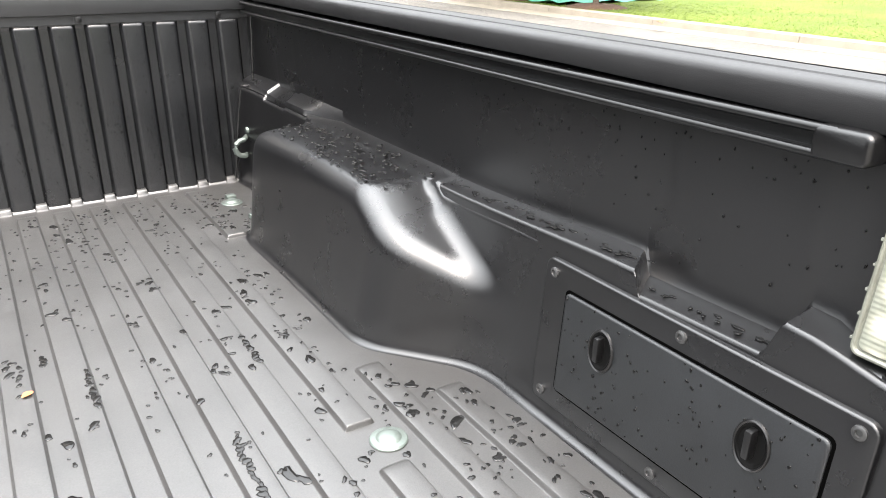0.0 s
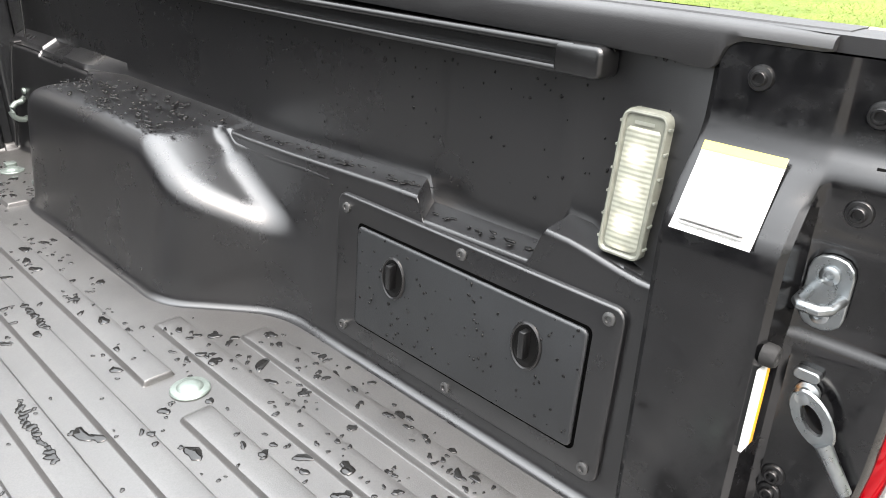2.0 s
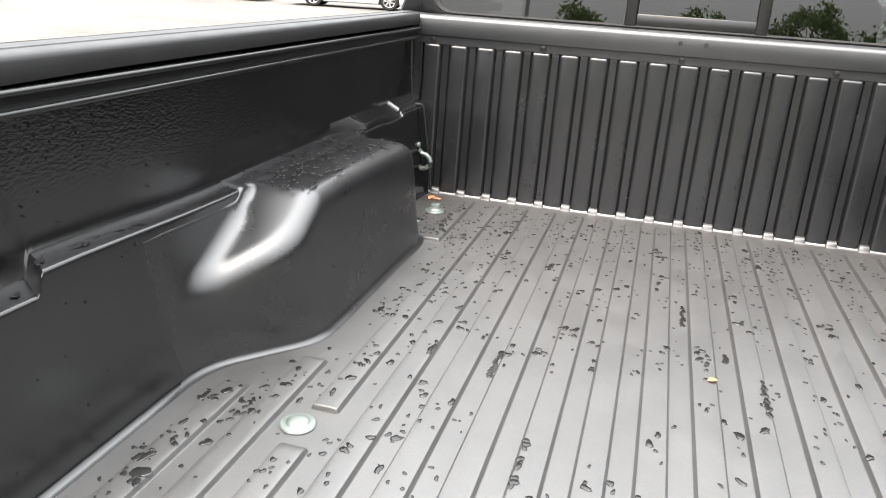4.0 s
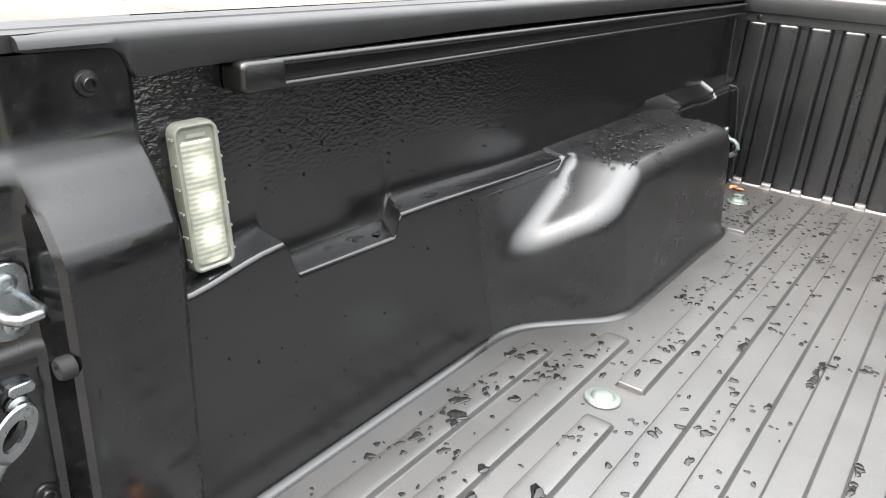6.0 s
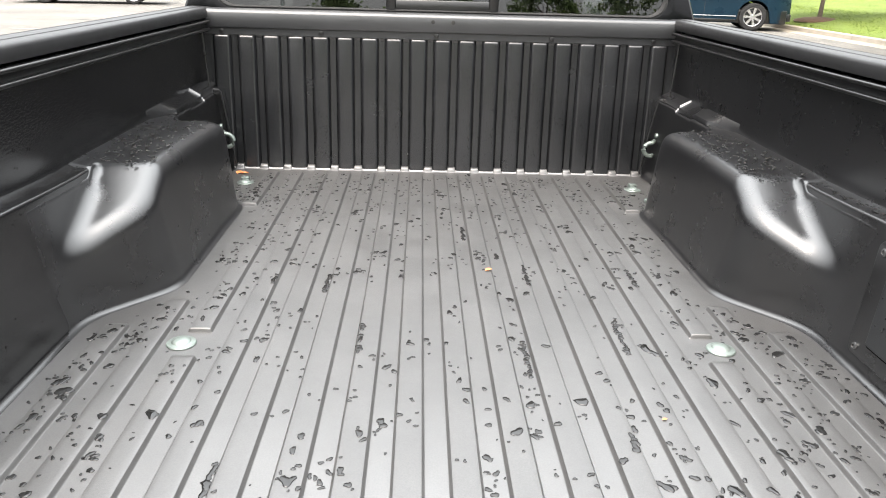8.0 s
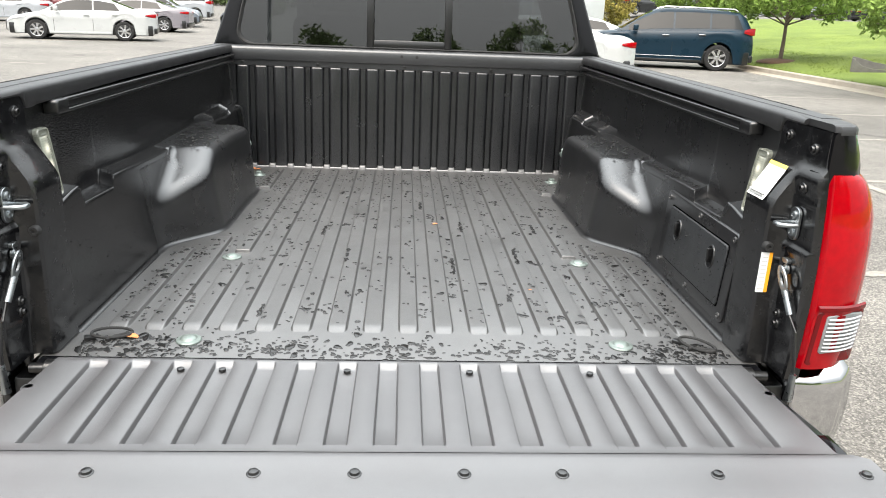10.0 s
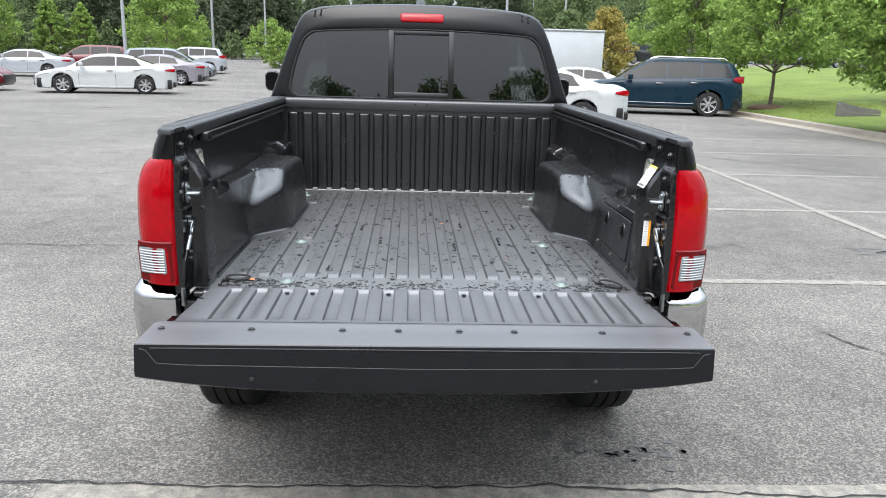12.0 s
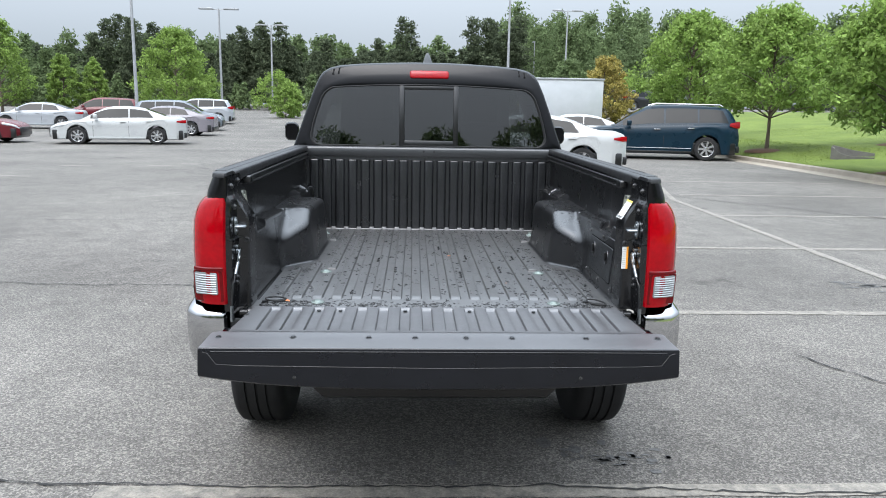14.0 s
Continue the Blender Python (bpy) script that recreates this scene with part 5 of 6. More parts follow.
    for s in (-1, 1):
        bm = bmesh.new()
        box(bm, (s * 0.36 - 0.22, 2.55, 0.75), (s * 0.36 + 0.22, 2.72, 1.42), 0.06, 3)
        seat = part("seat_back", bm, SEAT, truck)
        bm = bmesh.new()
        box(bm, (s * 0.36 - 0.12, 2.56, 1.44), (s * 0.36 + 0.12, 2.66, 1.62), 0.035, 3)
        part("headrest", bm, SEAT, seat)
        bm = bmesh.new()
        secs = [[(s * (1.03 + dx), y, z) for dx, z in outline(-0.055, 0.055, 1.27, 1.41, 0.04, 5)] for y in (3.22, 3.24, 3.34)]
        for i, k in ((0, 0.86), (2, 0.7)):
            secs[i] = [(s * 1.03 + (x - s * 1.03) * k, y, mix(1.34, z, k)) for x, y, z in secs[i]]
        loft(bm, secs, True, True)
        mirror = part("door_mirror", bm, PAINT, truck, "black door mirror")
        bm = bmesh.new()
        box(bm, (s * 0.80, 3.26, 1.26), (s * 0.99, 3.31, 1.30), 0.01)
        part("mirror_arm", bm, DARK_PL, mirror)


build_cab()

# ---- car park: kerb, lawn, markings ----
KERB_X = 11.0


def lawn_height(x, y):
    d = x - KERB_X
    return 0.14 + 0.33 * ease(0, 3, d) * ease(14, 22, y) + 0.6 * ease(4, 16, d) + 0.75 * ease(26, 54, y) * ease(3, 8, d) - 0.25 * math.exp(-((x - 13.4) / 1.2) ** 2 - ((y - 18.3) / 2.5) ** 2)


def build_lawn():
    h = lawn_height
    bm = bmesh.new()
    xs = [KERB_X + 0.16, 11.5, 13, 15, 17.5, 20, 24, 30, 40, 60]
    ys = [-40, -20, -8, 0, 4, 8, 12, 16, 20, 24, 28, 32, 36, 42, 46, 50, 54, 58]
    loft(bm, [[(x, y, h(x, y)) for x in xs] for y in ys])
    lawn = tagged(finish("lawn", bm, GRASS_M), "bright green mown lawn sloping up behind the kerb", "lawn", kind="structure")
    rng = np.random.default_rng(5)
    n = 60000
    verts, faces = [], []
    px = KERB_X + 0.2 + rng.random(n) ** 1.6 * 14
    py = -2 + rng.random(n) * 38
    for x, y, a, l, w in zip(px, py, rng.random(n) * 6.28, rng.random(n) * 0.05 + 0.04, rng.random(n) * 0.006 + 0.006):
        z = h(x, y) - 0.01
        c, s = math.cos(a), math.sin(a)
        k = len(verts)
        verts += [(x - c * w, y - s * w, z), (x + c * w, y + s * w, z), (x + s * l * 1.3, y - c * l * 1.3, z + l * 0.55)]
        faces.append((k, k + 1, k + 2))
    tagged(pieces("grass_blades", verts, faces, BLADE_M), "short bright green grass blades on the lawn", "grass", kind="stuff")
    # kerb stones
    kerb = tagged(empty("kerb"), "pale concrete kerb with gutter along the lawn", "kerb", kind="structure")
    me = None
    for k in range(26):
        y = -20 + 3.0 * k
        if y > 50:
            break
        if me is None:
            bm = bmesh.new()
            prof = [(-0.42, -0.02), (-0.42, 0.006), (-0.03, 0.012), (0.0, 0.03), (0.02, 0.13), (0.05, 0.15), (0.19, 0.152), (0.2, -0.02)]
            loft(bm, [[(x, yy, z) for x, z in prof] for yy in (0.006, 2.994)], True, True)
            ob = part("kerb_stone", bm, KERB_M, kerb, m=pose(KERB_X, y, 0))
            me = ob.data
        else:
            ob = new("kerb_stone", me)
            ob.parent, ob.matrix_basis = kerb, pose(KERB_X, y, 0)
    # drain box and green sheet on the lawn
    bm = bmesh.new()
    z = h(13.6, 20.2)
    # floor, back wall and two wings that fall towards the front
    box(bm, (-0.55, -0.30, -0.12), (0.55, 0.30, 0.02), 0.01)
    box(bm, (-0.62, 0.24, -0.12), (-0.54, -0.30, 0.30), 0.012)
    for y0, tops in ((-0.36, (0.34, 0.13, 0.05, 0.04)), (0.28, (0.36, 0.30, 0.22, 0.14))):
        loft(bm, [[(x, y0, -0.12), (x, y0 + 0.08, -0.12), (x, y0 + 0.08, top), (x, y0, top)] for x, top in zip((-0.62, -0.35, -0.05, 0.58), tops)], True, True)
    bmesh.ops.transform(bm, matrix=pose(13.6, 20.2, z, 0, 0, -32), verts=bm.verts)
    tagged(finish("drain_inlet", bm, DRAIN_M), "open concrete drain inlet in the lawn", "drain")
    bm = bmesh.new()
    secs = []
    for i in range(17):
        y = 13.3 + 0.37 * i
        x0 = 11.55 + 0.06 * math.sin(i * 0.9) + 1.1 * ease(13.8, 17.6, y) + 1.0 * ease(17.4, 19.2, y)
        secs.append([(x0 + 0.4 * j, y, h(x0 + 0.4 * j, y) + 0.045 + 0.04 * math.sin(i * 1.7 + j * 2.1)) for j in range(15)])
    loft(bm, secs)
    tagged(finish("ground_sheet", bm, GREEN_P), "turquoise sheet lying on the grass", "sheet")


build_lawn()


def strip(name, pts, w, z, material, label, cat, seed=0, ragged=0.006):
    """A flat ragged band along pts."""
    rng = random.Random(seed)
    bm = bmesh.new()
    secs = []
    pts = [Vector((*p, 0)) for p in pts]
    for a, b in zip(pts, pts[1:]):
        n = max(2, int((b - a).length / 0.08))
        d = (b - a).normalized()
        q = Vector((-d.y, d.x, 0))
        for k in range(n):
            c = a + (b - a) * (k / n)
            secs.append([(c + q * (sg * w / 2 + rng.uniform(-ragged, ragged))) + Vector((0, 0, z)) for sg in (-1, 1)])
    loft(bm, secs)
    return tagged(finish(name, bm, material), label, cat, kind="structure")


for i, (x0, x1, y) in enumerate(((-1.34, 4.45, 0.175), (1.2, 9.6, 2.93), (1.2, 9.6, 5.75), (4.6, 9.6, 8.55), (5.0, 9.6, 11.4), (5.4, 9.6, 14.2))):
    strip("parking_line", [(x0, y), (x1, y)], 0.10, 0.004, LINE_M, "worn pale painted parking line", "road marking", i, 0.008)
strip("parking_line", [(4.42, -3), (4.45, 4.2), (4.6, 10.6), (5.4, 14.2)], 0.10, 0.005, LINE_M, "worn pale painted parking line", "road marking", 9, 0.008)
for i, (x, y) in enumerate(((-8.5, 13.4), (-8.45, 16.3), (-6.4, 16.65))):
    strip("parking_line", [(x - 0.45, y), (x + 0.45, y - 0.05)], 0.12, 0.004, LINE_M, "faded painted mark on the asphalt", "road marking", 20 + i, 0.012)


def crack(name, pts, w, seed):
    rng = random.Random(seed)
    bm = bmesh.new()
    secs = []
    pts = [Vector((*p, 0)) for p in pts]
    off = 0
    for a, b in zip(pts, pts[1:]):
        n = max(2, int((b - a).length / 0.035))
        d = (b - a).normalized()
        q = Vector((-d.y, d.x, 0))
        for k in range(n):
            off = off * 0.93 + rng.uniform(-0.012, 0.012)
            c = a + (b - a) * (k / n) + q * off
            ww = w * rng.uniform(0.3, 1.0)
            secs.append([c + q * ww / 2 + Vector((0, 0, 0.0075)), c - q * ww / 2 + Vector((0, 0, 0.0075))])
    loft(bm, secs)
    tagged(finish(name, bm, CRACK_M), "thin dark crack in the asphalt", "crack", kind="structure")


crack("asphalt_crack", [(-3.2, 0.26), (-1.3, 0.22), (0.2, 0.19), (1.3, 0.17), (4.0, 0.12)], 0.016, 3)
crack("asphalt_crack", [(-12, 3.9), (-6, 3.75), (-1.2, 3.7)], 0.018, 4)
crack("asphalt_crack", [(-14, 7.5), (-6, 7.35), (-1.0, 7.4)], 0.02, 5)
crack("asphalt_crack", [(3.9, 12.4), (5.2, 10.6), (7.2, 8.3), (9.0, 5.4), (10.2, 3.2)], 0.035, 6)
crack("asphalt_crack", [(2.4, 1.9), (3.0, 0.8), (3.4, -0.4), (3.8, -2.0)], 0.02, 7)


def stain(x, y, rx, ry, seed):
    rng = random.Random(seed)
    bm = bmesh.new()
    n = 26
    ring = []
    for k in range(n):
        a = 2 * math.pi * k / n
        r = 1 + 0.25 * noise.noise(Vector((math.cos(a) * 1.3 + seed, math.sin(a) * 1.3, 0))) + rng.uniform(-0.08, 0.08)
        ring.append(bm.verts.new((x + rx * r * math.cos(a), y + ry * r * math.sin(a), 0.0035)))
    bm.faces.new(ring)
    tagged(finish("oil_stain", bm, STAIN_M), "dark oil stain soaked into the asphalt", "stain", kind="structure")


for i, a in enumerate(((0.53, 0.62, 0.035, 0.05), (0.66, 0.55, 0.03, 0.04), (0.60, 0.50, 0.015, 0.03), (0.09, 0.42, 0.025, 0.02), (-0.42, 0.36, 0.015, 0.015), (0.80, 0.62, 0.02, 0.03))):
    stain(*a, i)
srng = random.Random(77)
for i in range(30):
    stain(0.82 + srng.gauss(0, 0.10), 0.45 + srng.gauss(0, 0.05), srng.uniform(0.008, 0.03), srng.uniform(0.006, 0.02), 100 + i)
for i in range(14):
    stain(4.05 + srng.gauss(0, 0.18), 3.9 + srng.gauss(0, 0.06), srng.uniform(0.03, 0.09), srng.uniform(0.012, 0.03), 140 + i)


# ---- parked cars ----
def car_paint(name, color, spec=0.35, coat=0.25):
    return mat(name, color, 0.3, spec=spec, coat=coat, vary=0.05, scale=2, rough_vary=0.05)


SEDAN = dict(L=4.88, W=1.84, H=1.445, base=2.82, r=0.335, front=1.46,
             belt=[(-2.44, 0.86), (-2.38, 0.98), (-2.2, 1.045), (-1.7, 1.06), (-1.2, 1.00), (0.0, 0.965), (0.9, 0.955), (1.05, 0.95), (1.7, 0.86), (2.2, 0.75), (2.38, 0.66), (2.44, 0.56)],
             roof=[(-1.78, 1.06), (-1.45, 1.19), (-1.0, 1.355), (-0.6, 1.425), (-0.2, 1.445), (0.2, 1.43), (0.45, 1.39), (0.8, 1.23), (1.2, 0.99), (1.3, 0.95)],
             glass=[(-1.30, -0.40), (-0.36, 0.98)], slope=[(-1.68, -0.98), (0.52, 1.22)], tail=(0.80, 0.92), tilt=0.23)
SUV = dict(L=4.89, W=1.88, H=1.70, base=2.89, r=0.365, front=1.44,
           belt=[(-2.44, 0.80), (-2.40, 1.02), (-2.3, 1.10), (-1.8, 1.13), (-1.0, 1.10), (0.0, 1.06), (0.9, 1.03), (1.15, 1.03), (1.8, 0.97), (2.25, 0.86), (2.40, 0.74), (2.44, 0.60)],
           roof=[(-2.38, 1.10), (-2.28, 1.30), (-2.15, 1.50), (-2.0, 1.62), (-1.6, 1.665), (-0.8, 1.695), (0.0, 1.69), (0.35, 1.65), (0.8, 1.42), (1.3, 1.08), (1.42, 1.03)],
           glass=[(-2.12, -1.21), (-1.16, -0.20), (-0.15, 1.10)], slope=[(-2.36, -2.12), (0.45, 1.32)], tail=(0.98, 1.18), tilt=0.2)


def build_car(spec, paint, m, label, category, rails=False):
    """A parked car with its nose to local x."""
    car = tagged(empty(category.split()[-1] if category != "estate" else "car", m), label, category)
    car.name = "parked_car"
    L, W, H, r = spec["L"], spec["W"], spec["H"], spec["r"]
    wheels = (spec["front"], spec["front"] - spec["base"])
    n = 92
    xs = [-L / 2 + L * k / n for k in range(n + 1)]

    def half_width(x):
        u = abs(x) / (L / 2)
        return W / 2 * (1 - 0.30 * max(0, (u - 0.80) / 0.20) ** 2.2 - 0.02 * u)

    def bottom(x):
        z = 0.20 + 0.10 * ease(0.9, 1.0, abs(x) / (L / 2))
        for c in wheels:
            d = abs(x - c)
            if d < r + 0.055:
                z = max(z, r + math.sqrt(max((r + 0.055) ** 2 - d * d, 0)))
        return z

    bm = bmesh.new()
    secs = []
    for x in xs:
        w, zb, zt = half_width(x), bottom(x), spline(spec["belt"], x)
        zt = max(zt, zb + 0.06)
        prof = [(w - 0.02, zb), (w - 0.002, zb + 0.02), (w, mix(zb, zt, 0.45)), (w - 0.012, mix(zb, zt, 0.62)), (w - 0.004, mix(zb, zt, 0.70)), (w - 0.035, mix(zb, zt, 0.92)), (w - 0.085, zt),
                (w * 0.55, zt + 0.018), (0, zt + 0.026)]
        ring = [(x, y, z) for y, z in prof]
        secs.append(ring + [(x, -y, z) for x, y, z in ring[-2::-1]])
    loft(bm, secs)
    for s in (secs[0], secs[-1]):
        bm.faces.new([bm.verts.new(p) for p in s])
    part("body", bm, paint, car, sharp=40)
    bm = bmesh.new()
    box(bm, (-L / 2 + 0.12, -W / 2 + 0.06, 0.19), (L / 2 - 0.12, W / 2 - 0.06, 0.55), 0.03)
    part("underbody", bm, DARK_PL, car)
    # greenhouse
    x0, x1 = spec["roof"][0][0], spec["roof"][-1][0]
    tilt = spec["tilt"]

    def side(x, u, off=0.0):
        zb = spline(spec["belt"], x) - 0.01
        zr = max(spline(spec["roof"], x), zb + 0.004)
        k = (zr - zb) / 0.45
        wb = half_width(x) - 0.085
        return Vector((x, wb - tilt * k * u + off, mix(zb, zr - 0.04 * min(k, 1), u)))

    bm = bmesh.new()
    secs = []
    for k in range(49):
        x = mix(x0, x1, k / 48)
        e = side(x, 1.0)
        zr = max(spline(spec["roof"], x), e.z)
        ring = [tuple(side(x, 0)), tuple(side(x, 0.5)), tuple(e), (x, e.y - 0.05, mix(e.z, zr, 0.7)), (x, e.y * 0.6, zr), (x, 0, zr + 0.012)]
        secs.append(ring + [(a, -b, c) for a, b, c in ring[-2::-1]])
    loft(bm, secs)
    green = part("roof_shell", bm, paint, car, sharp=45)
    for a, b in spec["glass"]:
        for s in (1, -1):
            bm = bmesh.new()
            rows = []
            for u in (0.13, 0.5, 0.90):
                rear = a + (0.24 * u if (a, b) == spec["glass"][0] else 0.0)
                rows.append([side(mix(rear, b, k / 14), u, 0.006) for k in range(15)])
            rows = [[(p.x, p.y * s, p.z) for p in row] for row in rows]
            loft(bm, rows)
            part("side_window", bm, GLASS_C, green)
    for i, (a, b) in enumerate(spec["slope"]):
        bm = bmesh.new()
        rows = []
        for k in range(10):
            x = mix(a, b, k / 9)
            e = side(x, 1.0)
            zr = max(spline(spec["roof"], x), e.z)
            rows.append([(x, y, z + 0.008) for y, z in ((e.y - 0.07, mix(e.z, zr, 0.75)), (e.y * 0.6, zr), (0, zr + 0.012), (-e.y * 0.6, zr), (-e.y + 0.07, mix(e.z, zr, 0.75)))])
        loft(bm, rows)
        part("windscreen" if i else "rear_window", bm, GLASS_C, green)
    for c in wheels:
        for s in (1, -1):
            wm = pose(c, s * (W / 2 - 0.125), r, 90 * -s, 0, 0)
            bm = bmesh.new()
            lathe(bm, [(r * 0.66, 0.10), (r * 0.80, 0.108), (r * 0.94, 0.10), (r, 0.07), (r, -0.08), (r * 0.9, -0.1), (r * 0.6, -0.1)], 36, wm, False)
            tyre = part("tyre", bm, RUBBER, car)
            bm = bmesh.new()
            lathe(bm, [(r * 0.67, 0.098), (r * 0.63, 0.092), (r * 0.62, 0.02)], 32, wm, False)
            lathe(bm, [(r * 0.2, 0.02), (r * 0.19, 0.085), (r * 0.08, 0.09)], 16, wm)
            for k in range(7):
                a = 2 * math.pi * k / 7
                d, q = Vector((math.cos(a), math.sin(a), 0)), Vector((-math.sin(a), math.cos(a), 0))
                v = [wm @ (d * (r * 0.15) + q * 0.028 + Vector((0, 0, 0.085))), wm @ (d * (r * 0.15) - q * 0.028 + Vector((0, 0, 0.085))),
                     wm @ (d * (r * 0.65) - q * 0.036 + Vector((0, 0, 0.088))), wm @ (d * (r * 0.65) + q * 0.036 + Vector((0, 0, 0.088)))]
                bm.faces.new([bm.verts.new(p) for p in v])
            part("rim", bm, RIM, tyre)
            bm = bmesh.new()
            lathe(bm, [(r * 0.66, 0.015), (r * 0.3, 0.01)], 24, wm)
            part("brake_disc", bm, DARK_PL, tyre)
    for s in (1, -1):
        z0, z1 = spec["tail"]
        bm = bmesh.new()
        rows = []
        for x in (-L / 2 - 0.004, -L / 2 + 0.04, -L / 2 + 0.12, -L / 2 + 0.24, -L / 2 + 0.34):
            w = half_width(max(x, -L / 2)) + 0.007
            f = 1 - 0.6 * ease(0.1, 0.36, x + L / 2)
            zc = (z0 + z1) / 2 + 0.03
            rows.append([(x, s * (w - 0.01), zc - (z1 - z0) / 2 * f), (x, s * w, zc), (x, s * (w - 0.028), zc + (z1 - z0) / 2 * f)])
        rows.insert(0, [(-L / 2 - 0.008, s * 0.45, z) for z in (z0 + 0.06, (z0 + z1) / 2 + 0.02, z1)])
        loft(bm, rows)
        part("tail_light", bm, RED_LENS, car, "red tail light")
        bm = bmesh.new()
        rows = []
        for x in (L / 2 - 0.55, L / 2 - 0.4, L / 2 - 0.25, L / 2 - 0.12, L / 2 - 0.03):
            w, zt = half_width(x) + 0.005, spline(spec["belt"], x)
            rows.append([(x, s * (w - 0.005), zt * 0.86), (x, s * w, zt * 0.90), (x, s * (w - 0.045), zt * 0.965)])
        loft(bm, rows)
        part("headlight", bm, HEADL, car)
        bm = bmesh.new()
        xm = spec["glass"][-1][1] - 0.20
        box(bm, (xm - 0.06, s * (W / 2 - 0.04), spline(spec["belt"], xm) + 0.02), (xm + 0.08, s * (W / 2 + 0.16), spline(spec["belt"], xm) + 0.18), 0.04, 3)
        part("door_mirror", bm, paint, car)
        for a, b in spec["glass"][-2:]:
            bm = bmesh.new()
            xh = a + 0.1
            zh = spline(spec["belt"], xh) - 0.13
            box(bm, (xh, s * (half_width(xh) - 0.02), zh), (xh + 0.2, s * (half_width(xh) + 0.02), zh + 0.03), 0.008)
            part("door_handle", bm, CHROME if rails else paint, car)
            # door seam
            bm = bmesh.new()
            b = min(b, 0.86)
            tube(bm, [(b + 0.04, s * (half_width(b) + 0.001), 0.30), (b + 0.04, s * (half_width(b) + 0.001), 0.6), (b + 0.04, s * (half_width(b) - 0.03), spline(spec["belt"], b) - 0.08)], 0.006, 5)
            part("door_seam", bm, CRACK_M, car)
        bm = bmesh.new()
        box(bm, (wheels[1] + r + 0.08, s * (W / 2 - 0.02), 0.22), (wheels[0] - r - 0.08, s * (W / 2 + 0.008), 0.29), 0.01)
        part("side_skirt", bm, DARK_PL if rails else paint, car)
        if rails:
            bm = bmesh.new()
            tube(bm, [(-1.9, s * 0.62, 1.66), (-1.8, s * 0.62, 1.715), (0.1, s * 0.62, 1.735), (0.25, s * 0.62, 1.68)], 0.018, 8)
            part("roof_rail", bm, CHROME, car, "chrome roof rail")
            bm = bmesh.new()
            tube(bm, [(wheels[1] + r + 0.08, s * (W / 2 + 0.004), 0.37), (wheels[0] - r - 0.08, s * (W / 2 + 0.004), 0.37)], 0.009, 6)
            part("side_trim", bm, POLE_M, car)
    bm = bmesh.new()
    box(bm, (-L / 2 - 0.02, -W / 2 + 0.2, 0.26), (-L / 2 + 0.1, W / 2 - 0.2, 0.46), 0.03)
    part("rear_valance", bm, DARK_PL, car)
    bm = bmesh.new()
    box(bm, (L / 2 - 0.1, -W / 2 + 0.28, 0.28), (L / 2 + 0.02, W / 2 - 0.28, 0.60), 0.03)
    part("front_grille", bm, DARK_PL, car)
    return car


def park(x, y, heading):
    return pose(x, y, ground_height(x, y), 0, 0, heading)


WHITE = car_paint("white_car_paint", (0.36, 0.37, 0.365))
BLUE = car_paint("dark_blue_car_paint", (0.004, 0.016, 0.027), 0.2, 0.06)
SILVER = car_paint("silver_car_paint", (0.27, 0.285, 0.30))
GREYP = car_paint("grey_car_paint", (0.16, 0.15, 0.165))
SLATE = car_paint("slate_car_paint", (0.13, 0.15, 0.17))
MAROON = car_paint("maroon_car_paint", (0.09, 0.008, 0.012))
BLACKP = car_paint("black_car_paint", (0.012, 0.012, 0.013))

build_car(SUV, BLUE, park(8.3, 23.2, 167) @ Matrix.Scale(1.07, 4), "dark blue sport utility car with chrome roof rails", "suv", True)
build_car(SEDAN, WHITE, park(2.83, 16.7, 172), "white saloon car with red tail lights", "car")
build_car(SEDAN, WHITE, park(6.3, 27.5, 170), "white saloon car parked beyond the dark car", "car")
build_car(SEDAN, WHITE, park(-11.6, 27.5, 194.3), "white four-door saloon car with alloy wheels", "car")
build_car(SEDAN, MAROON, park(-17.6, 26.9, 10), "dark red saloon car parked in the row", "car")
build_car(SEDAN, SILVER, park(-21.3, 41.0, 190), "silver saloon car parked facing the woods", "car")
build_car(SUV, MAROON, park(-20.2, 47.0, 190), "dark red sport utility car in the back row", "suv")
build_car(SEDAN, GREYP, park(-12.6, 36.0, 185), "metallic grey saloon car with red lights", "car")
build_car(SUV, SLATE, park(-13.6, 41.5, 8), "slate grey sport utility car, nose outward", "suv")
build_car(SUV, SILVER, park(-15.0, 50.0, 188), "silver sport utility car by the woods", "suv")
for i, (x, y, hd, p, sp) in enumerate(((19.5, 62, 20, BLACKP, SUV), (26, 66, 200, BLACKP, SUV), (38, 68, 190, BLACKP, SEDAN), (44, 70, 10, BLACKP, SEDAN), (50, 72, 185, SILVER, SUV))):
    build_car(sp, p, park(x, y, hd), "dark parked car beyond the lawn" if p is BLACKP else "parked car far beyond the lawn", "car")


def build_trailer():
    t = tagged(empty("box_trailer", pose(8.6, 41, ground_height(0, 41))), "plain white box trailer behind the cars", "trailer")
    bm = bmesh.new()
    box(bm, (-1.95, -1.2, 0.5), (1.95, 5.0, 3.26), 0.05)
    part("body", bm, WHITE_BOX, t)
    bm = bmesh.new()
    box(bm, (-2.0, -1.24, 3.18), (2.0, 5.04, 3.29), 0.03)
    part("roof_trim", bm, POLE_M, t)
    for s in (-1, 1):
        bm = bmesh.new()
        lathe(bm, [(0.2, -0.1), (0.36, -0.1), (0.38, 0), (0.36, 0.1), (0.2, 0.1)], 24, pose(s * 1.6, 2.5, 0.38, 0, 90, 0))
        part("tyre", bm, RUBBER, t)


build_trailer()


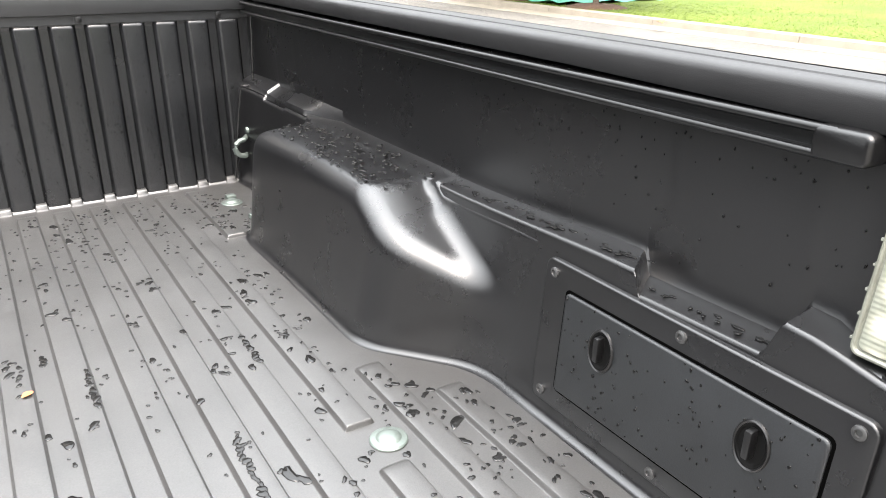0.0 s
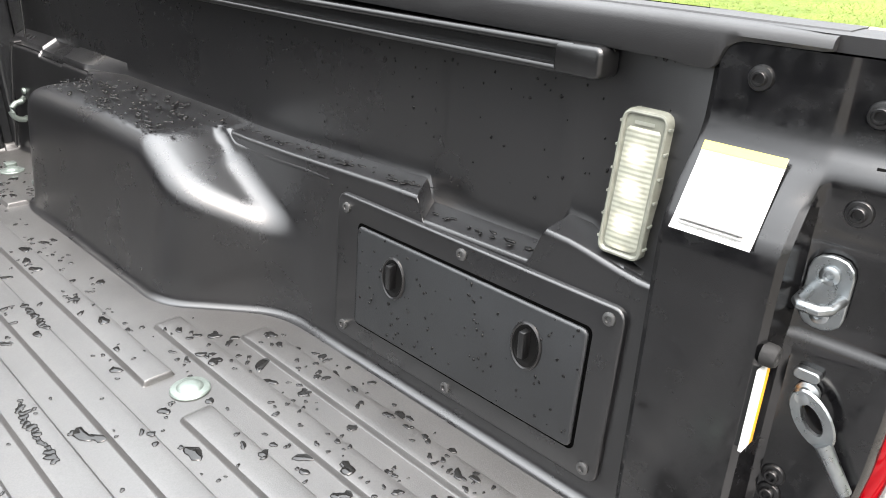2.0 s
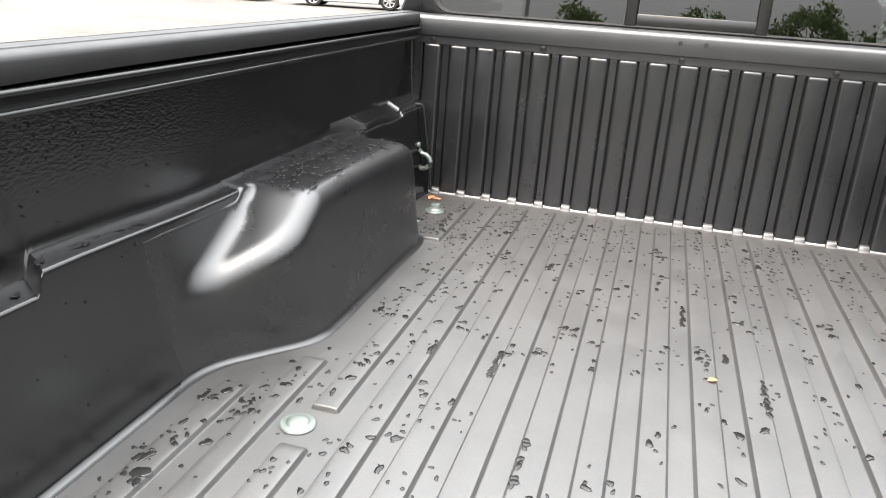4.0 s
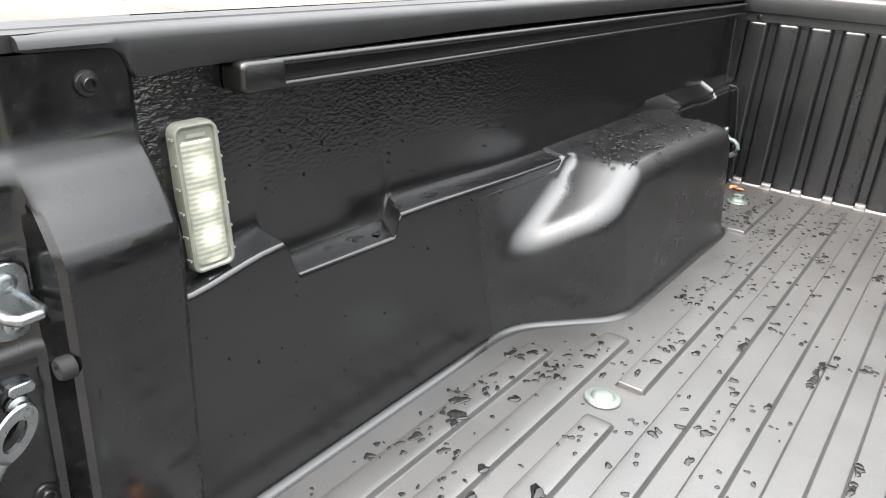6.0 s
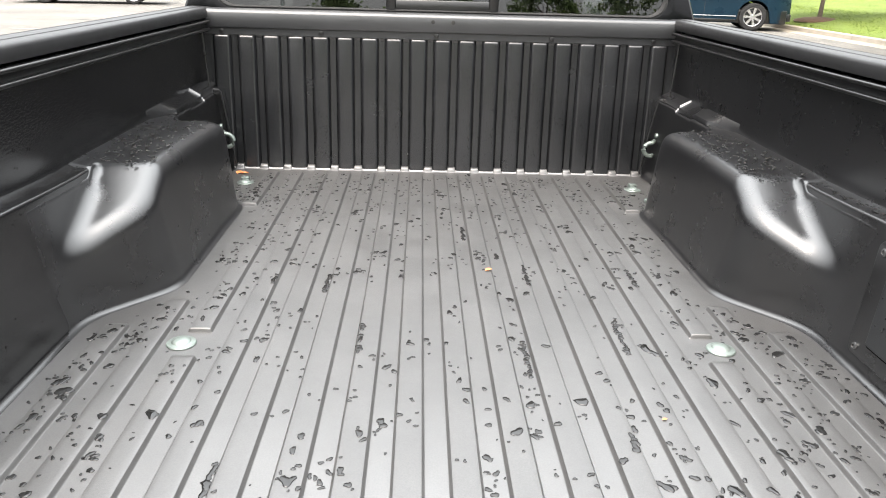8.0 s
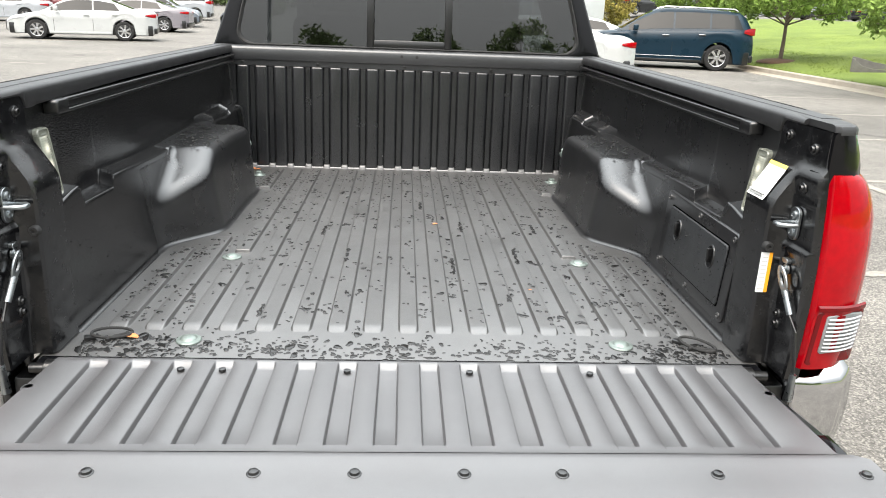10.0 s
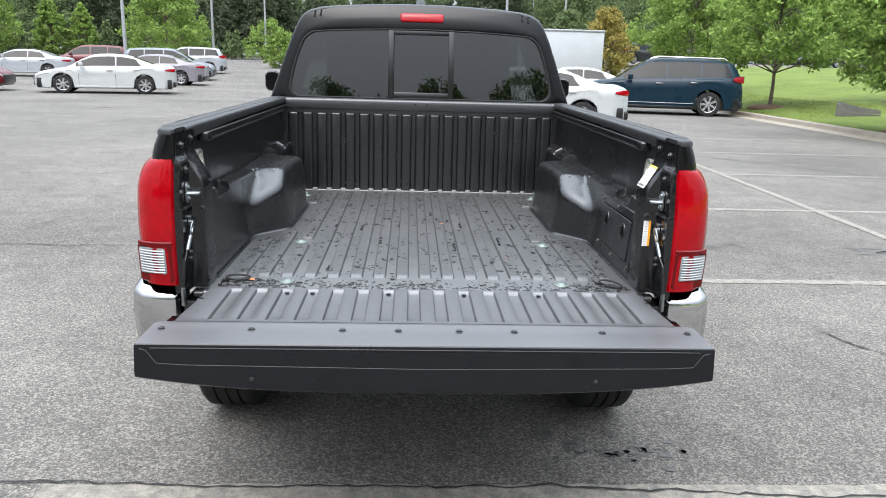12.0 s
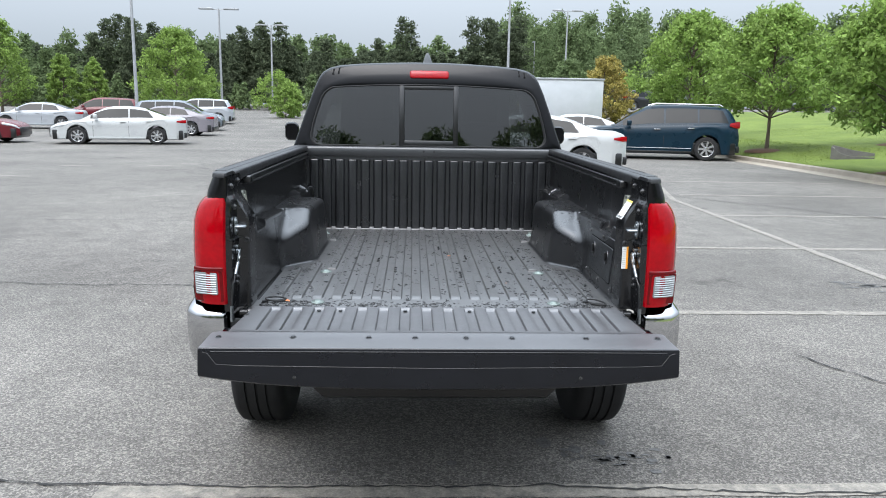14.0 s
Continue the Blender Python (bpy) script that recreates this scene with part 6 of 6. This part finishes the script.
def build_pole(x, y, h, arms):
    z = ground_height(x, y)
    pole = tagged(empty("lamp_post", pose(x, y, z)), "tall grey steel car park lamp post", "lamp post", "lamp posts")
    bm = bmesh.new()
    lathe(bm, [(0.28, 0), (0.28, 0.7), (0.24, 0.76)], 20)
    part("base", bm, CONC, pole)
    bm = bmesh.new()
    tube(bm, [(0, 0, 0.7), (0, 0, h * 0.5), (0, 0, h)], [0.105, 0.09, 0.065], 12)
    part("shaft", bm, POLE_M, pole)
    for a in arms:
        d = Vector((math.cos(radians(a)), math.sin(radians(a)), 0))
        bm = bmesh.new()
        tube(bm, [(0, 0, h - 0.1), d * 0.6 + Vector((0, 0, h))], 0.035, 8)
        part("arm", bm, POLE_M, pole)
        bm = bmesh.new()
        c = d * 1.0 + Vector((0, 0, h))
        box(bm, (c.x - 0.42 * abs(d.x) - 0.16, c.y - 0.42 * abs(d.y) - 0.16, h - 0.08), (c.x + 0.42 * abs(d.x) + 0.16, c.y + 0.42 * abs(d.y) + 0.16, h + 0.06), 0.03)
        part("lamp_head", bm, POLE_M, pole)


build_pole(-16.9, 44, 9.5, (0, 180))
build_pole(-15.8, 60, 8.6, (0, 180))
build_pole(-15.2, 79, 9.0, (0, 180))
build_pole(6.6, 52, 9.5, (0, 180))
build_pole(15.5, 76, 10.6, (0, 180))
build_pole(16.6, 104, 9.6, (90,))
build_pole(-5.5, -26, 9.5, (0, 180))


# ---- trees ----
def leaf_cloud(centres, radii, per, size, rng, squash=1.0, droop=0.0):
    """Small leaf faces scattered round clump centres: vertices and faces."""
    c = np.repeat(np.asarray(centres), per, axis=0)
    rr = np.repeat(np.asarray(radii), per)[:, None]
    n = len(c)
    d = rng.normal(size=(n, 3))
    d /= np.linalg.norm(d, axis=1)[:, None]
    p = c + d * rr * (rng.random((n, 1)) ** 0.5) * np.array([1, 1, squash])
    p[:, 2] -= droop * rng.random(n)
    a = rng.normal(size=(n, 3))
    a /= np.linalg.norm(a, axis=1)[:, None]
    b = np.cross(a, rng.normal(size=(n, 3)))
    b /= np.linalg.norm(b, axis=1)[:, None]
    s = (size * (0.6 + 0.8 * rng.random((n, 1))))
    v = np.stack([p - a * s, p + b * s * 0.45, p + a * s, p - b * s * 0.45], axis=1).reshape(-1, 3)
    f = np.arange(n * 4).reshape(n, 4)
    return v, f


def build_tree(x, y, z, h, r, seed, label, leaves=LEAVES, per=85, size=0.10, trunk_h=0.26, clumps=240, mulch=False):
    rng = np.random.default_rng(seed)
    rnd = random.Random(seed)
    tree = tagged(empty("tree", pose(x, y, z)), label, "tree")
    bm = bmesh.new()
    top = Vector((rnd.uniform(-0.2, 0.2), rnd.uniform(-0.2, 0.2), h * 0.9))
    tube(bm, [(0, 0, -0.1), (0.02, 0.01, h * 0.15), (top.x * 0.3, top.y * 0.3, h * 0.4), (top.x * 0.7, top.y * 0.7, h * 0.68), top], [0.017 * h, 0.0125 * h, 0.010 * h, 0.006 * h, 0.002 * h], 10)
    centres, radii = [], []
    k = 0
    while len(centres) < clumps:
        u = trunk_h + (1 - trunk_h) * ((k * 0.618) % 1)
        a = rnd.uniform(0, 2 * math.pi)
        prof = math.sin(math.pi * min(max((u - trunk_h) / (1 - trunk_h), 0.06) ** 0.55, 0.97)) ** 0.6
        reach = r * prof * rnd.uniform(0.15, 1.0) ** 0.5
        tip = Vector((math.cos(a) * reach, math.sin(a) * reach, h * u + rnd.uniform(-0.1, 0.35)))
        if k % 6 == 0:
            base = Vector((0, 0, max(h * u - reach * 0.55, h * trunk_h * 0.8)))
            tube(bm, [base, base.lerp(tip, 0.5) + Vector((0, 0, 0.08)), tip], [0.006 * h, 0.0035 * h, 0.0012 * h], 5)
        centres.append(tuple(tip))
        radii.append(rnd.uniform(0.09, 0.19) * r)
        k += 1
    part("trunk", bm, BARK, tree)
    if mulch:
        bm = bmesh.new()
        lathe(bm, [(0.75, -0.06), (0.70, 0.0), (0.45, 0.06), (0.12, 0.09)], 20)
        part("mulch_ring", bm, MULCH, tree, "dark brown mulch ring")
    v, f = leaf_cloud(centres, radii, per, size, rng, 0.8)
    pieces("crown", v.tolist(), f.tolist(), leaves, tree)
    return tree


TREE_L = "young broadleaf tree with bright green spring leaves"
build_tree(12.4, 23.5, lawn_height(12.4, 23.5), 4.6, 2.45, 11, TREE_L, per=80, size=0.075, trunk_h=0.31, mulch=True, clumps=270)
build_tree(11.9, 12.5, lawn_height(11.9, 12.5), 4.4, 2.0, 25, TREE_L, per=80, size=0.075, trunk_h=0.3, mulch=True, clumps=240)
build_tree(11.95, 15.3, lawn_height(11.95, 15.3), 4.5, 2.2, 14, TREE_L, per=80, size=0.075, trunk_h=0.25, mulch=True, clumps=270)
build_tree(13.2, 33.5, lawn_height(13.2, 33.5), 5.5, 2.9, 12, TREE_L, per=80, size=0.09, trunk_h=0.27, mulch=True, clumps=260)
build_tree(17.5, 24.0, lawn_height(17.5, 24.0), 5.2, 2.1, 13, TREE_L, per=80, size=0.08, trunk_h=0.36, mulch=True, clumps=260)
build_tree(10.6, 50.0, 0.5, 4.2, 2.0, 15, "rounded green shrub tree behind the trailer", LEAVES_D, 60, 0.1, 0.08)
build_tree(14.4, 55.0, ground_height(14.4, 55), 5.0, 2.4, 16, "yellowing broadleaf shrub tree", LEAVES_Y, 60, 0.1, 0.08)
build_tree(-18.2, 56.0, 0.6, 6.3, 3.1, 17, TREE_L, per=75, size=0.1, trunk_h=0.1)
build_tree(-11.0, 62.0, 0.6, 2.7, 1.6, 18, "low green shrub at the car park edge", LEAVES, 50, 0.1, 0.04, 140)
build_tree(-21.8, 72.0, 0.9, 3.8, 2.8, 19, "low green shrub at the car park edge", LEAVES, 50, 0.11, 0.04, 140)
build_tree(-15.0, 80.0, 1.0, 4.0, 3.0, 20, "low green shrub at the car park edge", LEAVES, 50, 0.11, 0.04, 140)
build_tree(-34.5, 62.0, 0.6, 7.6, 2.6, 21, "slender green tree beside the woods", LEAVES, 50, 0.11, 0.1)
build_tree(-31.2, 66.0, 0.6, 4.9, 1.5, 22, "slender green tree beside the woods", LEAVES, 50, 0.11, 0.1)
build_tree(-28.9, 67.0, 0.6, 4.6, 1.3, 24, "slender green tree beside the woods", LEAVES, 50, 0.11, 0.1)
build_tree(11.0, 66.0, 0.8, 3.4, 1.8, 23, "sparse yellow-green sapling near the trailer", LEAVES_Y, 30, 0.1, 0.2, 40)
for i, (x, y, h) in enumerate(((-12, -34, 7.0), (-4.5, -36, 8.0), (1.5, -33, 7.6), (6, -33, 8.2), (11, -36, 9.0), (-20, -36, 8.5), (18, -38, 9.5))):
    build_tree(x, y, 0, h, h * 0.45, 40 + i, "broadleaf tree behind the parking rows", LEAVES_D, 40, 0.12, 0.15, 170)


def build_woods(name, label, material, x0, x1, y0, y1, n, h0, h1, kind, seed, size=0.34, per=26):
    rng = np.random.default_rng(seed)
    V, F, base = [], [], 0
    for k in range(n):
        x = x0 + (x1 - x0) * (k + rng.random()) / n
        y = y0 + (y1 - y0) * rng.random()
        h = h0 + (h1 - h0) * rng.random()
        g = ground_height(x, y)
        cs, rs = [], []
        m = 80
        for j in range(m):
            u = 0.18 + 0.82 * (j + rng.random()) / m if kind == "pine" else 0.1 + 0.9 * (j + rng.random()) / m
            if kind == "pine":
                reach = h * 0.16 * (1.05 - u) ** 0.6 * (0.5 + rng.random() * 0.8)
            else:
                reach = h * 0.30 * math.sin(math.pi * min(max(u, 0.05), 0.96) ** 0.7) * (0.3 + 0.75 * rng.random())
            a = rng.random() * 6.283
            cs.append((x + math.cos(a) * reach, y + math.sin(a) * reach, g + h * u))
            rs.append(h * (0.06 if kind == "pine" else 0.10) * (0.6 + 0.8 * rng.random()))
        v, f = leaf_cloud(cs, rs, per, size, rng, 0.45 if kind == "pine" else 0.8)
        V.append(v)
        F.append(f + base)
        base += len(v)
    ob = pieces(name, np.concatenate(V).tolist(), np.concatenate(F).tolist(), material)
    tagged(ob, label, "woods", kind="stuff")


build_woods("pine_woods", "dark pine woods far behind the car park", NEEDLES, -75, 14, 100, 122, 115, 6.6, 9.6, "pine", 1, 0.19, 38)
build_woods("tall_pines", "taller dark pines standing over the woods", NEEDLES, -42, -35, 100, 106, 5, 10.6, 12.4, "pine", 11, 0.19, 34)
build_woods("tall_pines", "taller dark pines standing over the woods", NEEDLES, -26, -18, 100, 106, 5, 9.8, 11.8, "pine", 12, 0.19, 34)
build_woods("tall_pines", "taller dark pines standing over the woods", NEEDLES, -3, 0, 100, 104, 2, 11.4, 13.0, "pine", 13, 0.19, 34)
build_woods("tall_pines", "dark pines beside the tall broadleaf woods", NEEDLES, 7, 15, 100, 107, 8, 11.0, 13.6, "pine", 14, 0.19, 34)
build_woods("pine_woods_back", "dark pine woods in the distance", NEEDLES, -110, 20, 126, 140, 120, 8.0, 10.2, "pine", 2, 0.42, 16)
build_woods("broadleaf_woods", "green broadleaf woods far behind the lawn", LEAVES_D, 13, 110, 104, 125, 95, 9.6, 12.2, "leaf", 3, 0.22, 26)
build_woods("broadleaf_woods_left", "green broadleaf woods at the edge of the car park", LEAVES_D, -115, -42, 95, 115, 60, 7, 9.8, "leaf", 4, 0.21, 28)
build_woods("broadleaf_woods_back", "green broadleaf woods in the distance", LEAVES_D, 16, 140, 130, 150, 100, 14.6, 17.4, "leaf", 5, 0.36, 22)
build_woods("broadleaf_woods_middle", "green broadleaf woods in the distance", LEAVES_D, -60, 16, 128, 150, 50, 10.0, 12.5, "leaf", 15, 0.4, 18)
# unseen leafy band, added to keep the front wall's reflection dark
build_woods("hedge_behind", "low leafy band added out of view to darken reflections", LEAVES_D, -48, -4, -44, -40, 34, 3.6, 4.8, "leaf", 8, 0.2, 14)
build_woods("woods_behind", "green woods behind the parking rows", LEAVES_D, -6, 46, -46, -38, 34, 6.5, 8.6, "leaf", 7, 0.2, 14)
build_woods("undergrowth", "low green undergrowth below the woods", LEAVES_D, -90, 90, 92, 98, 90, 2.5, 5, "leaf", 6, 0.2, 12)

# ---- rain, leaves and straps in the bed ----
def drop(V, F, c, right, fwd, up, r, long, h, rng, n=11):
    """One flat bead of water with a wavy rim."""
    k = len(V)
    ph = rng.random(3) * 6.28
    a0 = rng.random() * 6.28
    for ring, (sc, hh) in enumerate(((1.0, 0.0), (0.95, 0.62), (0.80, 0.94))):
        for i in range(n):
            a = 2 * math.pi * i / n
            rr = r * sc * (1 + 0.28 * math.sin(2 * a + ph[0]) + 0.16 * math.sin(3 * a + ph[1]) + 0.10 * math.sin(5 * a + ph[2]))
            V.append(tuple(c + right * (rr * math.cos(a)) + fwd * (rr * long * math.sin(a)) + up * (h * hh)))
    V.append(tuple(c + up * h))
    for ring in range(2):
        for i in range(n):
            j = (i + 1) % n
            F.append((k + ring * n + i, k + ring * n + j, k + ring * n + n + j, k + ring * n + n + i))
    for i in range(n):
        F.append((k + 2 * n + i, k + 2 * n + (i + 1) % n, k + 3 * n))


def build_rain():
    rng = np.random.default_rng(21)
    X, Y, Z = Vector((1, 0, 0)), Vector((0, 1, 0)), Vector((0, 0, 1))
    V, F = [], []

    def floor_z(x, y):
        high, near = on_rib(x, y, -0.006), on_rib(x, y, 0.002)
        if near and not high or any(on_rib(x, y + d, 0.002) != near for d in (-0.03, 0.02)):
            return None
        return LOW + (RIB_H if high else 0.0) + 0.0003

    def inside(x, y):
        if y < 0.64:
            return abs(x) < 0.66
        if y < 0.87:
            return abs(x) < 0.66 - (y - 0.64) * 0.6
        return abs(x) < 0.52 if y < 1.44 else abs(x) < 0.62

    def put(x, y, r, long=1.0, tilt=0.0):
        z = floor_z(x, y)
        if z is None or not inside(x, y):
            return
        c, s = math.cos(tilt), math.sin(tilt)
        drop(V, F, Vector((x, y, z)), X * c + Y * s, Y * c - X * s, Z, r, long, min(0.0016, 0.0004 + r * 0.13), rng)

    # clusters, denser towards the side walls
    for _ in range(1150):
        x = rng.uniform(-0.64, 0.64)
        if rng.random() < 0.45:
            x = math.copysign(0.64 - abs(rng.normal(0, 0.12)), x)
        y = rng.uniform(0.03, 1.74) if rng.random() < 0.8 else rng.uniform(0.025, 0.12)
        for _ in range(rng.integers(1, 6)):
            put(x + rng.normal(0, 0.011), y + rng.normal(0, 0.022), float(np.clip(rng.lognormal(-5.75, 0.45), 0.0016, 0.009)), rng.uniform(0.7, 1.7), rng.uniform(-0.7, 0.7))
    # many fine drops near the front wall
    for _ in range(420):
        put(rng.uniform(-0.6, 0.6), 1.76 - abs(rng.normal(0, 0.28)), rng.uniform(0.0016, 0.004), rng.uniform(0.8, 1.6), rng.uniform(-0.5, 0.5))
    # rows of beads along the rear apron
    for _ in range(110):
        put(rng.uniform(-0.62, 0.62), 0.035 + abs(rng.normal(0, 0.03)), rng.uniform(0.0025, 0.007), rng.uniform(0.4, 0.8), rng.uniform(-0.3, 0.3))
    # runs along the rib edges
    for x, y, l in ((0.045, 1.273, 0.10), (-0.170, 0.70, 0.13), (0.122, 0.655, 0.14), (-0.255, 0.95, 0.10), (-0.36, 0.93, 0.07), (0.17, 1.0, 0.12), (0.30, 0.72, 0.14), (0.395, 0.98, 0.10),
                    (-0.33, 0.30, 0.08), (-0.46, 0.72, 0.08), (0.575, 0.27, 0.03), (0.24, 0.36, 0.05), (-0.10, 0.98, 0.05), (0.115, 1.09, 0.04)):
        n = int(l / 0.009)
        for i in range(n):
            k = round(x / PITCH)
            xx = x if floor_z(x, y) else k * PITCH + math.copysign(0.015, x - k * PITCH)
            put(xx + 0.0018 * math.sin(i * 1.3), y - i * 0.0085, rng.uniform(0.0035, 0.0055), 1.5)
    ob = pieces("rain_drops", V, F, WATER_F, None, True)
    tagged(ob, "clear rain drops and runs lying on the bed floor", "rain drops", kind="stuff")

    # wheel wells
    for s in (-1, 1):
        V, F = [], []
        for _ in range(230):
            y = rng.uniform(0.885, 1.36)
            t = well_top(y)
            x = rng.uniform(0.597, 0.72)
            if y > 1.28:
                t -= 0.003
            drop(V, F, Vector((s * x, y, t + 0.0022 + 0.005 * max(0, x - 0.62) / 0.11)), X, Y, Z, rng.uniform(0.0013, 0.0042), rng.uniform(0.8, 1.5), 0.0012, rng, 9)
        # on the ledge
        for _ in range(60):
            y = rng.uniform(0.27, 0.86)
            z, w = ledge(y)
            drop(V, F, Vector((s * (lower_x(z) + rng.uniform(0.012, 0.03)), y, z + 0.0022)), X, Y, Z, rng.uniform(0.0015, 0.004), rng.uniform(1.0, 2.4), 0.0011, rng, 9)
        # fine beads on the walls and the cleat rail
        side = Vector((-s, 0, 0))
        for _ in range(380):
            y, z = rng.uniform(0.13, 1.75), rng.uniform(0.84, 1.225)
            if rng.random() < 0.35:
                z = 1.225 - abs(rng.normal(0, 0.04))
            zl, w = ledge(y)
            if zl - 0.012 < z < zl + 0.02:
                continue
            if z < zl:
                if y > 0.60 or (s > 0 and 0.13 < y < 0.58 and z < 1.04):
                    continue
                x = lower_x(z)
            else:
                x1 = lower_x(zl)
                x = mix(mix(x1 + w, XU, 0.6) + 0.004, XU + 0.006, (z - 1.15) / 0.112) if z > 1.15 else mix(x1 + w + 0.006, mix(x1 + w, XU, 0.6) + 0.004, (z - zl - 0.013) / (1.15 - zl - 0.013))
            r = rng.uniform(0.0006, 0.0015)
            drop(V, F, Vector((s * (x - 0.0004), y, z)), Y, Z, side, r, rng.uniform(1.0, 1.8), r * 0.7, rng, 7)
        for _ in range(110):
            y = rng.uniform(0.29, 1.7)
            r = rng.uniform(0.001, 0.0026)
            drop(V, F, Vector((s * (XU - rng.uniform(0.004, 0.019)), y, 1.2572)), X, Y, Z, r, rng.uniform(1, 2), r * 0.7, rng, 7)
        for _ in range(70):
            y = rng.uniform(0.12, 1.75)
            r = rng.uniform(0.0012, 0.0026)
            drop(V, F, Vector((s * (XU - 0.002), y, 1.262)), Y, Z, side, r, 1.2, r, rng, 7)
        ob = pieces("rain_beads", V, F, WATER, None, True)
        ob.location.y = SHIFT
        tagged(ob, "small rain beads clinging to the bed side", "rain drops", kind="stuff")
    # storage lid and front wall
    V, F = [], []
    side = Vector((-1, 0, 0))
    for _ in range(110):
        y, z = rng.uniform(0.20, 0.545), rng.uniform(0.868, 1.0)
        r = rng.uniform(0.0008, 0.0018)
        drop(V, F, Vector((lower_x(z) - 0.0106, y, z)), Y, Z, side, r, 1.3, r * 0.7, rng, 7)
    for _ in range(900):
        k = int(rng.choice([-8, -7, -5, -2, 1, 2, 3, 4, 5, 6, 7, 8]))
        x = k * PITCH + (rng.normal(0.018, 0.006) if rng.random() < 0.7 else rng.uniform(-0.03, 0.03))
        z = rng.uniform(0.86, 1.215)
        on = abs(x - round(x / PITCH) * PITCH) < 0.0195
        r = rng.uniform(0.0008, 0.0019)
        drop(V, F, Vector((x, wall_y(z) - (0.0068 if on else -0.0042), z)), X, Z, -Y, r, rng.uniform(1.0, 2.4), r * 0.6, rng, 7)
    ob = pieces("rain_specks", V, F, WATER, None, True)
    tagged(ob, "fine rain specks on the front wall and lid", "rain drops", kind="stuff")


build_rain()


def build_leaf(x, y, z, size, turn, name="dry_leaf", label="small dry orange leaf lying in the bed"):
    bm = bmesh.new()
    rows = []
    for i in range(7):
        u = i / 6
        w = 0.34 * math.sin(math.pi * (0.08 + 0.86 * u)) ** 0.8
        rows.append([(size * (u - 0.5), size * w * v, size * (0.10 * abs(v) + 0.08 * math.sin(u * 3))) for v in (-1, -0.5, 0, 0.5, 1)])
    loft(bm, rows)
    tagged(finish(name, bm, LEAF_O, m=pose(x, y, z, 0, 0, turn)), label, "leaf")


build_leaf(0.088, 0.972, LOW + RIB_H + 0.001, 0.017, 30)
build_leaf(-0.632, 1.775, BED - 0.0115, 0.030, 70)
build_leaf(-0.615, 1.768, BED - 0.0115, 0.022, 10)
build_leaf(-0.56, 0.115, BED - 0.012, 0.026, 160)
build_leaf(0.30, 0.40, LOW + RIB_H + 0.001, 0.008, 20)

build_leaf(10.44, 9.3, 0.155, 0.26, 60, label="large dry orange-brown leaf lying on the kerb")


def build_strap(x, y, turn):
    """A loose loop of black cord on the bed floor."""
    bm = bmesh.new()
    pts = []
    for k in range(33):
        a = 2 * math.pi * k / 24
        g = 1 if k <= 24 else 1 - 0.05 * (k - 24)
        pts.append((0.038 * math.cos(a) * g, 0.017 * math.sin(a) * g - 0.004 * max(0, k - 24), 0.004 + 0.010 * max(0, math.sin(a * 0.5 + 0.4)) ** 2))
    tube(bm, pts, 0.0032, 8)
    strap = tagged(finish("cord_loop", bm, RUBBER, m=pose(x, y, BED - 0.0125, 0, 0, turn)), "loose black rubber cord loop on bed floor", "cord")
    bm = bmesh.new()
    box(bm, (-0.052, -0.007, 0.0), (-0.030, 0.007, 0.008), 0.002)
    part("clip", bm, DARK_PL, strap)


build_strap(0.605, 0.10, -35)
build_strap(-0.600, 0.118, 20)
